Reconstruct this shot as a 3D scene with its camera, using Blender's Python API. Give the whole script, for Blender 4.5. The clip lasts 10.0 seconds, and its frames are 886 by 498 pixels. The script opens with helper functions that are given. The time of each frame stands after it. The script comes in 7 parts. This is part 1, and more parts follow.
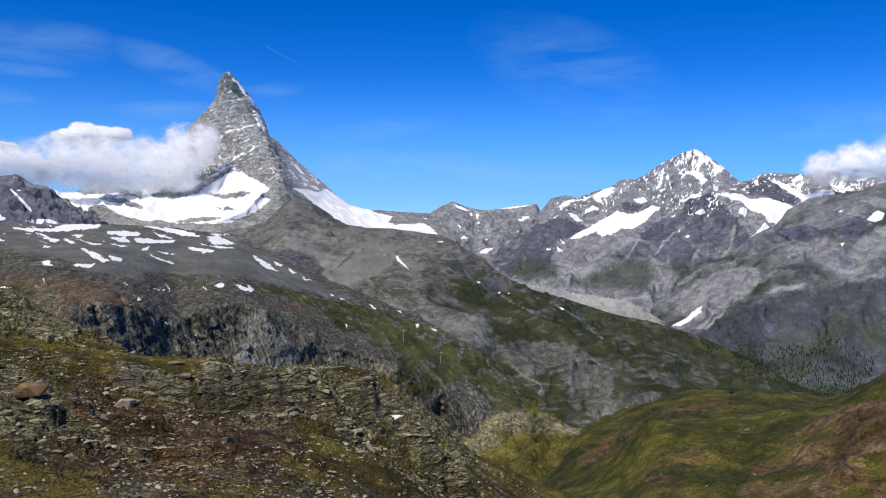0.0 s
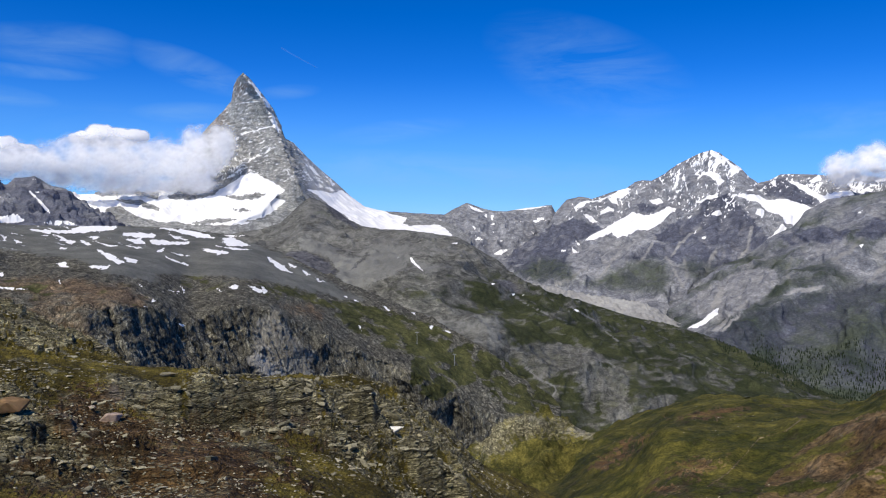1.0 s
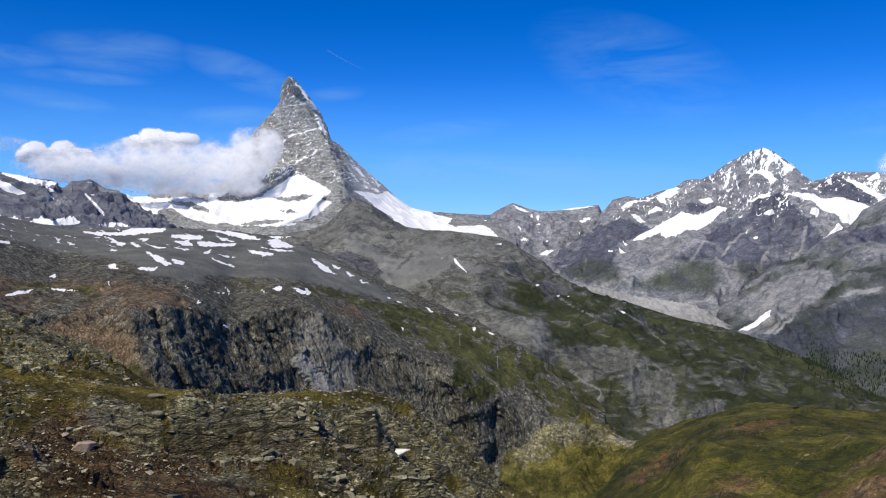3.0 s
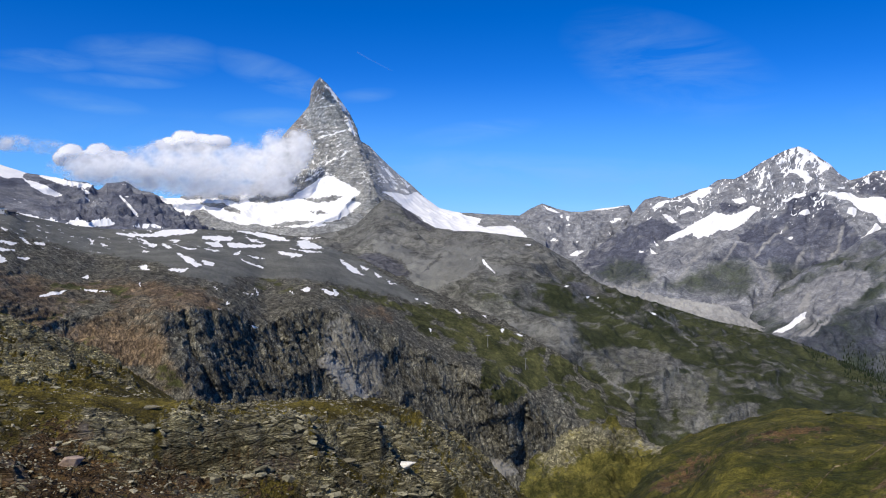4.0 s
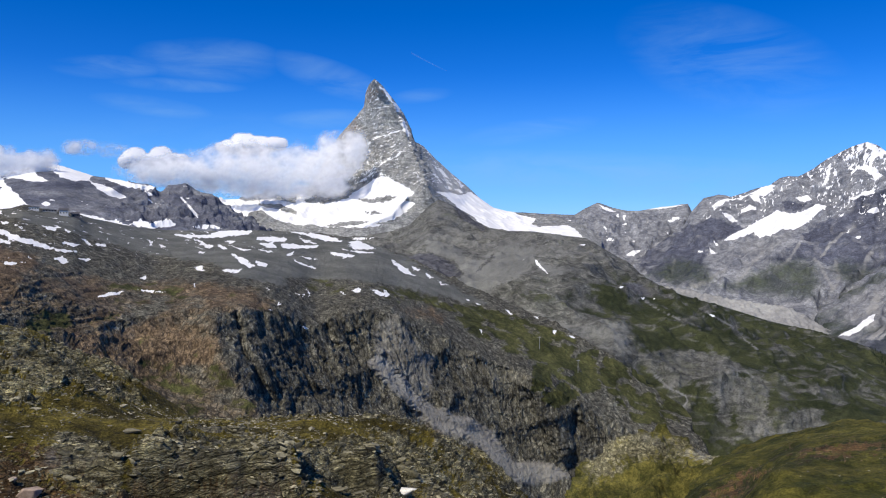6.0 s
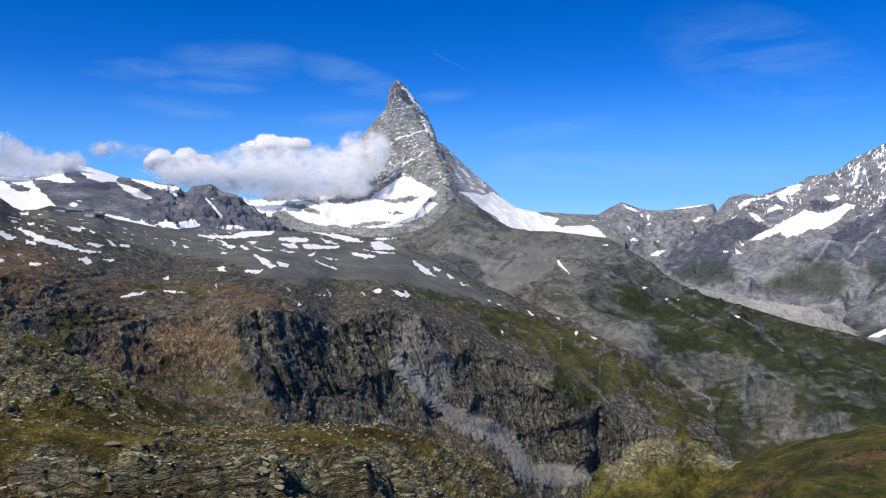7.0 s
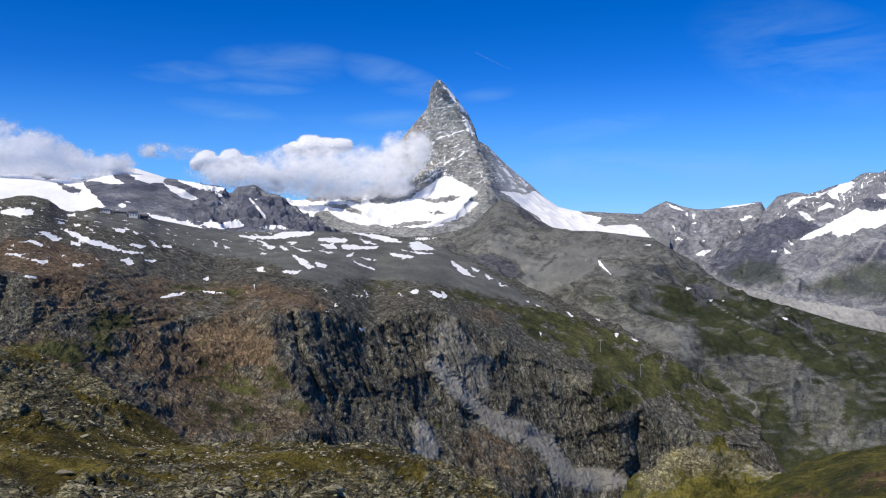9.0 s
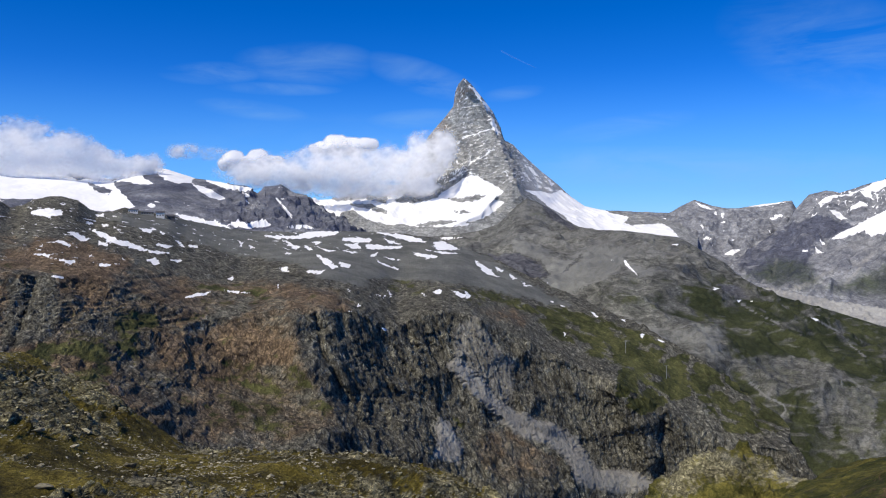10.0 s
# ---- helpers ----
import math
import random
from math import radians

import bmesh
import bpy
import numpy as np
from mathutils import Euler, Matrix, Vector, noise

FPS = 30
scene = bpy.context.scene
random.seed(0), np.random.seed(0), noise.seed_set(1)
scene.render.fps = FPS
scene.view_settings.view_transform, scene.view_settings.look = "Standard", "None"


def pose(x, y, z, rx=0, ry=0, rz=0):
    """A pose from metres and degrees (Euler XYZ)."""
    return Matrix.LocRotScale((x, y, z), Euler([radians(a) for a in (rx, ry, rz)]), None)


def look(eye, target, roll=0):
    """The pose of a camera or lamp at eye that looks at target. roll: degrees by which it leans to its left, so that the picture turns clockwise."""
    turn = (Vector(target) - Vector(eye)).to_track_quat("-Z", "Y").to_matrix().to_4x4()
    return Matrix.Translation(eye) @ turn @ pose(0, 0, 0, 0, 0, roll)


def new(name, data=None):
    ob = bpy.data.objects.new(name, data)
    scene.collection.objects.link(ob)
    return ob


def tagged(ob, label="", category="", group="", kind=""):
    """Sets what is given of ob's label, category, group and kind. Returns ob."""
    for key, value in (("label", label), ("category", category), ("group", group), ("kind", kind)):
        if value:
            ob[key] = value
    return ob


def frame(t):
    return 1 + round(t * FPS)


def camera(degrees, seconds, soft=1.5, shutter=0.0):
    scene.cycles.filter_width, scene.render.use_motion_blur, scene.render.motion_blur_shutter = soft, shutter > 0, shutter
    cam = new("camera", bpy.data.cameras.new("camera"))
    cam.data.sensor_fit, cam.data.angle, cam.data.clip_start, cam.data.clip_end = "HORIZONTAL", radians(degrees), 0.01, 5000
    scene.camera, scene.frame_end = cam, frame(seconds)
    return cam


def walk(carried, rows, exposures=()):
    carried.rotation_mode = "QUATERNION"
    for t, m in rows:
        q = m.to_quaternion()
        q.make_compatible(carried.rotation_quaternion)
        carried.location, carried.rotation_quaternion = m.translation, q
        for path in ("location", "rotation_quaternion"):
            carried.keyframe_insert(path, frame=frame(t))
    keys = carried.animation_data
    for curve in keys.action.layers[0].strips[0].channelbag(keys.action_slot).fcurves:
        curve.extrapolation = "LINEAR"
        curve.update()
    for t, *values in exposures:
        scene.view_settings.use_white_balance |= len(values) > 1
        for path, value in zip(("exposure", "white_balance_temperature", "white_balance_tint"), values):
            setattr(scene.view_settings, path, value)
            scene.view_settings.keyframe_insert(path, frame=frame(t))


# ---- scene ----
cam = camera(59.96, 10.0, 1.1)
# seconds, eye, heading, pitch, lean
PATH = [
    (0.0, 0.00, 0.00, 0.00, -15.52, -1.91, 0.38),
    (0.5, 1.15, 1.01, 0.38, -15.14, -1.88, 0.38),
    (1.0, 2.44, 2.04, 0.76, -14.40, -1.83, 0.36),
    (1.5, 3.83, 3.07, 1.13, -13.63, -1.82, 0.32),
    (2.0, 5.31, 4.12, 1.51, -12.87, -1.83, 0.28),
    (2.5, 6.87, 5.19, 1.88, -11.98, -1.84, 0.23),
    (4.0, 11.84, 8.57, 2.98, -8.74, -1.79, 0.07),
    (4.5, 13.56, 9.75, 3.35, -7.64, -1.80, 0.03),
    (5.0, 15.30, 10.95, 3.71, -6.59, -1.80, -0.02),
    (5.5, 17.05, 12.18, 4.08, -5.58, -1.81, -0.07),
    (7.0, 22.35, 15.98, 5.20, -2.90, -1.82, -0.18),
    (7.5, 24.13, 17.27, 5.59, -2.12, -1.82, -0.20),
    (8.0, 25.92, 18.55, 5.99, -1.35, -1.84, -0.24),
    (8.5, 27.72, 19.83, 6.41, -0.55, -1.85, -0.28),
    (9.0, 29.54, 21.09, 6.85, 0.28, -1.86, -0.29),
    (9.5, 31.40, 22.32, 7.30, 1.25, -1.87, -0.34),
    (10.0, 33.29, 23.51, 7.78, 2.24, -1.91, -0.35),
]
walk(cam, [(t, pose(x, y, z, 0, 0, yaw) @ pose(0, 0, 0, 90 + pitch, 0, 0) @ pose(0, 0, 0, 0, 0, lean)) for t, x, y, z, yaw, pitch, lean in PATH],
     exposures=[(0.0, -0.3), (10.0, -0.3)])

# ---- daylight: a high sun from the left, a deep alpine sky ----
SUN_AZ, SUN_EL = -140.0, 52.0


WISPS = [
    (-18.73, 10.64, 3.8, 0.84, 0.05, 0.377),
    (-11.9, 11.57, 5.06, 1.6, 0.05, 0.351),
    (-3.7, 10.71, 4.64, 1.35, -0.28, 0.351),
    (-14.11, 9.73, 4.64, 0.51, 0, 0.335),
    (-15.9, 8.17, 4.22, 0.76, -0.1, 0.293),
    (-4.14, 7.67, 4.22, 0.84, 0.05, 0.335),
    (10.81, 6.83, 5.49, 0.93, 0.12, 0.351),
    (25.05, 11.15, 8.02, 3.8, -0.3, 0.301),
    (17.13, 3.4, 20.25, 1.9, -0.06, 0.75),
    (43.13, 6.86, 7.17, 1.52, -0.05, 0.335),
    (2.99, 9.47, 2.53, 0.59, 0.1, 0.251),
    (-12.41, 11.4, 5.06, 1.43, -0.05, 0.335),
    (-7.89, 5.72, 17.72, 2.53, 0, 0.117),
]


def make_world():
    w = bpy.data.worlds.new("sky")
    scene.world = w
    w.use_nodes = True
    nt = w.node_tree
    nd, ln = nt.nodes, nt.links
    nd.clear()
    out = nd.new("ShaderNodeOutputWorld")
    bg = nd.new("ShaderNodeBackground")
    bg.inputs["Strength"].default_value = 0.11
    sky = nd.new("ShaderNodeTexSky")
    sky.sky_type = "NISHITA"
    sky.sun_disc = False
    sky.sun_elevation = radians(SUN_EL)
    sky.sun_rotation = radians(SUN_AZ)
    sky.altitude = 2800
    sky.air_density, sky.dust_density, sky.ozone_density = 0.55, 0.1, 3.0
    hsv = nd.new("ShaderNodeHueSaturation")
    hsv.inputs["Hue"].default_value = 0.5125
    hsv.inputs["Saturation"].default_value = 1.36
    hsv.inputs["Value"].default_value = 2.26
    ln.new(sky.outputs[0], hsv.inputs["Color"])
    # thin streaks of high cloud
    tc = nd.new("ShaderNodeTexCoord")
    mp = nd.new("ShaderNodeMapping")
    mp.inputs["Rotation"].default_value = (0.0, radians(9), 0.0)
    mp.inputs["Scale"].default_value = (3.0, 3.0, 13.0)
    ln.new(tc.outputs["Generated"], mp.inputs["Vector"])
    n1 = nd.new("ShaderNodeTexNoise")
    n1.inputs["Scale"].default_value, n1.inputs["Detail"].default_value, n1.inputs["Roughness"].default_value = 2.2, 9, 0.58
    n1.inputs["Distortion"].default_value = 0.6
    ln.new(mp.outputs[0], n1.inputs["Vector"])
    r1 = nd.new("ShaderNodeMapRange")
    r1.inputs[1].default_value, r1.inputs[2].default_value = 0.38, 0.82
    ln.new(n1.outputs[0], r1.inputs[0])

    def calc(op, a, b=0.0):
        m = nd.new("ShaderNodeMath")
        m.operation = op
        for value, slot in ((a, m.inputs[0]), (b, m.inputs[1])):
            if isinstance(value, (float, int)):
                slot.default_value = value
            else:
                ln.new(value, slot)
        return m.outputs[0]

    axes = nd.new("ShaderNodeSeparateXYZ")
    ln.new(tc.outputs["Generated"], axes.inputs[0])
    heading = calc("MULTIPLY", calc("ARCTAN2", axes.outputs[0], axes.outputs[1]), 180 / math.pi)
    height = calc("MULTIPLY", calc("ARCSINE", axes.outputs[2]), 180 / math.pi)
    veil = None
    # wisps: heading, elevation, half sizes, slope, thickness
    for a, e, wa, we, slope, thick in WISPS:
        da = calc("SUBTRACT", heading, a)
        de = calc("SUBTRACT", calc("SUBTRACT", height, e), calc("MULTIPLY", da, slope))
        u, v = calc("DIVIDE", da, wa), calc("DIVIDE", de, we)
        fall = calc("MAXIMUM", calc("SUBTRACT", 1.0, calc("ADD", calc("MULTIPLY", u, u), calc("MULTIPLY", v, v))), 0.0)
        fall = calc("MULTIPLY", fall, thick)
        veil = fall if veil is None else calc("MAXIMUM", veil, fall)
    mul2_out = calc("MULTIPLY", r1.outputs[0], veil)
    mix = nd.new("ShaderNodeMix")
    mix.data_type = "RGBA"
    mix.inputs[7].default_value = (4.6, 7.2, 9.4, 1)
    ln.new(mul2_out, mix.inputs[0])
    ln.new(hsv.outputs[0], mix.inputs[6])
    # the milky air low over the far crests
    sep = nd.new("ShaderNodeSeparateXYZ")
    ln.new(tc.outputs["Generated"], sep.inputs[0])
    low = nd.new("ShaderNodeMapRange")
    low.interpolation_type = "SMOOTHSTEP"
    low.inputs[1].default_value, low.inputs[2].default_value = 0.0, 0.2
    low.inputs[3].default_value, low.inputs[4].default_value = 0.75, 0.0
    ln.new(sep.outputs[2], low.inputs[0])
    pale = nd.new("ShaderNodeMix")
    pale.data_type = "RGBA"
    pale.inputs[7].default_value = (1.5, 4.8, 9.3, 1)
    ln.new(low.outputs[0], pale.inputs[0])
    ln.new(mix.outputs[2], pale.inputs[6])
    ln.new(pale.outputs[2], bg.inputs["Color"])
    ln.new(bg.outputs[0], out.inputs[0])


make_world()
sun_data = bpy.data.lights.new("sun", "SUN")
sun_data.energy, sun_data.angle, sun_data.color = 5.0, radians(0.5), (1.0, 0.925, 0.78)
sun = new("sun", sun_data)
_a, _e = radians(SUN_AZ), radians(SUN_EL)
sun.matrix_world = look((math.sin(_a) * math.cos(_e) * 900, math.cos(_a) * math.cos(_e) * 900, math.sin(_e) * 900), (0, 0, 0))

# ---- noise ----
_rng = np.random.RandomState(7)
_perm = np.tile(_rng.permutation(256), 3).astype(np.int32)
_grad = _rng.normal(size=(256, 3)).astype(np.float32)
_grad /= np.linalg.norm(_grad, axis=1)[:, None]


def perlin(p):
    """Gradient noise at points p (..., 3), about -0.7 to 0.7."""
    p = np.asarray(p, np.float32)
    i = np.floor(p).astype(np.int32)
    f = p - i
    i &= 255
    u = f * f * f * (f * (f * 6 - 15) + 10)
    total = 0
    for dx in (0, 1):
        a = _perm[i[..., 0] + dx]
        wx = u[..., 0] if dx else 1 - u[..., 0]
        for dy in (0, 1):
            b = _perm[a + i[..., 1] + dy]
            wy = wx * (u[..., 1] if dy else 1 - u[..., 1])
            for dz in (0, 1):
                g = _grad[_perm[b + i[..., 2] + dz]]
                w = wy * (u[..., 2] if dz else 1 - u[..., 2])
                total = total + w * (g[..., 0] * (f[..., 0] - dx) + g[..., 1] * (f[..., 1] - dy) + g[..., 2] * (f[..., 2] - dz))
    return total


def fbm(p, octaves=5, gain=0.5):
    total, a = 0, 1.0
    for k in range(octaves):
        total = total + a * perlin(p * 2.03 ** k + 17.3 * k)
        a *= gain
    return total


def ridged(p, octaves=5, gain=0.5):
    total, a, keep = 0, 1.0, 1.0
    for k in range(octaves):
        n = 1 - np.abs(perlin(p * 2.07 ** k + 31.7 * k)) * 2.0
        n = n * n * keep
        keep = np.clip(n * 1.4, 0, 1)
        total = total + a * n
        a *= gain
    return total


def cells(u, v):
    """Broken blocks over the plane (u, v): a chance value for each block and the distance to its rim."""
    iu, iv = np.floor(u).astype(np.int32), np.floor(v).astype(np.int32)
    d1 = np.full(u.shape, 9.0, np.float32)
    d2, val = d1.copy(), np.zeros(u.shape, np.float32)
    for du in (-1, 0, 1):
        for dv in (-1, 0, 1):
            k = _perm[(_perm[(iu + du) & 255] + iv + dv) & 255]
            d = np.hypot(iu + du + (_perm[k + 1] / 255.0) - u, iv + dv + (_perm[k + 7] / 255.0) - v)
            nearer = d < d1
            d2 = np.where(nearer, d1, np.minimum(d2, d))
            val = np.where(nearer, k / 255.0, val)
            d1 = np.where(nearer, d, d1)
    return val, d2 - d1


def facets(u, v, tilt=1.0):
    """Broken planes over (u, v): each block leans its own way and meets the next in a sharp edge."""
    iu, iv = np.floor(u).astype(np.int32), np.floor(v).astype(np.int32)
    d1 = np.full(u.shape, 9.0, np.float32)
    out = np.zeros(u.shape, np.float32)
    for du in (-1, 0, 1):
        for dv in (-1, 0, 1):
            k = _perm[(_perm[(iu + du) & 255] + iv + dv) & 255]
            cu, cv = u - (iu + du + _perm[k + 1] / 255.0), v - (iv + dv + _perm[k + 7] / 255.0)
            d = np.hypot(cu, cv)
            h = k / 255.0 - 0.5 + tilt * ((_perm[k + 13] / 127.5 - 1) * cu + (_perm[k + 29] / 127.5 - 1) * cv)
            out = np.where(d < d1, h, out)
            d1 = np.minimum(d1, d)
    return out


def smooth(a, b, x):
    t = np.clip((x - a) / (b - a), 0, 1)
    return t * t * (3 - 2 * t)


def curve(az, a, q):
    """Monotone cubic through (a, q)."""
    a, q = np.asarray(a, float), np.asarray(q, float)
    h = np.diff(a)
    d = np.diff(q) / h
    m = np.zeros(len(a))
    same = d[:-1] * d[1:] > 0
    m[1:-1][same] = (2 * d[:-1] * d[1:] / np.where(same, d[:-1] + d[1:], 1))[same]
    m[0], m[-1] = d[0], d[-1]
    k = np.clip(np.searchsorted(a, az) - 1, 0, len(a) - 2)
    t = np.clip((az - a[k]) / h[k], 0, 1)
    return ((2 * t ** 3 - 3 * t ** 2 + 1) * q[k] + (t ** 3 - 2 * t ** 2 + t) * h[k] * m[k]
            + (3 * t ** 2 - 2 * t ** 3) * q[k + 1] + (t ** 3 - t ** 2) * h[k] * m[k + 1])


def line(rows, az, sharp=False):
    """A curve over the heading: rows of (heading, elevation, range) give range and height at the headings az. sharp keeps the corners."""
    rows = sorted(rows)
    a = [q[0] for q in rows]
    z = [q[2] * math.tan(radians(q[1])) for q in rows]
    return curve(az, a, [q[2] for q in rows]), np.interp(az, a, z) if sharp else curve(az, a, z)


_warps = {}


def warp_fields(az, el):
    """Two chance fields by which patches lose their round outlines."""
    key = (az.shape, float(az.flat[777]), float(el.flat[777]), float(el.flat[-5]))
    if key not in _warps:
        lo = np.stack([az * 0.9, el * 1.6, 0 * az], -1)
        hi = np.stack([az * 3.1, el * 5.5, 0 * az], -1)
        _warps.clear()
        _warps[key] = (0.6 * fbm(lo, 3) + 0.9 * fbm(hi, 4), 0.6 * fbm(lo + 41.3, 3) + 0.9 * fbm(hi + 23.1, 4))
    return _warps[key]


def blobs(az, el, rows, ragged=None, amount=0.5, warp=1.0):
    """How deep each place lies within torn ellipses (heading, elevation, half sizes, slope): 1 in the middle, 0.5 at the rim."""
    best = np.zeros(az.shape, np.float32)
    wa_, we_ = warp_fields(az, el)
    for a, e, wa, we, sl in rows:
        da = az - a + warp * wa_ * wa
        d = np.sqrt((da / wa) ** 2 + ((el - e - sl * da) / we + warp * we_) ** 2)
        best = np.maximum(best, 1 - 0.5 * d)
    if ragged is not None:
        best = best + amount * ragged * smooth(0.0, 0.4, best)
    return np.clip(best, 0, 1)


def patches(az, el, shapes, rim=0.07, torn=0.12):
    """How deep each place lies within torn outlines of (heading, elevation): 1 well inside, 0.5 at the rim."""
    wa, we = warp_fields(az, el)
    A, E = az + torn * wa, el + 0.6 * torn * we
    best = np.zeros(az.shape, np.float32)
    for pts in shapes:
        p = np.array(pts)
        (a0, e0), (a1, e1) = p.min(0) - rim, p.max(0) + rim
        sel = (A > a0) & (A < a1) & (E > e0) & (E < e1)
        if not sel.any():
            continue
        x, y = A[sel], E[sel]
        d, within = np.full(x.shape, 1e9), np.zeros(x.shape, bool)
        for (xa, ya), (xb, yb) in zip(p, np.roll(p, -1, 0)):
            k = np.clip(((x - xa) * (xb - xa) + (y - ya) * (yb - ya)) / ((xb - xa) ** 2 + (yb - ya) ** 2 + 1e-9), 0, 1)
            d = np.minimum(d, np.hypot(x - xa - k * (xb - xa), y - ya - k * (yb - ya)))
            if ya != yb:
                within ^= ((ya > y) != (yb > y)) & (x < (xb - xa) * (y - ya) / (yb - ya) + xa)
        best[sel] = np.maximum(best[sel], np.clip(0.5 + np.where(within, d, -d) / (2 * rim), 0, 1))
    return best


def near_line(az, el, pts, squash=1.0):
    """Distance in degrees from a broken line of (heading, elevation)."""
    best = np.full(az.shape, 1e9, np.float32)
    for (a0, e0), (a1, e1) in zip(pts[:-1], pts[1:]):
        vx, vy = a1 - a0, (e1 - e0) * squash
        k = np.clip(((az - a0) * vx + (el - e0) * squash * vy) / (vx * vx + vy * vy), 0, 1)
        best = np.minimum(best, np.hypot(az - a0 - k * vx, (el - e0) * squash - k * vy))
    return best


class Land:
    """A stretch of land lofted over the headings az0 to az1 through curves from its foot to its crest and down behind."""

    def __init__(self, az0, az1, columns, curves, rows, soften=2, sharp=True):
        self.az = np.linspace(az0, az1, columns)
        rs, zs = [], []
        lines = [line(c, self.az, sharp and k >= len(curves) - 2) for k, c in enumerate(curves)]
        for (r0, z0), (r1, z1), n in zip(lines[:-1], lines[1:], rows):
            for k in range(n):
                t = k / n
                rs.append(r0 * (1 - t) + r1 * t)
                zs.append(z0 * (1 - t) + z1 * t)
        rs.append(lines[-1][0]), zs.append(lines[-1][1])
        r, z = np.array(rs), np.array(zs)
        top = sum(rows[:-1])
        for _ in range(soften):
            for q in (r, z):
                q[1:top] = (q[:top - 1] + 2 * q[1:top] + q[2:top + 1]) / 4
        # corners of the crest fade out down the slope
        reach = max(3, int(1.3 * columns / (az1 - az0)))
        kernel = np.hanning(2 * reach + 3)[1:-1]
        kernel /= kernel.sum()
        for k in range(top):
            w = min(1.0, (top - k) / (0.3 * top))
            wide = np.convolve(np.pad(z[k], reach, mode="reflect", reflect_type="odd"), kernel, mode="valid")
            z[k] = z[k] * (1 - w) + wide * w
        self.rows = rows
        a = np.radians(self.az)[None, :]
        self.P = np.stack([r * np.sin(a), r * np.cos(a), z], -1).astype(np.float32)
        self.masks = {}

    @property
    def azel(self):
        P = self.P
        return np.degrees(np.arctan2(P[..., 0], P[..., 1])), np.degrees(np.arctan2(P[..., 2], np.hypot(P[..., 0], P[..., 1])))

    def normals(self):
        P = self.P
        n = np.cross(np.gradient(P, axis=1), np.gradient(P, axis=0))
        n /= np.linalg.norm(n, axis=-1)[..., None] + 1e-9
        return n

    def push(self, h):
        self.P += self.normals() * np.asarray(h, np.float32)[..., None]

    def pull(self, d):
        """Move places towards the valley by d metres along the level line to the origin."""
        r = np.hypot(self.P[..., 0], self.P[..., 1])
        k = (1 - d / r)[..., None].astype(np.float32)
        self.P *= k

    def calm(self, keep=0.3, width=0.05):
        """Near 1 over the land, down to keep along the crest."""
        v = np.arange(len(self.P)) / len(self.P)
        c = sum(self.rows[:-1]) / len(self.P)
        return (1 - (1 - keep) * np.exp(-((v - c) / width) ** 2))[:, None]

    def steep(self):
        return 1 - np.abs(self.normals()[..., 2])

    def height(self, x, y):
        a = math.degrees(math.atan2(x, y))
        j = int(np.clip(np.searchsorted(self.az, a), 1, len(self.az) - 1))
        c = self.P[:, j]
        r = np.hypot(c[:, 0], c[:, 1])
        o = np.argsort(r)
        return float(np.interp(math.hypot(x, y), r[o], c[o, 2]))

    def build(self, name, material, label, category, kind="structure"):
        nr, nc = self.P.shape[:2]
        me = bpy.data.meshes.new(name)
        me.vertices.add(nr * nc)
        me.vertices.foreach_set("co", self.P.reshape(-1).astype(np.float32))
        i = (np.arange(nr - 1)[:, None] * nc + np.arange(nc - 1)[None, :]).reshape(-1)
        quads = np.stack([i, i + 1, i + nc + 1, i + nc], 1).astype(np.int32)
        me.loops.add(quads.size)
        me.loops.foreach_set("vertex_index", quads.reshape(-1))
        me.polygons.add(len(quads))
        me.polygons.foreach_set("loop_start", np.arange(0, quads.size, 4, dtype=np.int32))
        me.polygons.foreach_set("use_smooth", np.ones(len(quads), bool))
        for key, m in self.masks.items():
            at = me.attributes.new(key, "FLOAT", "POINT")
            at.data.foreach_set("value", np.clip(m, 0, 1).reshape(-1).astype(np.float32))
        me.update(calc_edges=True)
        me.materials.append(material)
        ob = new(name, me)
        return tagged(ob, label, category, kind=kind)


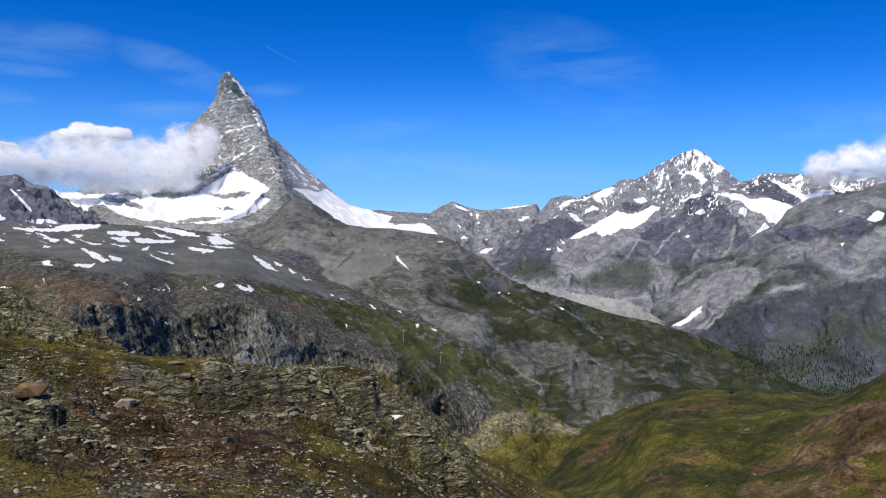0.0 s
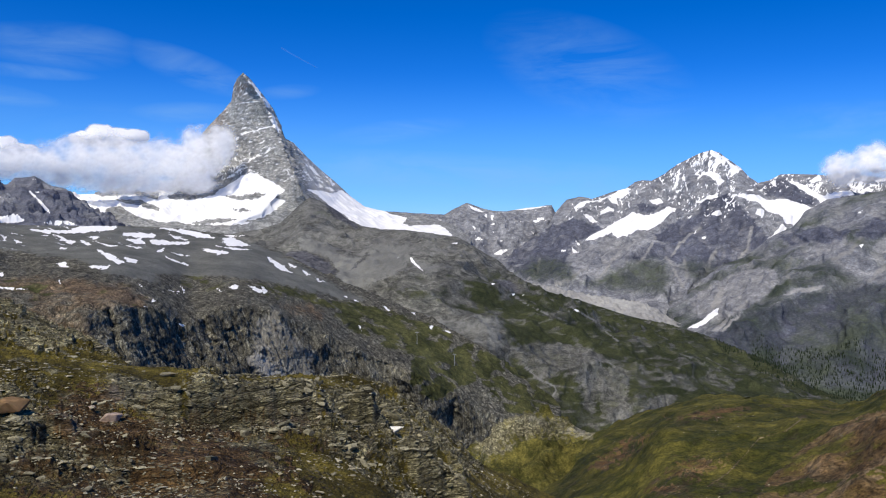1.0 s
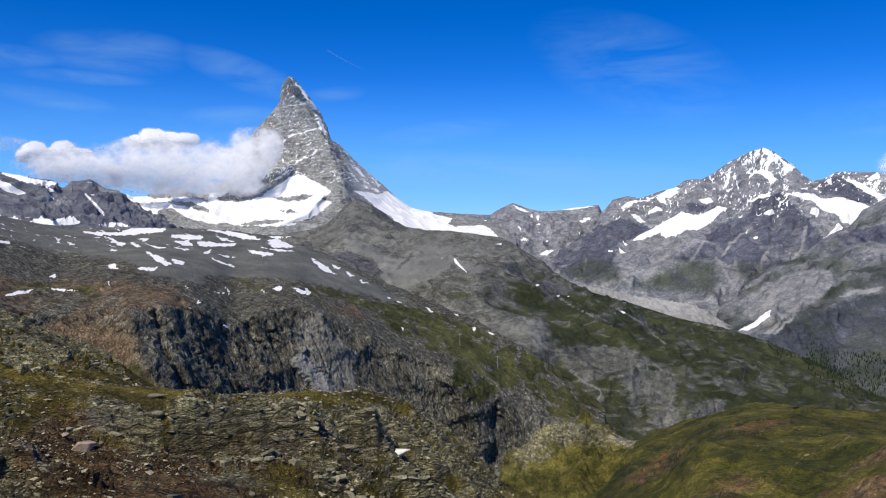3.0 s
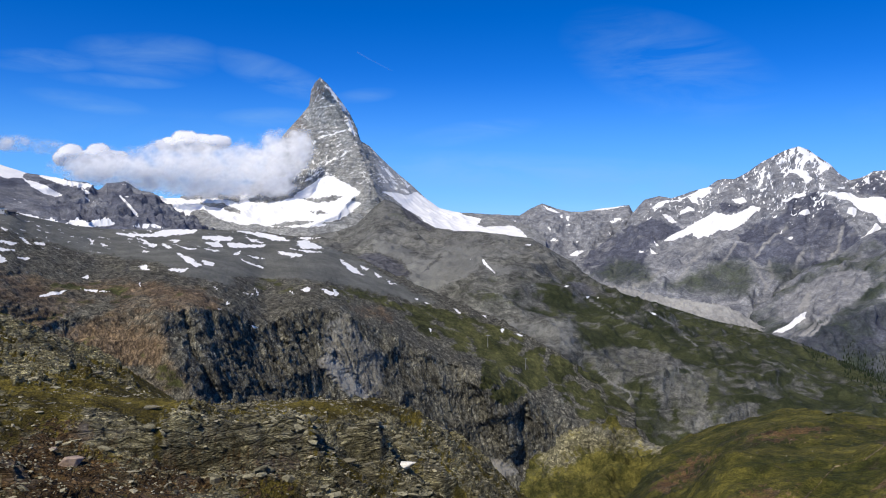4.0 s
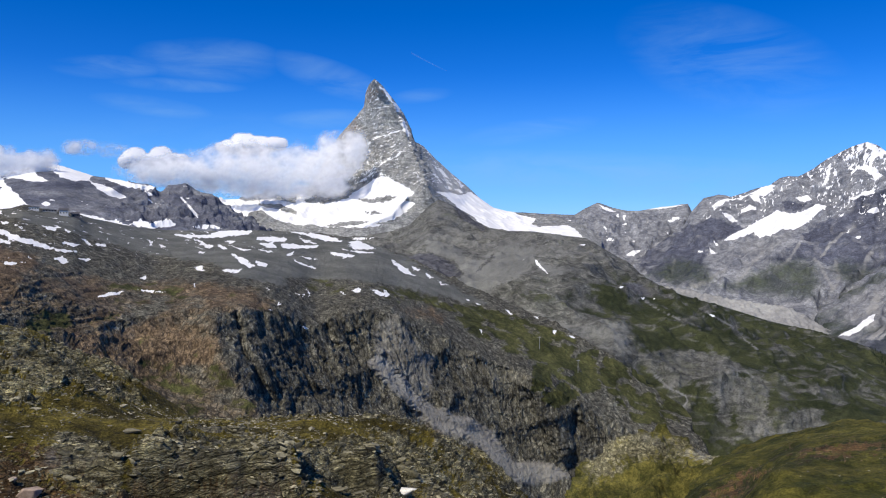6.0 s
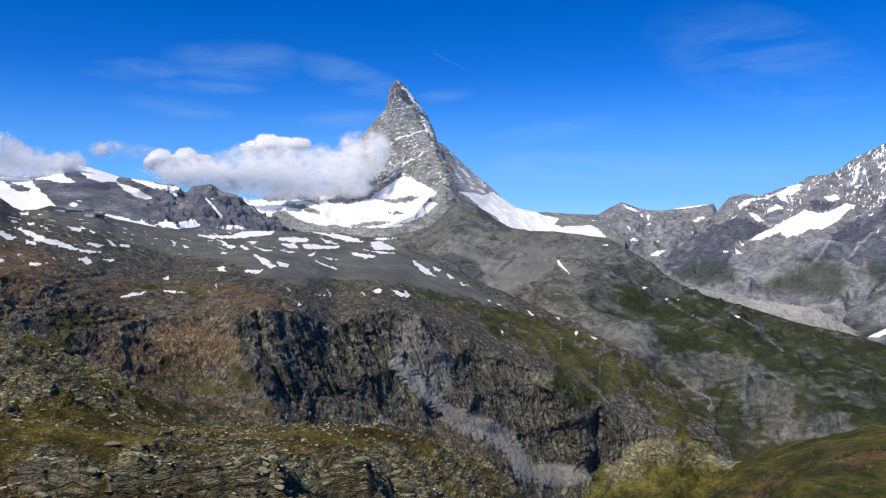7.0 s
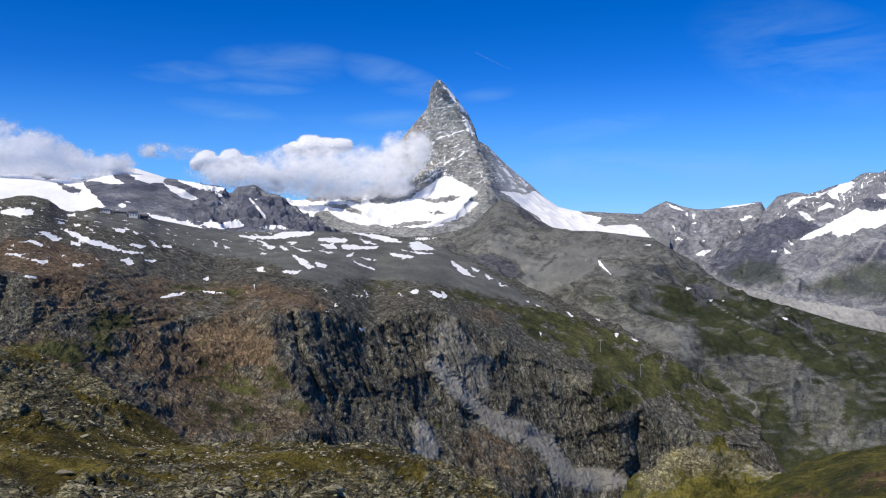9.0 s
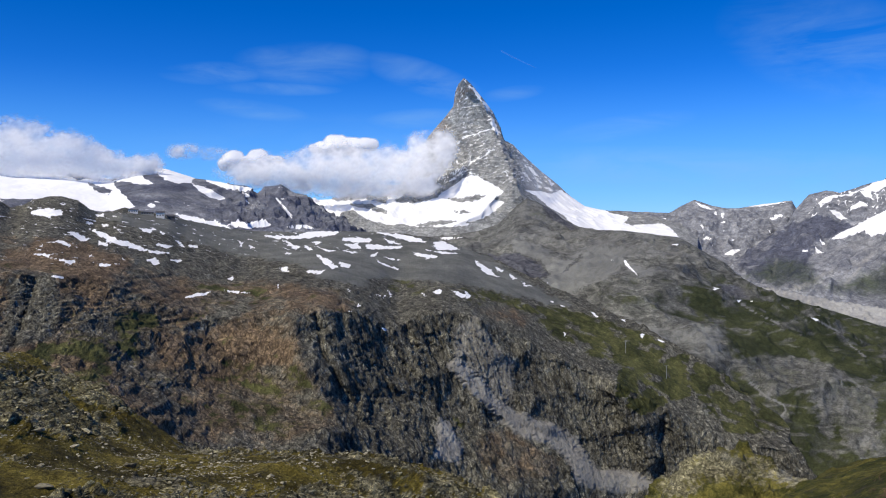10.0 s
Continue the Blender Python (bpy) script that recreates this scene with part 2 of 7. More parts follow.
# ---- materials ----
class Nodes:
    def __init__(self, name):
        self.mat = bpy.data.materials.new(name)
        self.mat.use_nodes = True
        self.nt = self.mat.node_tree
        self.nt.nodes.clear()
        self.out = self.add("ShaderNodeOutputMaterial")
        self.bsdf = self.add("ShaderNodeBsdfPrincipled")
        self.link(self.bsdf.outputs[0], self.out.inputs[0])

    def add(self, kind):
        return self.nt.nodes.new(kind)

    def link(self, a, b):
        self.nt.links.new(a, b)

    def coords(self, scale=(1, 1, 1), rot=(0, 0, 0), space="Object"):
        t = self.add("ShaderNodeTexCoord")
        m = self.add("ShaderNodeMapping")
        m.inputs["Scale"].default_value = scale
        m.inputs["Rotation"].default_value = [radians(a) for a in rot]
        self.link(t.outputs[space], m.inputs["Vector"])
        return m.outputs[0]

    def noise(self, vec, scale, detail=6, rough=0.6, distort=0.0):
        n = self.add("ShaderNodeTexNoise")
        n.inputs["Scale"].default_value, n.inputs["Detail"].default_value = scale, detail
        n.inputs["Roughness"].default_value, n.inputs["Distortion"].default_value = rough, distort
        self.link(vec, n.inputs["Vector"])
        return n.outputs[0]

    def ramp(self, val, stops):
        r = self.add("ShaderNodeValToRGB")
        e = r.color_ramp.elements
        while len(e) < len(stops):
            e.new(0.5)
        for q, (p, c) in zip(e, stops):
            q.position, q.color = p, (*c, 1)
        self.link(val, r.inputs[0])
        return r.outputs[0]

    def mix(self, fac, a, b, blend="MIX"):
        m = self.add("ShaderNodeMix")
        m.data_type, m.blend_type = "RGBA", blend
        for v, s in ((fac, m.inputs[0]), (a, m.inputs[6]), (b, m.inputs[7])):
            if isinstance(v, (float, int)):
                s.default_value = v
            elif isinstance(v, tuple):
                s.default_value = (*v, 1)
            else:
                self.link(v, s)
        return m.outputs[2]

    def math(self, op, a, b=0.0):
        m = self.add("ShaderNodeMath")
        m.operation = op
        for v, s in ((a, m.inputs[0]), (b, m.inputs[1])):
            if isinstance(v, (float, int)):
                s.default_value = v
            else:
                self.link(v, s)
        return m.outputs[0]

    def broken(self, vec, scale, width):
        """Rock split into blocks: a tone for each block and the joints between them."""
        push = self.add("ShaderNodeTexNoise")
        push.inputs["Scale"].default_value, push.inputs["Detail"].default_value = scale * 0.8, 4
        self.link(vec, push.inputs["Vector"])
        shift = self.mix(0.5 / scale, vec, push.outputs["Color"], "ADD")
        cell, gap = self.add("ShaderNodeTexVoronoi"), self.add("ShaderNodeTexVoronoi")
        gap.feature = "DISTANCE_TO_EDGE"
        for q in (cell, gap):
            q.inputs["Scale"].default_value = scale
            self.link(shift, q.inputs["Vector"])
        tone = self.add("ShaderNodeSeparateColor")
        self.link(cell.outputs["Color"], tone.inputs[0])
        r = self.add("ShaderNodeMapRange")
        r.inputs[2].default_value = width
        self.link(gap.outputs["Distance"], r.inputs[0])
        return tone.outputs[0], r.outputs[0]

    def edge(self, key, jitter, lo=0.46, hi=0.54, amount=0.3):
        """The mask named key with its rim broken by the noise jitter."""
        a = self.add("ShaderNodeAttribute")
        a.attribute_name = key
        j = self.math("MULTIPLY", self.math("SUBTRACT", jitter, 0.5), amount)
        s = self.add("ShaderNodeMapRange")
        s.interpolation_type = "SMOOTHSTEP"
        s.inputs[1].default_value, s.inputs[2].default_value = lo, hi
        self.link(self.math("ADD", a.outputs["Fac"], j), s.inputs[0])
        return s.outputs[0]

    def finish(self, colour, rough=0.95, bump=None, strength=0.5, distance=1.0, spec=0.15):
        self.link(colour, self.bsdf.inputs["Base Color"])
        if isinstance(rough, float):
            self.bsdf.inputs["Roughness"].default_value = rough
        else:
            self.link(rough, self.bsdf.inputs["Roughness"])
        self.bsdf.inputs["Specular IOR Level"].default_value = spec
        if bump is not None:
            b = self.add("ShaderNodeBump")
            b.inputs["Strength"].default_value, b.inputs["Distance"].default_value = strength, distance
            self.link(bump, b.inputs["Height"])
            self.link(b.outputs[0], self.bsdf.inputs["Normal"])
        return self.mat


def land_material(name, size, rock, grass=((0.05, 0.06, 0.018), (0.09, 0.085, 0.03)), scree=((0.2, 0.2, 0.19), (0.3, 0.295, 0.28)),
                  red=((0.17, 0.10, 0.065), (0.26, 0.17, 0.11)), beds=(1, 1, 2.5), bump=0.6, tilt=0, snow_rim=0.3, contrast=1.0, grain_beds=(1, 1, 1), turf_edge=(0.38, 0.62), ash=None,
                  cracks=0.0, blocks=(5.0, 17.0), joints=(1, 1, 1)):
    """Bare rock with beds, turf, scree, rusty or dark bluish rock and old snow by the land's masks. size: metres of the
    coarse mottling.
    """
    n = Nodes(name)

    def tone(val, spread, lo, hi, k=1.0):
        k *= contrast
        a, b = 1 - (1 - lo) * k, 1 + (hi - 1) * k
        return n.ramp(val, [(0.5 - spread, (a, a, a * 1.01)), (0.5, (0.96, 0.96, 0.96)), (0.5 + spread, (b, b, b * 0.98))])

    v = n.coords((1 / size,) * 3)
    vb = n.coords([b / size for b in beds], (0, tilt, 0))
    vg = n.coords([b / size for b in grain_beds], (0, tilt, 0))
    broad = n.noise(v, 0.35, 3, 0.5)
    coarse = n.noise(v, 1.3, 5, 0.6)
    fine = n.noise(vg, 7.0, 9, 0.72, 0.4)
    grain = n.noise(vg, 34.0, 6, 0.75)
    bed = n.noise(vb, 3.0, 9, 0.7, 1.0)
    a, b, c = rock
    mottle = tone(fine, 0.13, 0.4, 1.65)
    speck = tone(grain, 0.12, 0.4, 1.6)
    soft = tone(grain, 0.15, 0.7, 1.3)
    patch = tone(coarse, 0.14, 0.6, 1.4)
    drift = tone(broad, 0.14, 0.8, 1.2)
    col = n.ramp(bed, [(0.38, a), (0.5, b), (0.62, c)])
    col = n.mix(0.9, n.mix(0.9, col, mottle, "MULTIPLY"), speck, "MULTIPLY")
    lump = None
    if cracks:
        vj = n.coords([b / size for b in joints], (0, tilt, 0))
        t1, g1 = n.broken(vj, blocks[0], 0.09)
        t2, g2 = n.broken(vj, blocks[1], 0.14)
        split = n.mix(1.0, n.ramp(t1, [(0.0, (0.62, 0.62, 0.63)), (1.0, (1.3, 1.3, 1.28))]), n.ramp(t2, [(0.0, (0.66, 0.66, 0.67)), (1.0, (1.35, 1.35, 1.33))]), "MULTIPLY")
        gaps = n.mix(1.0, n.ramp(g1, [(0.0, (0.3, 0.3, 0.3)), (1.0, (1.08, 1.08, 1.08))]), n.ramp(g2, [(0.0, (0.42, 0.42, 0.42)), (1.0, (1.1, 1.1, 1.1))]), "MULTIPLY")
        mottle = n.mix(cracks, mottle, n.mix(1.0, split, gaps, "MULTIPLY"), "MULTIPLY")
        col = n.mix(cracks, col, n.mix(1.0, split, gaps, "MULTIPLY"), "MULTIPLY")
        lump = n.math("ADD", n.math("MULTIPLY", t1, 0.5), n.math("ADD", n.math("MULTIPLY", t2, 0.25), n.math("ADD", n.math("MULTIPLY", g1, 0.6), n.math("MULTIPLY", g2, 0.3))))
        lump = n.math("MULTIPLY", lump, cracks)
    rcol = n.mix(0.9, n.mix(0.9, n.ramp(bed, [(0.38, red[0]), (0.62, red[1])]), mottle, "MULTIPLY"), speck, "MULTIPLY")
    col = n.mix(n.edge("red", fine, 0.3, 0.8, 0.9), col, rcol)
    scol = n.mix(0.9, n.ramp(fine, [(0.38, scree[0]), (0.62, scree[1])]), soft, "MULTIPLY")
    col = n.mix(n.edge("scree", n.math("ADD", n.math("MULTIPLY", fine, 0.5), n.math("MULTIPLY", bed, 0.5)), 0.15, 0.85, 1.0), col, scol)
    gcol = n.ramp(n.math("ADD", n.math("MULTIPLY", coarse, 0.6), n.math("MULTIPLY", fine, 0.4)), [(0.42, grass[0]), (0.58, grass[1])])
    gcol = n.mix(0.75, n.mix(0.5, gcol, mottle, "MULTIPLY"), speck, "MULTIPLY")
    turf = n.edge("grass", n.math("ADD", n.math("MULTIPLY", fine, 0.6), n.math("MULTIPLY", coarse, 0.4)), turf_edge[0], turf_edge[1], 1.5)
    col = n.mix(turf, col, gcol)
    if ash:
        acol = n.mix(0.6, n.ramp(fine, [(0.36, ash[0]), (0.64, ash[1])]), soft, "MULTIPLY")
        col = n.mix(n.edge("ash", n.math("ADD", n.math("MULTIPLY", fine, 0.5), n.math("MULTIPLY", coarse, 0.5)), 0.25, 0.75, 1.2), col, acol)
    col = n.mix(0.8, n.mix(0.7, col, patch, "MULTIPLY"), drift, "MULTIPLY")
    snow = n.edge("snow", fine, 0.45, 0.55, snow_rim)
    col = n.mix(snow, col, n.ramp(coarse, [(0.3, (0.88, 0.875, 0.86)), (0.7, (0.94, 0.93, 0.91))]))
    h = n.math("ADD", n.math("MULTIPLY", fine, 1.0), n.math("MULTIPLY", grain, 0.4))
    h = n.math("ADD", h, n.math("MULTIPLY", bed, 0.7))
    if lump is not None:
        h = n.math("ADD", h, n.math("MULTIPLY", lump, n.math("SUBTRACT", 1.0, n.math("MULTIPLY", turf, 0.7))))
    h = n.math("MULTIPLY", h, n.math("SUBTRACT", 1.0, n.math("MULTIPLY", snow, 0.9)))
    return n.finish(col, 0.93, h, bump, size * 0.11)


# distance haze is put into this rock colour: paler and bluer
HAZY_GREY = ((0.165, 0.172, 0.198), (0.25, 0.258, 0.28), (0.35, 0.353, 0.367))
DARK = ((0.075, 0.071, 0.057), (0.15, 0.142, 0.112), (0.29, 0.274, 0.215))
PEAK = ((0.20, 0.203, 0.198), (0.325, 0.328, 0.318), (0.465, 0.466, 0.45))
m_peak = land_material("peak_rock", 95, PEAK, beds=(1, 1, 3.2), tilt=14, bump=0.5, contrast=0.45, cracks=0.3, blocks=(4.0, 14.0), joints=(0.8, 0.8, 2.2), scree=((0.36, 0.36, 0.35), (0.5, 0.5, 0.49)))
# far land: haze tints the rock and its dark tone, and flattens the contrast
m_far = land_material("hazy_far_rock", 220, HAZY_GREY, grass=((0.034, 0.047, 0.038), (0.062, 0.074, 0.052)), scree=((0.29, 0.287, 0.275), (0.41, 0.402, 0.38)), red=((0.082, 0.089, 0.122), (0.142, 0.149, 0.188)), contrast=0.5, cracks=0.26, blocks=(4.0, 15.0), joints=(1.2, 1.2, 1.0),
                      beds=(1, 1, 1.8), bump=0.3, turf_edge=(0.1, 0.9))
m_mid = land_material("slope_ground", 90, ((0.07, 0.071, 0.064), (0.125, 0.125, 0.112), (0.2, 0.198, 0.177)), grass=((0.029, 0.037, 0.016), (0.052, 0.057, 0.026)), scree=((0.155, 0.155, 0.144), (0.225, 0.223, 0.205)), contrast=0.6, cracks=0.16, blocks=(5.0, 16.0), bump=0.4, turf_edge=(0.2, 0.8), ash=((0.178, 0.18, 0.166), (0.225, 0.226, 0.207)),
                      red=((0.07, 0.071, 0.082), (0.135, 0.136, 0.148)))
m_cliff = land_material("cliff_rock", 45, DARK, beds=(3.0, 3.0, 0.6), tilt=24, scree=((0.30, 0.285, 0.25), (0.40, 0.38, 0.335)), red=((0.15, 0.107, 0.066), (0.28, 0.202, 0.128)),
                        grass=((0.05, 0.056, 0.02), (0.1, 0.1, 0.038)), grain_beds=(1.3, 1.3, 0.7), contrast=0.7, cracks=0.75, blocks=(4.5, 14.0), joints=(1.6, 1.6, 0.8), ash=((0.15, 0.152, 0.134), (0.2, 0.2, 0.176)))
m_near = land_material("hillside_ground", 9, ((0.12, 0.108, 0.06), (0.31, 0.282, 0.165), (0.66, 0.60, 0.37)), grass=((0.098, 0.079, 0.018), (0.20, 0.16, 0.034)),
                       red=((0.115, 0.068, 0.026), (0.21, 0.128, 0.056)), beds=(0.7, 0.7, 6), tilt=9, bump=1.0, grain_beds=(1, 1, 2.5), contrast=0.95, cracks=0.72, blocks=(5.5, 17.0), joints=(0.6, 0.8, 2.0))
m_knoll = land_material("knoll_ground", 9, ((0.12, 0.108, 0.06), (0.26, 0.238, 0.14), (0.55, 0.50, 0.31)), grass=((0.08, 0.082, 0.02), (0.16, 0.14, 0.036)),
                        beds=(1, 1, 2.0), tilt=25, bump=1.0, contrast=1.0, cracks=0.4, blocks=(1.6, 5.5), joints=(0.8, 0.8, 1.6))
m_turf = land_material("turf_hill_ground", 22, ((0.07, 0.052, 0.027), (0.135, 0.104, 0.055), (0.25, 0.20, 0.12)), grass=((0.05, 0.056, 0.012), (0.108, 0.094, 0.02)),
                       red=((0.13, 0.074, 0.03), (0.205, 0.122, 0.055)), scree=((0.24, 0.20, 0.13), (0.32, 0.27, 0.18)))


def world_noise(land, size, kind=fbm, octaves=5, stretch=(1, 1, 1), shift=0.0, gain=0.5):
    return kind(land.P / size * np.array(stretch, np.float32) + shift, octaves, gain)


# ---- the lowland that everything stands on ----
def make_lowland():
    me = bpy.data.meshes.new("ground")
    bm = bmesh.new()
    rings = [0, 6, 20, 45, 100, 160, 300, 600, 1000, 1600, 2400, 3400, 4900]
    prev = None
    for r in rings:
        z = float(np.interp(r, [0, 6, 20, 45, 100, 160, 900], [-8, -9, -15, -32, -62, -110, -540]))
        ring = [bm.verts.new((r * math.sin(k * math.tau / 64), r * math.cos(k * math.tau / 64), z)) for k in range(64)] if r else [bm.verts.new((0, 0, z))]
        if prev:
            for k in range(64):
                if len(prev) == 1:
                    bm.faces.new((prev[0], ring[(k + 1) % 64], ring[k]))
                else:
                    bm.faces.new((prev[k], prev[(k + 1) % 64], ring[(k + 1) % 64], ring[k]))
        prev = ring
    bm.to_mesh(me), bm.free()
    me.materials.append(m_mid)
    tagged(new("ground", me), "grey-green valley floor below the slopes", "ground", kind="structure")


make_lowland()


# ---- the snowy ridge beside the great peak ----
def make_left_ridge():
    crest = [(-35.12, 4.36, 3700), (-31.48, 3.99, 3700), (-29.56, 3.76, 3700), (-27.90, 3.76, 3700), (-26.54, 3.49, 3700), (-24.79, 3.29, 3700), (-23.53, 3.93, 3700), (-22.06, 4.19, 3700), (-21.14, 3.97, 3700), (-19.46, 3.41, 3700), (-17.35, 3.11, 3700), (-16.65, 2.99, 3700), (-15.79, 2.75, 3700), (-15.20, 2.47, 3700), (-14.72, 2.92, 3700), (-13.60, 2.97, 3700), (-12.60, 2.48, 3700), (-11.59, 2.07, 3700), (-10.18, 1.03, 3700), (-8.54, -0.01, 3700), (-6.89, -0.86, 3700)]
    foot = [(-35.04, 0.38, 2900), (-31.39, 0.36, 2900), (-24.68, 0.13, 2900), (-19.92, -0.10, 2900), (-15.28, -0.75, 2900), (-9.22, -1.01, 2900), (-6.74, -1.66, 2900)]
    back = [(a, e - 9, 4300) for a, e, r in crest]
    L = Land(-35, -6.2, 540, [foot, crest, back], [90, 14])
    az, el = L.azel
    h = 30 * (world_noise(L, 210, ridged, 6, (1.9, 1.9, 0.45)) - 0.8) * smooth(-20, -16, az) + 6 * world_noise(L, 90, fbm, 5) + 9 * perlin(np.stack([L.P[..., 0] / 260, L.P[..., 1] / 260, (L.P[..., 2] - 0.1 * L.P[..., 0]) / 30], -1))
    L.push(h * smooth(0, 0.25, np.linspace(0, 1.12, len(az)))[:, None] * L.calm())
    az, el = L.azel
    rag = world_noise(L, 60, fbm, 5, (0.6, 0.6, 1.6))
    snow = patches(az, el, [
        [(-33.78, 5.7), (-29.58, 4.85), (-27.66, 4.34), (-25.33, 3.96), (-24.67, 2.85), (-23.92, 2.02), (-23.23, 1.41), (-24.35, 1.1), (-26.4, 1.21), (-28.37, 1.86), (-29.64, 1.92), (-33.87, 1.83)],
        [(-24.73, 3.26), (-23.68, 3.62), (-22.91, 3.53), (-22.13, 3), (-23.27, 2.98), (-24.14, 3.16)],
        [(-22.47, 4.03), (-21.64, 4.17), (-20.67, 3.8), (-19.27, 3.55), (-19.76, 3.11), (-20.57, 3.02), (-21.3, 3.25), (-21.9, 3.62)],
        [(-19.83, 3.19), (-19.28, 2.96), (-18.68, 2.81), (-18.09, 2.46), (-17.33, 1.99), (-17.79, 1.9), (-18.54, 2.14), (-19.28, 2.65)]], 0.1, 0.2)
    snow = np.maximum(snow, patches(az, el, [
        [(-20.86, 0.99), (-19.31, 0.71), (-17.44, 0.11), (-16.83, -0.14), (-18.57, 0.15), (-20.06, 0.52)],
        [(-17.36, 0.11), (-16.47, 0.43), (-15.7, 0.22), (-14.72, 0.54), (-13.87, 0.01), (-15.52, -0.14)],
        [(-13.35, -0.04), (-11.55, 0.12), (-10.91, -0.17), (-12.36, -0.2)],
        [(-19.27, 3.51), (-18.07, 3.41), (-16.94, 2.99), (-15.48, 2.76), (-15.94, 2.55), (-17.4, 2.7), (-18.23, 2.97)],
        [(-16.52, 2.67), (-15.64, 2.24), (-15.87, 2.11)], [(-16.07, 1.99), (-15.45, 1.63), (-15.72, 1.55)], [(-22.58, 1.57), (-22.15, 1.72), (-22.01, 1.49), (-22.45, 1.37)]], 0.07, 0.25))
    bones = patches(az, el, [[(-28.17, 3.63), (-27.02, 3.7), (-26.46, 3.26), (-26.83, 3.14), (-27.42, 3.43)], [(-26.36, 3.04), (-24.81, 2.5), (-24.99, 2.16), (-25.77, 2.38)], [(-23.6, 3.89), (-22.54, 3.96), (-21.77, 3.12), (-22.38, 3.27), (-22.9, 3.64)],
                             [(-24.33, 2.55), (-23.45, 2.64), (-23.28, 2.33), (-24.16, 2.25)]], 0.08, 0.2)
    snow = np.where(bones > 0.45, np.minimum(snow, 1 - bones), snow)
    couloir = near_line(az, el, [(-13.80, 1.99), (-13.28, 1.42), (-12.69, 0.67)]) + 0.06 * rag
    snow = np.maximum(snow, 0.8 * smooth(0.12, 0.05, couloir))
    cap = 0.5 * smooth(78, 89, np.arange(len(az)) + 9 * rag.mean(0).mean() + 0 * az.T).T * smooth(-14.5, -17.5, az + 1.5 * rag)
    high = np.maximum(smooth(0.35, 0.5, rag) * (L.steep() < 0.45), 1.2 * cap)
    L.masks = {"snow": np.maximum(snow, 0.6 * high), "grass": 0 * az, "scree": 0 * az, "red": np.clip(0.62 + 0.5 * world_noise(L, 120, fbm, 4, (0.4, 0.4, 2.5)), 0, 1)}
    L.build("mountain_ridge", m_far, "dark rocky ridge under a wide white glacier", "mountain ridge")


make_left_ridge()


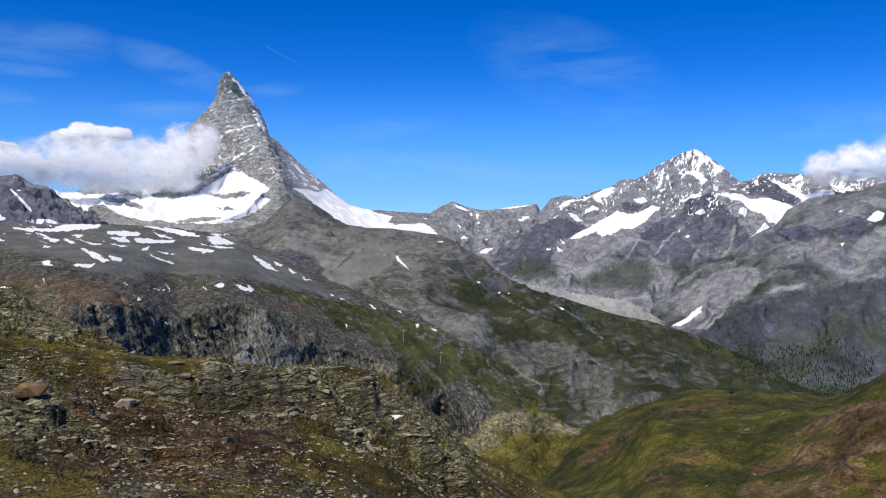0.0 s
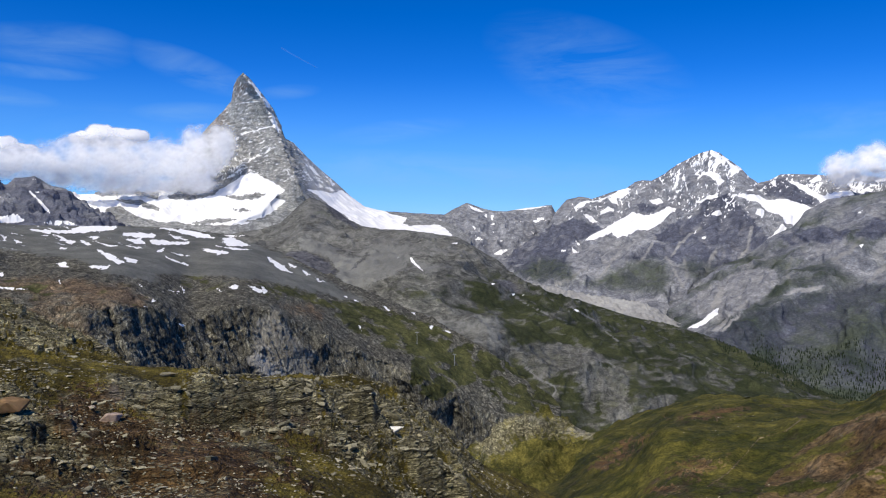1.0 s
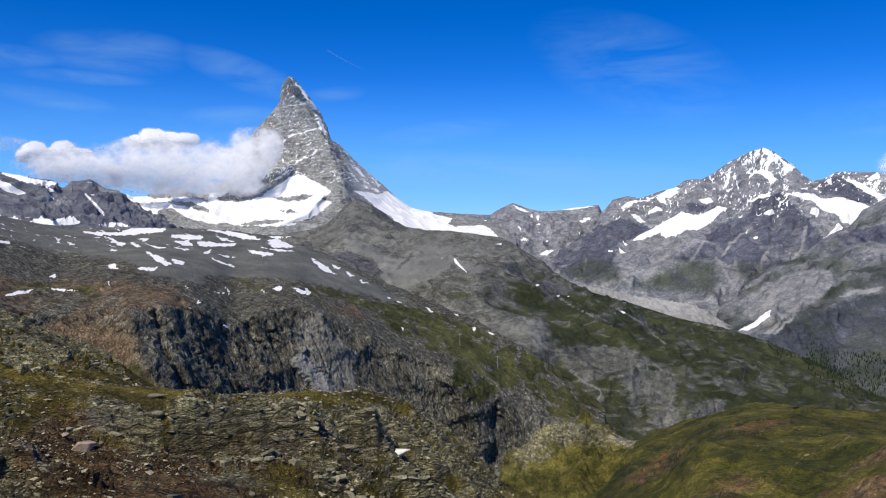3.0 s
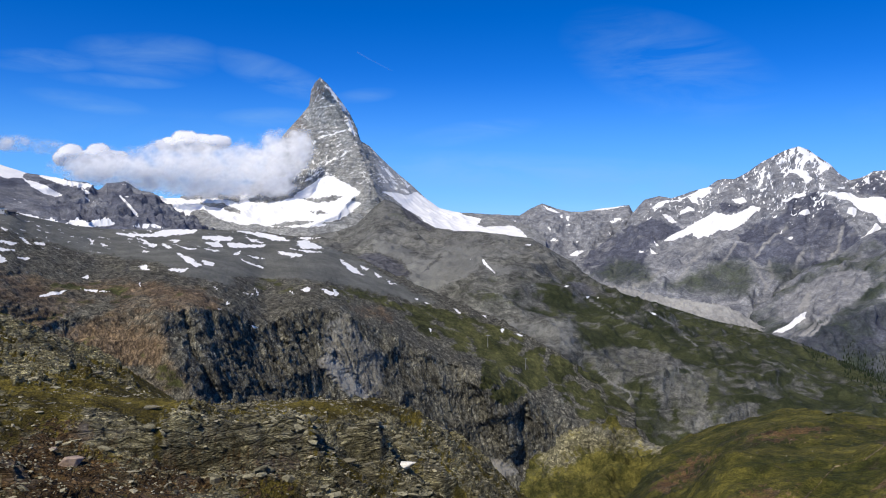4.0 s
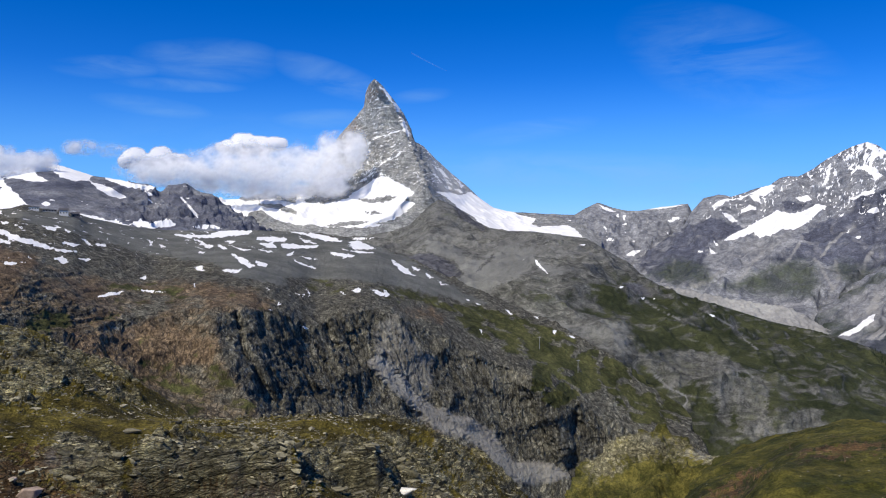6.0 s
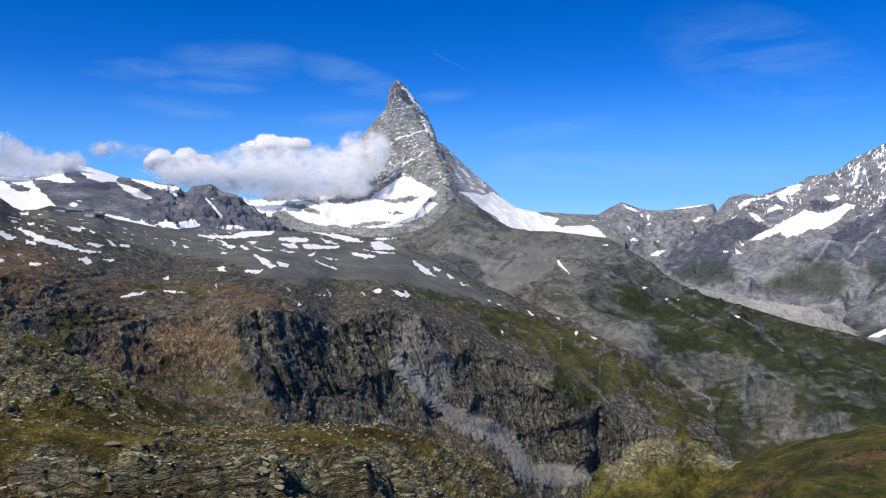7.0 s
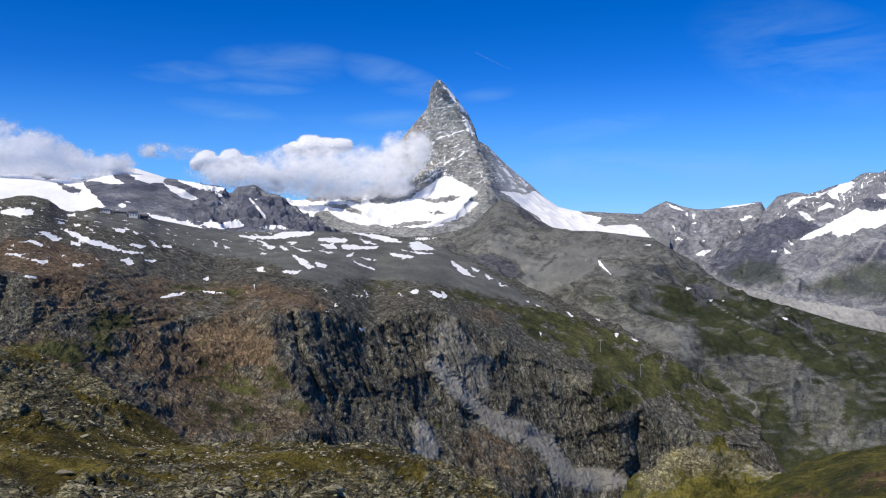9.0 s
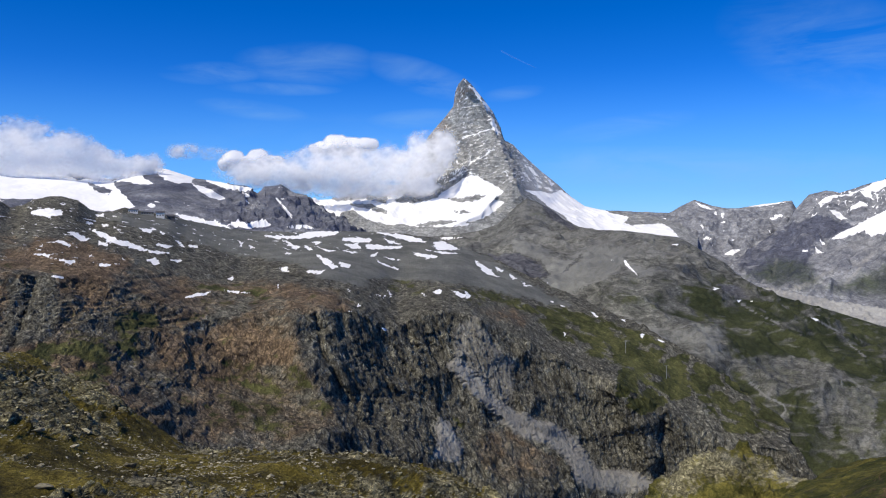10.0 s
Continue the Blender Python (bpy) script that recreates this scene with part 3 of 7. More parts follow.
# ---- the great pyramid peak ----
def make_peak():
    crest = ([(-15.92, 1.03, 4450), (-14.32, 1.56, 4450), (-11.08, 1.88, 4450), (-9.44, 1.96, 4450), (-8.53, 2.29, 4450), (-7.86, 2.62, 4450), (-6.87, 2.04, 4450), (-5.71, 2.24, 4450), (-4.65, 3.28, 4450), (-3.68, 4.93, 4450), (-2.83, 6.50, 4450), (-2.12, 7.31, 4450), (-1.49, 8.00, 4450), (-0.94, 8.69, 4450), (-0.81, 9.70, 4450), (-0.56, 10.26, 4450), (-0.14, 10.69, 4450), (0.40, 10.24, 4450), (1.23, 9.23, 4450), (1.97, 8.24, 4450), (2.42, 7.26, 4450), (2.79, 6.19, 4450), (3.41, 5.86, 4450), (4.32, 4.94, 4450), (5.55, 3.81, 4450), (6.58, 2.97, 4450), (7.60, 2.01, 4450), (8.61, 1.30, 4450), (9.62, 1.05, 4450), (11.22, 0.83, 4450)] + [(13.19, 0.61, 4450), (15.12, 0.03, 4450), (16.64, -0.97, 4450)])
    mid = [(-15.86, 0.35, 3950), (-11.03, 1.15, 3950), (-7.73, 1.31, 3950), (-5.24, 1.54, 3950), (-1.89, 1.94, 3950), (0.21, 2.85, 3950), (2.29, 3.24, 3950), (3.95, 2.81, 3950), (5.60, 1.55, 3950), (7.24, 0.50, 3950), (9.27, -0.13, 3950), (12.06, -0.35, 3950), (15.17, -0.64, 3950), (16.69, -1.36, 3950)]
    foot = [(-15.77, -0.97, 3300), (-10.95, -1.22, 3300), (-5.16, -1.69, 3300), (3.20, -2.16, 3300), (7.32, -2.16, 3300), (11.35, -2.15, 3300), (16.76, -2.52, 3300)]
    back = [(a, e - 14, 4850) for a, e, r in crest]
    L = Land(-14, 16.5, 600, [foot, mid, crest, back], [60, 170, 16], 1)
    az, el = L.azel
    top = smooth(0, 0.3, np.linspace(0, 1.08, len(az)))[:, None]
    arete = [(-0.14, 10.53), (1.10, 9.07), (1.68, 7.96), (2.25, 6.53), (2.67, 5.62), (3.28, 4.05), (4.11, 2.17), (5.55, 0.50), (7.60, -0.55)]
    d = near_line(az, el, arete)
    L.pull(420 * np.exp(-d / 1.3) * top)
    step = [(-1.49, 8.00), (-2.34, 5.75), (-3.61, 2.86), (-5.30, 1.20)]
    L.pull(80 * np.exp(-near_line(az, el, step) / 0.9) * top)
    base = [(2.28, 2.20), (1.03, 0.75), (-1.07, -0.07)]
    L.pull(120 * np.exp(-near_line(az, el, base) / 0.8))
    # slanting beds and gullies
    P = L.P
    bed = perlin(np.stack([P[..., 0] / 260, P[..., 1] / 300, (P[..., 2] + 0.32 * P[..., 0]) / 34], -1))
    bed2 = perlin(np.stack([P[..., 0] / 90, P[..., 1] / 120, (P[..., 2] + 0.32 * P[..., 0]) / 13 + 5], -1))
    h = 26 * (world_noise(L, 190, ridged, 6, (1.5, 1.5, 0.55)) - 0.8) + 9 * bed + 5 * bed2
    L.push(h * top * L.calm(0.12, 0.06) * (1 - 0.5 * smooth(6.5, 9, el)) * (1 - 0.75 * smooth(2.2, 4.5, az)))
    az, el = L.azel
    rag = world_noise(L, 70, fbm, 5, (0.7, 0.7, 1.5))
    snow = patches(az, el, [
        [(-11.6, 1.99), (-10.39, 2.08), (-9.17, 1.79), (-7.94, 2.08), (-7.28, 1.91), (-5.88, 1.62), (-5.38, 0.82), (-4.72, 0.15), (-5.89, 0.03), (-7.54, 0.58), (-8.36, 1.12), (-9.18, 1), (-9.51, 0.14), (-10.08, 0.3), (-10.88, 1.25)],
        [(-5.87, 2.28), (-4.21, 2.24), (-1.91, 2.27), (-0.95, 2.89), (-0.27, 3.43), (0.4, 3.68), (0.9, 3.51), (1.44, 3.21), (2.15, 2.92), (2.82, 2.41), (2.4, 2.08), (2.15, 1.83), (2.9, 1.66), (1.89, 0.87), (1.01, 0.25), (-0.04, -0.08), (-2.14, -0.15), (-4.23, -0.06), (-5.47, 0.32), (-5.88, 1.45)]], 0.1, 0.22)
    ribs = patches(az, el, [
        [(-1.37, 2.02), (-0.24, 1.97), (0.81, 2.26), (1.52, 2.17), (0.89, 1.8), (-0.45, 1.64), (-1.08, 1.77)],
        [(-1, 1.01), (0.18, 1.13), (0.43, 0.92), (-0.66, 0.84)], [(-0.25, 0.09), (1.3, 0.46), (2.14, 0.66), (1.64, 0.29), (0.59, 0.04)],
        [(-8.68, 1.62), (-7.12, 1.58), (-5.76, 1.08), (-5.88, 0.78), (-7.12, 1.2), (-8.35, 1.41)],
        [(-5.46, 1.78), (-3.79, 2.61), (-1.83, 2.52), (-2.12, 2.06), (-3.38, 1.65), (-4.71, 1.61)],
        [(-10.26, 2.03), (-9.33, 2.12), (-8.43, 2.2), (-7.85, 2.66), (-7.4, 2.49), (-6.62, 1.95), (-7.53, 1.99), (-8.55, 1.83), (-9.58, 1.79)],
        [(-3.81, 0.02), (-1.71, 0.39), (-0.25, 0.3), (-1.3, 0.09), (-2.97, -0.11)]], 0.08, 0.25)
    snow = np.where(ribs > 0.45, np.minimum(snow, 1 - ribs), snow)
    col = patches(az, el, [
        [(4.4, 2.52), (5.19, 2.06), (6.23, 1.14), (7.26, 0.59), (7.96, -0.12), (9.11, -0.5), (11.54, -0.67), (13.54, -0.96), (15.31, -1.08), (14.64, -0.27), (14.01, 0.02), (11.94, -0.1), (11.46, 0.07), (11.74, 0.48), (10.73, 0.73), (9.51, 1.19), (8.7, 1.45), (7.96, 1.87), (6.85, 2.5), (6.23, 2.22), (5.48, 2.43)],
        [(5.9, 3.34), (6.44, 2.96), (6.23, 2.71)]], 0.1, 0.15)
    dusty = patches(az, el, [[(3.66, 5.55), (4.99, 4.63), (6.44, 3.25), (7.88, 1.91), (6.64, 2.21), (5.61, 2.22), (4.57, 2.52), (4.07, 3.61)]], 0.3, 0.3)
    edge_snow = blobs(az, el, [(0.94, 9.31, 1.16, 0.16, -1.20), (2.10, 7.27, 0.33, 0.33, -1.90), (0.50, 4.62, 1.58, 0.05, 0.60), (-1.09, 3.34, 1.09, 0.05, 0.70), (0.80, 6.71, 1.08, 0.04, 0.30), (-0.02, 8.60, 0.83, 0.03, 0.15)], rag, 0.8, 0.35)
    slip = P[..., 2] - 0.35 * P[..., 0]
    streak = smooth(0.0, 0.42, fbm(np.stack([P[..., 0] / 40, P[..., 1] / 48, slip / 7], -1), 5, 0.7))
    streak2 = smooth(0.05, 0.4, fbm(np.stack([(P[..., 0] + 0.4 * P[..., 2]) / 8, P[..., 1] / 48, P[..., 2] / 40 + 7], -1), 4, 0.65))
    streak = np.maximum(streak, 0.8 * streak2) * (smooth(1.8, 3.5, el) * (0.60 + 0.25 * world_noise(L, 260, fbm, 3)) + 0.02)
    # red: brown summit block, and the left flank's shadow put into the same brown
    L.masks = {"snow": np.maximum(np.maximum(snow, np.maximum(col, edge_snow)), np.maximum(streak, dusty * (0.43 + 0.3 * rag))), "grass": 0 * az, "scree": dusty, "red": 0.62 * blobs(az, el, [(-0.31, 9.61, 1.04, 0.88, 0.00), (-1.91, 7.19, 0.83, 1.22, 1.00)])}
    L.build("mountain_peak", m_peak, "tall grey pyramid-shaped rock peak with snowfields at its foot", "mountain")


make_peak()


# ---- the saw-toothed far ridge ----
def make_far_ridge():
    crest = [(7.80, 0.61, 4720), (9.88, 0.96, 4720), (11.55, 0.89, 4720), (13.65, 0.78, 4720), (14.50, 0.74, 4720), (15.33, 1.21, 4720), (16.17, 1.63, 4720), (17.23, 1.26, 4720), (18.28, 1.02, 4720), (19.12, 1.02, 4720), (20.38, 1.24, 4720), (22.46, 1.50, 4720), (22.75, 0.91, 4720), (23.28, 1.46, 4720), (24.11, 1.34, 4720), (26.17, -0.11, 4720)]
    foot = [(7.81, -1.48, 4100), (13.67, -1.88, 4100), (18.74, -3.31, 4100), (21.69, -4.75, 4100), (26.24, -5.07, 4100)]
    back = [(a, e - 6, 4880) for a, e, r in crest]
    L = Land(7.5, 27, 400, [foot, crest, back], [80, 10])
    az, el = L.azel
    L.push((26 * (world_noise(L, 170, ridged, 6, (1.5, 1.5, 0.6)) - 0.8)) * smooth(0, 0.2, np.linspace(0, 1.1, len(az)))[:, None] * L.calm(0.2, 0.1))
    az, el = L.azel
    rag = world_noise(L, 60, fbm, 5, (1, 1, 1))
    snow = patches(az, el, [
        [(16.09, 1.5), (16.8, 1.3), (17.56, 0.93), (16.81, 1.05)], [(19.03, 1.14), (20.37, 1.28), (21.41, 1.45), (22.29, 1.41), (20.58, 1.11)], [(17.9, 0.72), (18.15, 0.68), (18.07, 0.21)],
        [(21.05, 0.4), (21.59, 0.28), (21.22, 0.19)], [(20.89, -0.4), (21.1, -0.52), (21.27, -0.86)], [(16.73, -0.76), (17.45, -1.14), (17.03, -1.14)], [(18.55, -1.05), (19.01, -1.17), (18.72, -1.25)],
        [(18.14, -2.19), (18.72, -1.84), (19.31, -1.88), (18.73, -2.22)], [(16.6, -0.13), (16.77, -0.09), (16.86, -0.51)], [(13.44, 0.31), (14.28, 0.36), (14.16, -0.11), (11.97, -0.08)]], 0.06, 0.12)
    high = smooth(0.3, 0.55, rag) * 0.56
    L.masks = {"snow": np.maximum(snow, high), "grass": 0 * az, "scree": 0.2 + 0 * az, "red": np.clip(0.15 + 0.6 * world_noise(L, 150, fbm, 4, (1.4, 1.4, 0.5)), 0, 1)}
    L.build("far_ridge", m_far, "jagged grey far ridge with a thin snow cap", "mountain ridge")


make_far_ridge()


# ---- the snowy massif across the valley ----
def make_massif():
    crest = ([(17.89, -3.11, 4550), (19.57, -1.83, 4550), (21.23, -0.77, 4550), (22.26, 0.08, 4550), (22.79, 1.04, 4550), (23.49, 1.87, 4550), (24.51, 2.12, 4550), (25.33, 1.96, 4550), (26.55, 2.37, 4550), (27.76, 2.70, 4550), (28.43, 3.18, 4550), (28.95, 3.26, 4550), (29.54, 3.26, 4550), (30.52, 3.78, 4550), (31.29, 4.37, 4550), (32.06, 4.76, 4550), (32.82, 5.14, 4550), (33.58, 5.36, 4550), (34.15, 5.11, 4550), (34.73, 4.63, 4550), (35.48, 4.10, 4550), (36.05, 3.43, 4550), (36.61, 2.99, 4550), (37.33, 3.17, 4550), (38.05, 3.55, 4550), (39.11, 3.56, 4550), (40.16, 3.51, 4550), (40.86, 3.42, 4550), (41.87, 3.58, 4550), (43.21, 3.36, 4550)] + [(44.52, 3.15, 4550), (45.40, 3.45, 4550), (47.62, 3.60, 4550), (51.10, 3.49, 4550)])
    mid = [(17.90, -3.53, 3900), (20.41, -2.75, 3900), (24.55, -1.37, 3900), (26.99, -0.72, 3900), (30.57, 0.13, 3900), (33.65, 1.15, 3900), (36.27, 1.34, 3900), (39.87, 0.76, 3900), (43.27, 0.39, 3900), (51.17, 0.42, 3900)]
    foot = [(17.91, -5.21, 2600), (21.70, -5.58, 2600), (28.69, -7.05, 2600), (32.65, -8.09, 2600), (40.05, -8.42, 2600), (51.39, -8.11, 2600)]
    back = [(a, e - 12, 4850) for a, e, r in crest]
    L = Land(17, 51, 620, [foot, mid, crest, back], [130, 80, 12])
    az, el = L.azel
    top = smooth(0, 0.2, np.linspace(0, 1.05, len(az)))[:, None]
    for pts, amp, wid in (
        ([(33.69, 5.28), (33.29, 4.53), (32.65, 3.75), (32.28, 2.75)], 120, 0.5),
        ([(33.69, 5.28), (34.92, 3.91), (35.87, 2.72), (36.25, 2.13)], 120, 0.5),
        ([(34.69, 2.34), (33.44, 1.98), (32.12, 0.94), (30.65, 0), (29.32, -0.9), (28.14, -2.36), (26.41, -3.21), (24.38, -4.29)], 330, 0.8),
        ([(34.69, 2.34), (36.2, 0.95), (37.4, -0.61), (37.95, -1.27)], 260, 0.7),
        ([(34.03, 1.15), (33.87, -0.45), (33.13, -2.07), (32.19, -3.7)], 120, 0.8),
        ([(30.61, -2.32), (31.02, -3.32), (30.64, -4.55), (29.86, -5.39)], 150, 0.8),
        ([(23.91, 0.21), (22.47, -0.09), (20.4, -1.32), (18.52, -2.52)], 330, 0.9),
        ([(22.89, -0.97), (23.11, -2.22), (22.92, -3.48)], 90, 0.7),
        ([(23.89, 1.87), (26.15, 1.96), (28.15, 2.78), (30.52, 3.77)], 60, 0.5),
        ([(38.41, 3.15), (39.83, 2.37), (40.47, 1.67)], 120, 0.5),
    ):
        L.pull(0.38 * amp * np.exp(-(near_line(az, el, pts) / (1.3 * wid)) ** 1.4) * top)
    L.push((26 * (world_noise(L, 330, ridged, 6, (1.9, 1.9, 0.5), 0, 0.45) - 0.8) + 2 * world_noise(L, 40, fbm, 3)) * top * L.calm(0.2, 0.06))
    az, el = L.azel
    sway = 0.7 * world_noise(L, 500, fbm, 3)
    gully = ridged(np.stack([az * 0.8 + 1.5 * sway - 0.25 * el, el * 0.3, 0 * az], -1), 6, 0.5)
    L.push(10 * (gully - 0.8) * top * L.calm(0.15, 0.06))
    rag = world_noise(L, 75, fbm, 5, (0.8, 0.8, 1.4))
    snow = patches(az, el, [
        [(23.98, 1.25), (24.51, 1.71), (25.74, 1.88), (26.47, 2.16), (27.19, 2.45), (27.55, 2.74), (28.03, 2.69), (27.88, 2.29), (27.36, 2.04), (26.63, 2.08), (26.15, 1.92), (25.33, 1.71), (24.72, 1.38)],
        [(26.58, -0.06), (27.38, 0.44), (28.18, 0.93), (28.78, 0.81), (29.18, 0.73), (30.17, 0.94), (30.55, 1.3), (31.26, 1.39), (31.15, 1.02), (30.57, 0.49), (29.98, -0.04), (29.31, -0.33), (28.52, -0.38), (27.8, -0.63), (27.2, -0.84), (26.79, -0.6), (26.18, -0.85), (25.57, -1.11), (24.79, -1.07), (25.57, -0.65), (26.17, -0.32)]], 0.08, 0.2)
    snow = np.maximum(snow, patches(az, el, [
        [(34.87, 2.29), (36.25, 2.17), (37.35, 1.89), (38.25, 1.84), (39.32, 1.56), (40.06, 1.29), (39.79, 0.91), (39.35, 0.33), (38.89, 0.02), (38.39, 0.25), (38.02, 0.72), (37.3, 1.03), (36.63, 1.62), (35.81, 1.89)],
        [(38.33, 3.19), (39.3, 2.91), (40.18, 2.4), (40.71, 2.17), (42.23, 2.45), (42.47, 2.18), (41.23, 1.74), (40.61, 1.56), (40.43, 1.9), (39.84, 2.25), (39.13, 2.64)],
        [(32.96, 3.78), (33.6, 3.85), (34.18, 3.61), (34.49, 3.09), (34.15, 3.01), (33.65, 3.46), (33.11, 3.58)], [(33.5, 5.36), (33.88, 5.27), (34.27, 4.79), (33.97, 4.68), (33.47, 5.04)]], 0.08, 0.16))
    snow = np.maximum(snow, patches(az, el, [
        [(32.53, 1.71), (33.44, 2.14), (34.08, 2.38), (33.94, 2.06), (32.88, 1.71)], [(36.56, 1.18), (37.11, 1.14), (36.94, 0.52), (36.5, 0.79)], [(37.86, -0.26), (38.18, 0.13), (38.58, -0.1), (38.01, -0.65), (37.76, -0.84), (37.33, -0.97)],
        [(39.82, 3.09), (40.44, 3.53), (40.55, 3.12), (40, 2.94)], [(42.7, 2.4), (43.39, 2.58), (43.53, 2.36), (42.9, 2.25)], [(43.64, 3.06), (44.35, 3.22), (44.32, 3.04), (43.81, 2.9)],
        [(33.58, 0.83), (34.22, 1.11), (34.45, 0.91), (33.89, 0.63)], [(29.36, 1.79), (30.07, 2), (30.39, 1.67), (29.96, 1.47), (29.6, 1.63)], [(24.69, 0.84), (25.43, 0.55), (25.8, 0.22), (25.52, 0.14), (24.94, 0.46)]], 0.06, 0.12))
    snow = np.maximum(snow, patches(az, el, [
        [(25.95, 1.13), (26.56, 1.34), (27.01, 1.09), (26.48, 0.93), (26.04, 0.88)], [(26.47, 1.96), (27.08, 2.08), (27.24, 1.51), (26.8, 1.59)], [(23.03, -1.8), (23.73, -1.92), (23.32, -2.01)], [(23.89, -1.58), (24.51, -1.87), (24.02, -1.96)],
        [(24.05, -0.92), (24.59, -1.33), (24.39, -1.41)], [(32.37, -0.51), (32.64, -0.18), (32.57, -0.55)], [(32.88, -0.7), (33.41, -0.62), (33.19, -0.86)], [(32.01, 0.66), (32.35, 0.86), (32.2, 0.58)],
        [(34.46, 4.71), (35.33, 4.1), (35.03, 3.87)], [(35.88, 2.44), (36.35, 2.6), (36.32, 2.4)], [(37.4, 3.05), (37.76, 3.16), (37.88, 2.58)]], 0.05, 0.1))
    dust = fbm(np.stack([az * 2.6 + sway - 0.5 * el, el * 1.3, 0 * az + 3], -1), 6, 0.65) + 0.35 * (0.8 - gully)
    flecks = fbm(np.stack([az * 7 + 2 * sway - 2.2 * el, el * 4.5, 0 * az + 8], -1), 4, 0.6) + 0.25 * (0.8 - gully) + 0.25 * rag
    flecks = smooth(0.16, 0.42, flecks + 0.05 * (el - 2)) * smooth(-1.6, 0.8, el) * 0.66
    high = smooth(0.10, 0.42, dust + 0.11 * (el - 2.5)) * smooth(1.2, 3.0, el) * 0.62
    ice = patches(az, el, [[(24.55, -1.45), (26.18, -0.85), (26.99, -0.52), (28.6, -0.3), (29.91, -0.16), (29.21, -1.11), (28.5, -1.82), (27.62, -2.16), (26.2, -2.26), (24.76, -2.12)]], 0.4, 0.4)
    green = patches(az, el, [
        [(26.13, -3.51), (27.62, -2.65), (29.42, -2.05), (30.61, -2.32), (31.26, -3.72), (30.65, -5.16), (27.04, -4.73), (23.97, -4.38)],
        [(31.21, -2.91), (32.17, -2.29), (36.34, -2.79), (35.99, -3.99), (32.59, -4.09)], [(19.58, -3.52), (21.66, -2.24), (23.95, -2.63), (24.58, -4.28), (21.68, -4.54)]], 0.5, 0.5)
    # spurs and faces that take the darker blue tone
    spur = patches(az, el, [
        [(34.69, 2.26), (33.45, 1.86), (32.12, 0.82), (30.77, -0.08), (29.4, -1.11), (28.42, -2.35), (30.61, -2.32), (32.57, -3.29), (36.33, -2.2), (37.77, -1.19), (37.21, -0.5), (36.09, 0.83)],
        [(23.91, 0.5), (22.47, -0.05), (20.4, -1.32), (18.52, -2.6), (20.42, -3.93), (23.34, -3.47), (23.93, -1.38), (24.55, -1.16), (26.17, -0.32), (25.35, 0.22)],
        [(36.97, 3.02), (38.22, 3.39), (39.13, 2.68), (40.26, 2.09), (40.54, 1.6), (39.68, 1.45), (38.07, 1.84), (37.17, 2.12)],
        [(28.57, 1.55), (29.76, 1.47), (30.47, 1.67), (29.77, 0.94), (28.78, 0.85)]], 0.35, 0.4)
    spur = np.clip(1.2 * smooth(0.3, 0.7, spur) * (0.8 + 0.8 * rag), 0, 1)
    runs = np.full(az.shape, 1e9)
    for pts in ([(30.61, -2.19), (31.21, -3.11), (31.74, -4.19)], [(34.08, -1.45), (33.64, -2.46), (33.42, -3.34)], [(29.88, -0.90), (29.03, -2.34), (28.44, -2.97)], [(24.98, -3.03), (23.96, -3.87), (22.52, -4.52)],
                [(31.87, -2.49), (32.12, -3.70), (31.74, -4.32)], [(36.29, -0.03), (35.95, -1.62), (35.23, -2.82)], [(21.66, -2.44), (21.47, -3.49), (20.64, -4.13)], [(27.41, -1.75), (26.62, -3.00), (25.81, -3.84)], [(32.91, -0.06), (31.77, -1.08), (31.00, -2.10)]):
        runs = np.minimum(runs, near_line(az, el, pts))
    runs = smooth(0.3, 0.05, runs + 0.25 * np.abs(rag))
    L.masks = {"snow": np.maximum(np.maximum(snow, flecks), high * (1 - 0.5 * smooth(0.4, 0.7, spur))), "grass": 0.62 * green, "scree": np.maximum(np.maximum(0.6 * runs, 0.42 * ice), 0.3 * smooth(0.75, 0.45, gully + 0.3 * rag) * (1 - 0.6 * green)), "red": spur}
    L.build("snow_massif", m_far, "broad massif in hazy blue-grey with snowfields and a hanging glacier", "mountain")


make_massif()


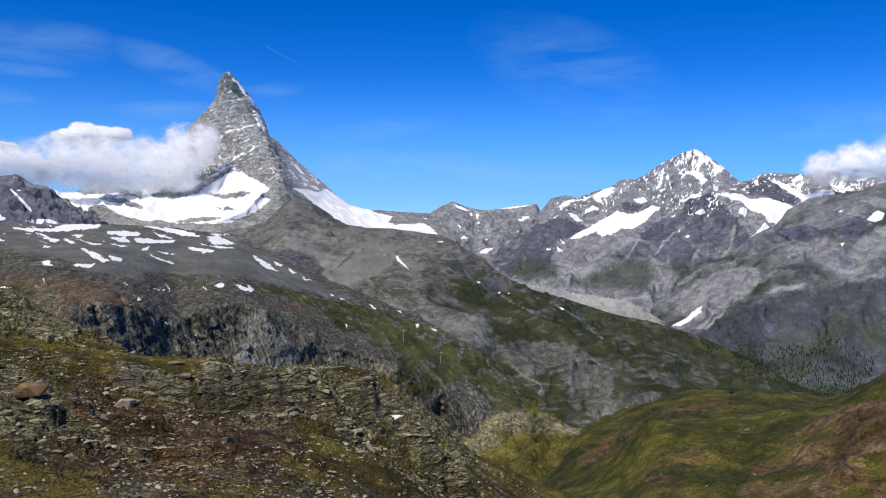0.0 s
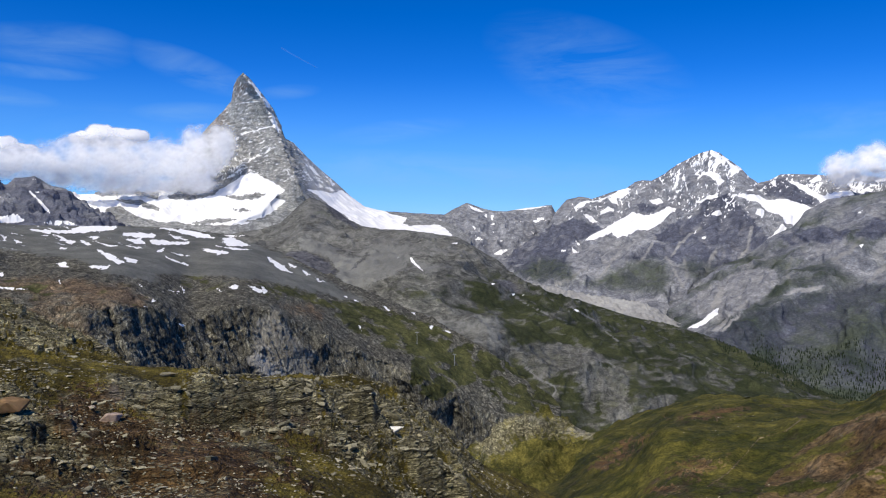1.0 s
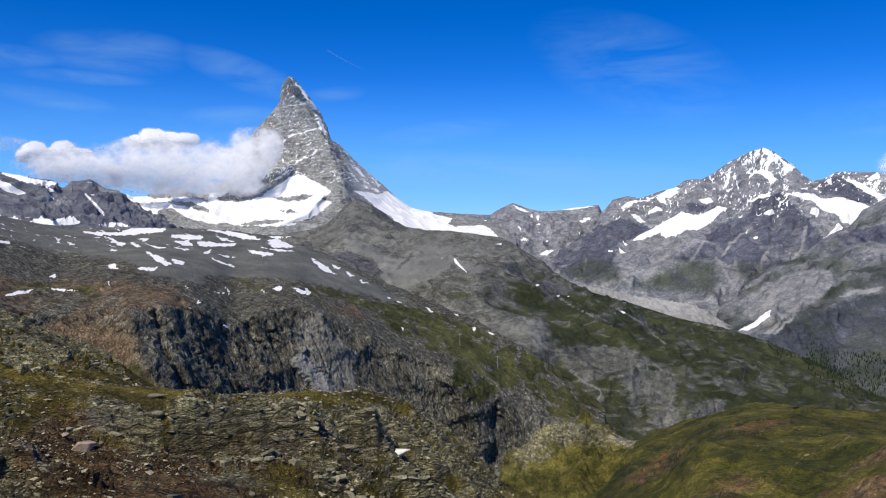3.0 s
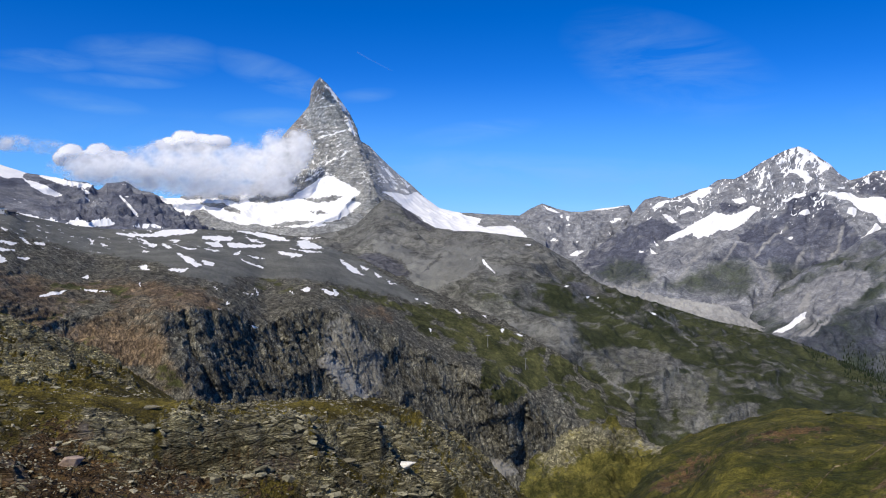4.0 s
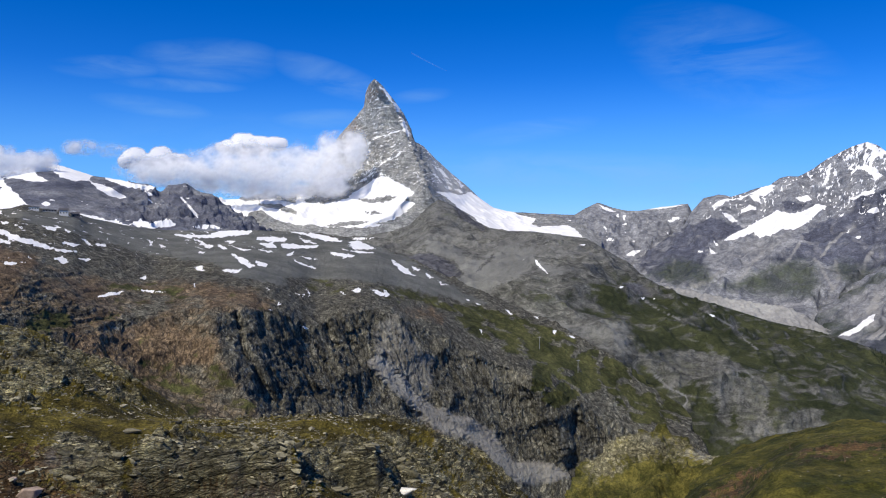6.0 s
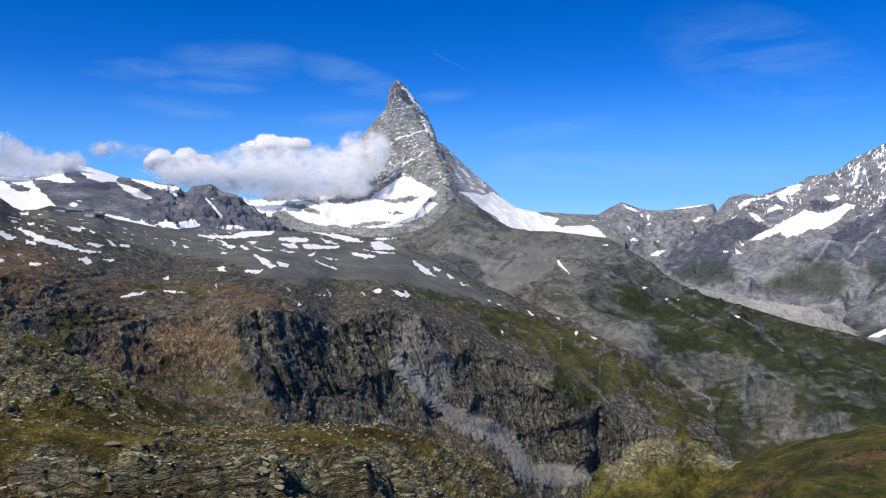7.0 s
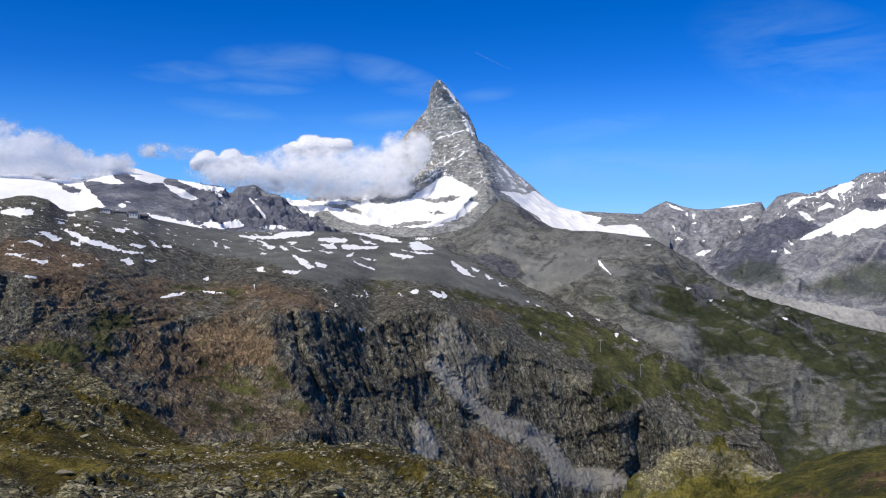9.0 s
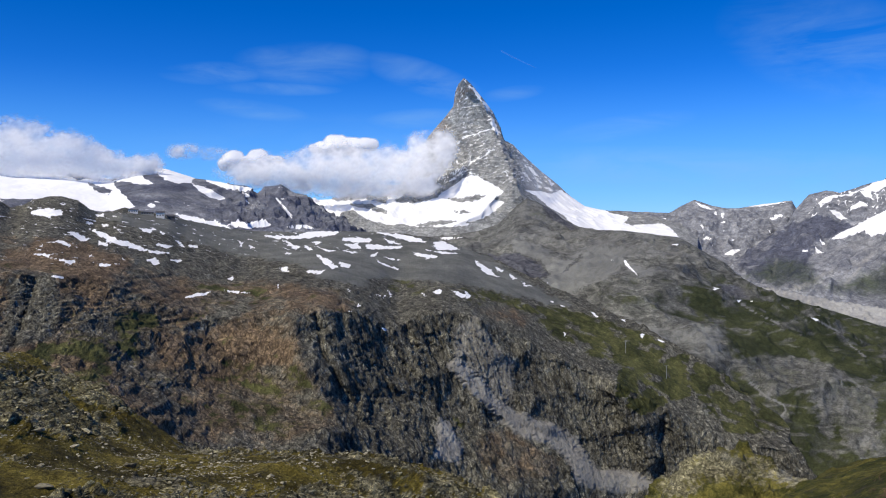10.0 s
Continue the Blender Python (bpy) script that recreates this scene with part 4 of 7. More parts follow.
# ---- the near side of the far valley ----
def make_valley_side():
    crest = [(26.68, -7.94, 3300), (29.08, -6.23, 3300), (30.65, -4.96, 3300), (32.20, -3.90, 3300), (34.10, -2.85, 3300), (35.96, -2.01, 3300), (37.41, -0.81, 3300), (38.83, -0.01, 3300), (39.69, 1.07, 3300), (40.89, 1.83, 3300), (42.58, 2.07, 3300), (44.21, 2.38, 3300), (45.42, 2.87, 3300), (47.62, 3.60, 3300), (51.08, 4.17, 3300)]
    mid = [(26.69, -8.76, 2600), (30.68, -6.98, 2600), (34.51, -4.83, 2600), (38.18, -3.52, 2600), (41.67, -3.02, 2600), (45.54, -2.52, 2600), (51.23, -1.98, 2600)]
    foot = [(26.71, -9.98, 1900), (32.68, -9.68, 1900), (36.50, -11.37, 1900), (40.14, -12.54, 1900), (43.56, -12.52, 1900), (46.76, -12.12, 1900), (51.47, -11.46, 1900)]
    back = [(a, e - 9, 3900) for a, e, r in crest]
    L = Land(25.5, 51, 440, [foot, mid, crest, back], [130, 90, 10])
    az, el = L.azel
    top = smooth(0.0, 0.35, np.linspace(0, 1.05, len(az)))[:, None]
    for pts, amp, wid in (
        ([(43.25, 1.51), (41.24, 0.95), (39.35, 0.18), (37.77, -1.19), (35.96, -2.41), (33.35, -4.07), (31.85, -6.53)], 120, 0.6),
        ([(43.92, 0.76), (42.96, -0.73), (41.31, -2.09), (39.25, -3.49), (38.03, -5.08), (35.29, -6.38)], 150, 0.7),
        ([(45.29, -2.9), (44.37, -4.78), (43.42, -6.68), (43.14, -8.92)], 140, 0.7),
        ([(41.35, -4.17), (40.7, -6.1), (40.05, -8.42), (39.37, -9.99)], 110, 0.8),
        ([(37.85, -5.29), (37.52, -7.05), (37.18, -8.62)], 80, 0.7),
        ([(44.54, 2.23), (42.98, -1.11), (39.96, -3.84), (36.41, -6.33), (34.94, -7.97)], 220, 1.3),
        ([(45.55, -2.89), (43.41, -5.94), (41.80, -9.03)], 150, 1.2),
    ):
        L.pull(0.42 * amp * np.exp(-(near_line(az, el, pts) / (1.3 * wid)) ** 1.4) * top)
    L.push(np.clip(20 * (world_noise(L, 260, ridged, 6, (1.8, 1.8, 0.5), 0, 0.45) - 0.8) + 1.5 * world_noise(L, 30, fbm, 3), -7, None) * top * L.calm(0.3, 0.06))
    az, el = L.azel
    gully = ridged(np.stack([az * 0.8 + 1.5 * world_noise(L, 400, fbm, 3) + 0.45 * el, el * 0.35, 0 * az], -1), 6, 0.5)
    L.push(5 * (gully - 0.8) * top * L.calm(0.2, 0.06))
    rag = world_noise(L, 70, fbm, 5)
    snow = patches(az, el, [
        [(32.17, -7.28), (32.71, -6.9), (33.24, -6.51), (33.92, -5.89), (34.3, -5.79), (34.19, -6.16), (33.51, -6.7), (32.87, -7.17)], [(42.73, 0.8), (43.02, 1.17), (42.93, 0.91)],
        [(44.38, 0.43), (44.88, 0.98), (45.39, 0.87), (45.21, 0.4), (44.74, 0.25)], [(42.87, -1.15), (43.11, -1.11), (43.01, -1.41)]], 0.06, 0.1)
    pale = patches(az, el, [
        [(34.49, -3.72), (35.42, -3.09), (36.71, -2.71), (37.98, -2.75), (38.18, -3.72), (37.76, -4.39), (36.39, -5.55), (35.1, -6.39), (33.78, -6.69), (32.82, -6.49), (32.3, -5.51), (32.44, -4.82), (33.55, -4.26)],
        [(38.38, -4.64), (39.08, -4.15), (39.96, -3.88), (40.93, -3.89), (40.53, -4.32), (39.27, -4.68)],
        [(39.15, -2.18), (39.56, -1.55), (40.43, -1.11), (41.35, -1.02), (42.04, -1.16), (41.64, -1.74), (40.96, -2.02), (40.1, -2.19)],
        [(43.41, -1.51), (43.95, -0.72), (44.9, 0.03), (46.47, 0.4), (46.51, -1.41), (44.3, -1.75)]], 0.2, 0.3)
    bright = patches(az, el, [[(34.35, -4.36), (34.54, -4.59), (34.37, -5.47), (33.84, -5.89), (33.72, -5.66), (33.94, -4.85)], [(35.02, -6.12), (35.21, -6.11), (34.1, -7.43), (33.79, -7.37)], [(35.66, -6.01), (35.81, -6.04), (34.55, -7.29), (34.29, -7.3)],
                              [(38.38, -4.64), (39.26, -4.18), (40.93, -3.89), (39.97, -4.38)]], 0.08, 0.1)
    pale = np.maximum(0.42 * pale, bright)
    strands = np.full(az.shape, 1e9)
    for pts in ([(36.02, -5.17), (34.91, -6.20), (33.60, -7.25)], [(35.36, -5.90), (34.54, -6.49), (34.09, -7.03)], [(38.87, -2.14), (38.60, -2.92), (38.76, -3.89)], [(42.97, -0.73), (42.32, -1.68), (41.31, -2.08)], [(44.32, -2.56), (43.36, -3.71), (42.37, -4.13)], [(40.75, -8.37), (40.08, -9.55), (39.74, -10.26)]):
        strands = np.minimum(strands, near_line(az, el, pts))
    strands = smooth(0.3, 0.06, strands + 0.22 * np.abs(rag))
    # lower flank and cliffs that take the darker blue tone
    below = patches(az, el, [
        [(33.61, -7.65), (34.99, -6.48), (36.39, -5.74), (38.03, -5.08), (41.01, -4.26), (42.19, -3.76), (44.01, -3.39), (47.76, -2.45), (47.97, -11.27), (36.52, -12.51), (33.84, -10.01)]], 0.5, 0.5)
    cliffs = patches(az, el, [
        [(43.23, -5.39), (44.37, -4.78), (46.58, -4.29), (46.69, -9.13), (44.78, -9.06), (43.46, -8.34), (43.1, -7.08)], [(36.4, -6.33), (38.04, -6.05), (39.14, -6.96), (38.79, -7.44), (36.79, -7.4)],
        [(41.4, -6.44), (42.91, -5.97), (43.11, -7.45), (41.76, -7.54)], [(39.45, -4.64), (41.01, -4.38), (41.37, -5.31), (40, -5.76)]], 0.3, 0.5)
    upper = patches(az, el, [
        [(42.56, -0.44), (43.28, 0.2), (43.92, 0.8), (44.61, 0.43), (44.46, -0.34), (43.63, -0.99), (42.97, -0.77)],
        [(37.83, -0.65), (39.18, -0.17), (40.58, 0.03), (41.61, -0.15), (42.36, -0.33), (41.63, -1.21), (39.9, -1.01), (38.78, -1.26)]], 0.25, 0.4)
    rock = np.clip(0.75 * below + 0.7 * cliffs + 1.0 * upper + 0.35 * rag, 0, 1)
    green = np.maximum(0.5 * below * (1 - 0.9 * cliffs), 0.5 + 0.7 * world_noise(L, 150, fbm, 5) - 0.6 * upper)
    green = np.maximum(green, 0.95 * smooth(-9.5, -11.0, el + 0.8 * rag))
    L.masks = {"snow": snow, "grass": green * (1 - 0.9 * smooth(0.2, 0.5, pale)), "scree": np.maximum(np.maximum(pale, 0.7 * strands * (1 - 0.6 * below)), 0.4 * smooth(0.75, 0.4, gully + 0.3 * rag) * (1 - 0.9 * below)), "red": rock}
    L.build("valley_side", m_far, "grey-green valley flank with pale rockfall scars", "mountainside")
    return L


valley_side = make_valley_side()


# ---- the long moraine below the massif ----
def make_moraine():
    crest = [(19.16, -3.94, 2450), (21.06, -4.29, 2450), (22.10, -4.40, 2450), (24.60, -4.94, 2450), (27.05, -5.26, 2450), (29.07, -5.49, 2450), (30.07, -5.99, 2450), (32.64, -7.50, 2450)]
    foot = [(19.19, -6.87, 2250), (22.13, -6.82, 2250), (24.62, -7.18, 2250), (28.71, -7.87, 2250), (32.67, -8.89, 2250)]
    back = [(a, e - 4, 2600) for a, e, r in crest]
    L = Land(19, 33.5, 300, [foot, crest, back], [40, 8])
    az, el = L.azel
    L.push(5 * (world_noise(L, 40, ridged, 5, (1.6, 1.6, 0.7)) - 0.8))
    L.masks = {"snow": 0 * az, "grass": 0 * az, "scree": 0.9 + 0 * az, "red": 0 * az}
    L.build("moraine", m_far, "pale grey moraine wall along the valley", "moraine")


make_moraine()


# ---- the long grey-green shoulder in front of the peak ----
def make_shoulder():
    crest = ([(-17.53, -1.42, 2700), (-7.74, -1.09, 2700), (-1.04, -0.77, 2900), (1.31, -0.35, 2900), (2.51, 0.07, 2900), (3.31, 0.81, 2900), (4.04, 1.56, 2900), (4.60, 1.98, 2900), (5.34, 1.74, 2900), (6.36, 1.13, 2900), (7.39, 0.35, 2850), (8.43, -0.14, 2700), (9.88, -0.34, 2500), (11.56, -0.42, 2400), (13.66, -0.66, 2350), (15.35, -0.90, 2300), (16.19, -1.19, 2250), (17.46, -2.02, 2200), (18.31, -2.48, 2200), (19.58, -3.60, 2200), (21.27, -4.54, 2200), (24.60, -5.52, 2200), (28.69, -6.65, 2200), (32.25, -7.32, 2150), (34.57, -8.15, 2100), (36.45, -8.86, 2050), (38.66, -9.74, 2000), (40.11, -11.05, 1950), (41.85, -11.33, 1900), (43.54, -11.62, 1850)] + [(46.76, -12.12, 1800)])
    mid = [(-17.54, -2.13, 1500), (-7.75, -2.25, 1500), (-0.26, -2.30, 1900), (3.71, -2.32, 1900), (6.16, -2.94, 1800), (9.48, -3.15, 1700), (12.41, -3.02, 1545), (16.21, -3.97, 1540), (20.44, -6.02, 1520), (24.62, -7.39, 1520), (28.72, -8.68, 1520), (32.68, -9.68, 1520), (36.49, -10.68, 1500), (40.12, -11.61, 1500), (46.78, -12.81, 1500)]
    low = [(-17.57, -4.60, 1230), (-4.11, -5.06, 1230), (6.16, -6.06, 1400), (12.01, -7.76, 1300), (18.37, -10.21, 1200), (22.17, -10.95, 1250), (24.67, -10.87, 1260), (27.13, -11.17, 1260), (30.36, -11.80, 1260), (34.65, -12.67, 1230), (40.16, -13.65, 1230), (46.81, -14.20, 1230)]
    foot = [(-17.65, -10.88, 1100), (-0.29, -13.11, 1100), (12.05, -16.70, 1150), (18.45, -18.62, 1100), (24.77, -18.76, 1100), (28.86, -18.48, 1100), (36.62, -17.72, 1100), (46.88, -16.91, 1100)]
    back = [(a, e - 8, 3000 if a < 20 else 2600) for a, e, r in crest]
    L = Land(-16, 49, 900, [foot, low, mid, crest, back], [80, 85, 95, 8], 3)
    az, el = L.azel
    top = smooth(0, 0.1, np.linspace(0, 1.03, len(az)))[:, None]
    rough = np.clip(L.steep() * 2.4, 0.5, 1)
    L.push((34 * (world_noise(L, 210, ridged, 6, (1.4, 1.4, 0.9)) - 0.8) * rough + 5 * (world_noise(L, 55, ridged, 4) - 0.7) * rough) * top * L.calm(0.12, 0.05))
    az, el = L.azel
    rag = world_noise(L, 60, fbm, 5)
    face = patches(az, el, [
        [(19.41, -9.23), (21.41, -8.55), (23.18, -8.83), (24.92, -8.86), (26.18, -9.34), (26.37, -10.53), (27.34, -10.1), (28.4, -10.78), (28.07, -12.2), (28.5, -13.54), (27.47, -14.08), (26.46, -13.5), (26.02, -12.49), (25.58, -13.6), (24.87, -12.6), (24.64, -11.18), (23.83, -10.51), (22.78, -10.96), (21.82, -11.33), (20.72, -10.36)],
        [(30.29, -11.95), (31.51, -11.98), (31.56, -13.82), (28.45, -14.23), (29.07, -13.12)]], 0.35, 0.5)
    P = L.P
    flute = ridged(np.stack([P[..., 0] / 34, P[..., 1] / 34, P[..., 2] / 110], -1), 5, 0.55)
    L.push(3.5 * (flute - 0.7) * smooth(0.2, 0.7, face))
    veins = ridged(np.stack([az * 2.2, el * 0.8, 0 * az], -1), 5, 0.6) - 0.75
    az, el = L.azel
    pale = smooth(0.15, 0.85, face) * (0.1 + 0.5 * veins + 0.4 * world_noise(L, 120, fbm, 3))
    snow = patches(az, el, [
        [(11.79, -2.47), (12.15, -2.46), (12.4, -2.78), (12.84, -3.26), (13.07, -3.57), (12.58, -3.18)], [(15.01, -1.36), (15.64, -1.29), (15.46, -1.45)], [(11.05, -2.44), (11.3, -2.43), (11.18, -2.56)],
        [(19.56, -5.05), (19.88, -5.04), (19.75, -5.24)], [(20.29, -5.14), (20.55, -5.09), (20.48, -5.25)], [(23.99, -6.04), (24.67, -6.24), (24.41, -6.32)], [(17.95, -4.22), (18.41, -4.37), (18.15, -4.45)],
        [(6.36, -4.16), (6.69, -4), (6.57, -4.28)], [(-1.87, -0.84), (0.02, -0.85), (-0.57, -1.01), (-1.64, -0.96)]], 0.05, 0.06)
    gravel = patches(az, el, [
        [(4.13, -1), (5.73, -1.62), (7.38, -2.82), (9.14, -2.02), (11.15, -1.53), (12.15, -2.18), (11.3, -3.44), (9.72, -4.09), (8.09, -4.52), (6.45, -4.36), (5.34, -4.04), (6.78, -3.31), (5.66, -2.31), (4.16, -1.82)],
        [(11.99, -2.3), (13.29, -2.98), (14.14, -2.69), (14.28, -3.59), (13.07, -3.73)],
        [(15.42, -6.88), (18.53, -6.59), (19.17, -7.72), (19.23, -9.23), (18.29, -9.73), (16.68, -8.65), (15.09, -8.1)],
        [(11.04, -5.99), (12.25, -6.29), (14.26, -7.11), (15.85, -7.92), (14.71, -8.11), (12.27, -6.85)]], 0.5, 0.5)
    purple = patches(az, el, [
        [(1.36, -1.98), (4.17, -1.99), (5.97, -2.59), (6.72, -3.47), (5.87, -4.12), (4.8, -3.95), (3.52, -3.3), (2.08, -2.83)],
        [(18.31, -4.09), (19.34, -4.08), (20.57, -4.67), (20.33, -5.1), (19.26, -4.82), (18.71, -4.52)], [(5.37, 1.97), (6.82, 1.01), (8.35, -0.34), (7.95, -0.42), (6.47, 0.41)],
        [(7.33, -3.51), (8.83, -2.14), (9.07, -2.22), (7.81, -3.43)]], 0.12, 0.2)
    knobs = patches(az, el, [
        [(8.99, -2.62), (9.8, -2.41), (10.54, -3.01), (10.39, -3.54), (9.45, -3.42)], [(9.12, -4.63), (11.36, -3.58), (14.51, -3.55), (17.49, -3.75), (19.08, -5.06), (17.66, -6.25), (14.64, -6.91), (11.85, -6.38), (10.2, -5.61)],
        [(12.07, -2.38), (14.78, -2.3), (15.23, -2.68), (13.69, -2.93)]], 0.3, 0.5)
    ridge = world_noise(L, 130, ridged, 5) - 0.8
    green = 0.82 * smooth(14.0, 19, az + 3 * rag) * smooth(-2.5, -5.0, el + rag) + 0.3 * knobs + 0.7 * rag - 0.35 * smooth(0.2, 0.6, world_noise(L, 30, ridged, 4, (0.5, 0.5, 2.0), 7.0) - 0.7) + 0.3 * world_noise(L, 240, fbm, 4) - 0.2 * ridge
    green = np.clip(green, 0, 1) * (1 - 0.6 * smooth(0.1, 0.7, face)) * (1 - 0.9 * gravel) * (1 - purple)
    grey = 0.5 * smooth(20, 14, az + 2 * rag) + 0.3 * rag - 0.25 * ridge
    trail = near_line(az, el, [(20.61, -10.37), (21.71, -11.26), (22.8, -11.7), (22.98, -12.04), (22.64, -12.55), (22.56, -13.47)])
    for pts in ([(19.89, -5.35), (20.94, -5.96), (22.28, -6.55)], [(23.98, -5.96), (24.75, -6.42), (25.79, -6.99)], [(26.47, -7.69), (27.42, -8.33)],
                [(5.22, -4.16), (6.61, -4.05), (7.22, -3.64)]):
        trail = np.minimum(trail, near_line(az, el, pts))
    walk_line = 0.9 * smooth(0.08, 0.02, trail + 0.05 * rag)
    green = green * (1 - walk_line)
    pale = np.maximum(pale, walk_line)
    L.masks = {"snow": snow, "ash": np.clip(gravel * (1 - 0.5 * smooth(13, 17, az)) + 0.35 * smooth(16, 9, az) * (0.6 + rag) - 0.5 * knobs - purple, 0, 1), "grass": green, "scree": np.clip(np.maximum(pale, grey * (1 - knobs)) - purple, 0, 1), "red": np.clip(purple * (0.9 + rag), 0, 1)}
    L.build("mountain_shoulder", m_mid, "grey scree and green turf on a long mountain shoulder", "mountainside")
    return L


shoulder = make_shoulder()


# ---- the dark cliff and the snow-flecked plateau on it ----
def make_cliff():
    crest = ([(-36.29, 2.11, 1300), (-32.07, 2.19, 1200), (-30.22, 1.99, 1200), (-29.62, 1.55, 1220), (-29.02, 1.69, 1250), (-28.43, 2.07, 1250), (-27.55, 2.29, 1260), (-26.72, 2.30, 1260), (-25.70, 2.05, 1260), (-25.11, 1.48, 1270), (-24.56, 1.20, 1300), (-23.68, 1.32, 1300), (-22.97, 1.55, 1300), (-22.25, 1.36, 1300), (-20.06, 1.04, 1300), (-19.01, 0.67, 1350), (-16.41, 0.08, 1400), (-14.51, -0.15, 1450), (-11.73, -0.25, 1450), (-8.48, -0.19, 1450), (-4.37, -0.39, 1450), (-1.85, -0.69, 1420), (1.07, -1.53, 1400), (4.00, -2.76, 1350), (6.51, -3.97, 1300), (9.36, -5.16, 1280), (12.16, -6.30, 1250), (14.52, -7.41, 1220), (17.94, -9.18, 1200), (20.14, -10.92, 1190)] + [(22.63, -12.37, 1180), (23.35, -13.18, 1150), (24.08, -15.56, 1120), (25.45, -17.08, 1100)])
    edge = [(-34.60, -1.99, 692), (-28.73, -2.57, 714), (-26.25, -2.61, 724), (-22.96, -3.27, 738), (-18.78, -5.11, 757), (-15.14, -5.86, 774), (-12.09, -5.49, 782), (-8.98, -5.46, 778), (-6.69, -5.74, 812), (-5.19, -6.29, 842), (-3.68, -7.08, 872), (-2.13, -6.31, 896), (-0.12, -5.84, 921), (2.77, -6.66, 952), (5.66, -7.92, 982), (8.51, -9.46, 1001), (10.90, -10.26, 1010), (13.63, -11.62, 1020), (16.28, -13.07, 1040), (19.58, -14.41, 1060), (23.43, -14.55, 1080), (25.48, -17.74, 1080)]
    bench = [(-34.54, -5.37, 617), (-28.65, -6.09, 638), (-22.15, -7.00, 661), (-18.68, -8.76, 685), (-15.00, -10.33, 705), (-11.93, -11.08, 708), (-8.48, -11.45, 706), (-5.84, -11.86, 751), (-2.75, -12.09, 812), (0.43, -12.54, 862), (6.57, -14.41, 940), (12.49, -15.31, 1005), (14.80, -15.34, 1020), (16.29, -14.86, 1035), (19.60, -15.24, 1055), (23.45, -15.60, 1070), (25.49, -18.24, 1070)]
    foot = [(-34.31, -9.04, 522), (-28.41, -9.86, 539), (-21.89, -10.87, 561), (-18.40, -12.67, 578), (-14.72, -14.85, 592), (-11.65, -15.42, 596), (-8.25, -15.64, 604), (-4.87, -15.96, 669), (-1.40, -16.09, 738), (0.54, -18.20, 767), (6.63, -18.46, 841), (12.52, -17.87, 986), (14.83, -17.54, 1000), (16.32, -16.40, 1020), (19.61, -16.10, 1045), (23.48, -16.71, 1055), (25.52, -18.90, 1055)]
    bed = [(a, e - 9, r * 0.9) for a, e, r in foot]
    back = [(a, e - 10, r + 350) for a, e, r in crest]
    L = Land(-37, 26, 1150, [bed, foot, bench, edge, crest, back], [40, 80, 110, 130, 8], 10)
    az, el = L.azel
    # the crag's buttresses and clefts
    for pts, amp, wid in (
        ([(-10.60, -6.44), (-9.83, -9.27), (-8.24, -11.70), (-6.63, -14.11)], 26, 0.9),
        ([(2.07, -6.16), (3.29, -8.59), (4.91, -11.75), (7.34, -14.03)], 22, 1.0),
        ([(12.12, -11.12), (13.29, -12.98), (14.45, -15.16)], 45, 1.0),
        ([(-19.09, -5.76), (-18.01, -8.15), (-19.17, -10.41)], 16, 1.5),
        ([(-25.79, -3.95), (-26.85, -6.87), (-27.56, -9.02)], 12, 1.0),
            ):
        L.pull(0.55 * amp * np.exp(-(near_line(az, el, pts) / wid) ** 2))
    for pts, amp, wid in (
        ([(-8.98, -6.07), (-8.41, -8.50), (-7.21, -10.94), (-5.60, -13.74)], 24, 0.25),
        ([(-2.11, -6.24), (-0.69, -8.69), (0.54, -11.11)], 14, 0.6),
        ([(-7.36, -5.28), (-7.17, -7.32)], 16, 0.3),
        ([(-2.74, -7.05), (-2.13, -8.28)], 24, 0.3),
        ([(-27.02, -3.05), (-27.75, -6.69), (-28.12, -8.84)], 14, 0.3),
        ([(15.18, -13.72), (15.00, -15.97), (15.39, -17.40)], 26, 0.5),
    ):
        L.pull(-0.45 * amp * np.exp(-(near_line(az, el, pts) / wid) ** 2))
    fall = patches(az, el, [
        [(0.28, -9.79), (0.9, -9.43), (2.07, -10.51), (3.4, -11.59), (4.67, -12.67), (6.23, -13.63), (7.7, -13.72), (8.75, -14.39), (9.95, -15.55), (10.76, -16.84), (13.45, -16.85), (14.72, -17.57), (12.28, -18.18), (9.7, -17.71), (8.59, -15.86), (7.38, -15.12), (5.75, -14.77), (4.1, -13.63), (2.84, -12.46), (1.59, -11.27)],
        [(-0.23, -13.62), (0.7, -14.03), (1.33, -15.51), (1.15, -16.46), (-0.44, -16.08), (-0.19, -15.09)]], 0.35, 0.25)
    L.pull(6 * smooth(0.0, 1.0, fall))
    az, el = L.azel
    v = np.arange(len(L.P))[:, None]
    face = smooth(20, 50, v) * smooth(238, 222, v + 10 * world_noise(L, 60, fbm, 3))
    gentle = blobs(az, el, [(-13.85, -12.91, 4.36, 2.33, 0.00), (-20.60, -10.56, 6.39, 0.91, -0.10)])
    wall = np.maximum(smooth(0.18, 0.45, L.steep()), 0.8 * face) * (1 - 0.85 * fall) * (1 - 0.7 * smooth(0.3, 0.7, gentle))
    P = L.P
    lean = P[..., 0] + 0.35 * P[..., 2]
    flute = ridged(np.stack([lean / 24, P[..., 1] / 24, P[..., 2] / 110], -1), 5, 0.55)
    crack = ridged(np.stack([lean / 7, P[..., 1] / 7, P[..., 2] / 45], -1), 4, 0.6)
    slant = smooth(-5, -9, az)
    strata = ridged(np.stack([(az * 0.82 - el * 0.6) * 1.5, (az * 0.6 + el * 0.82) * 0.4, 0 * az], -1), 6, 0.6)
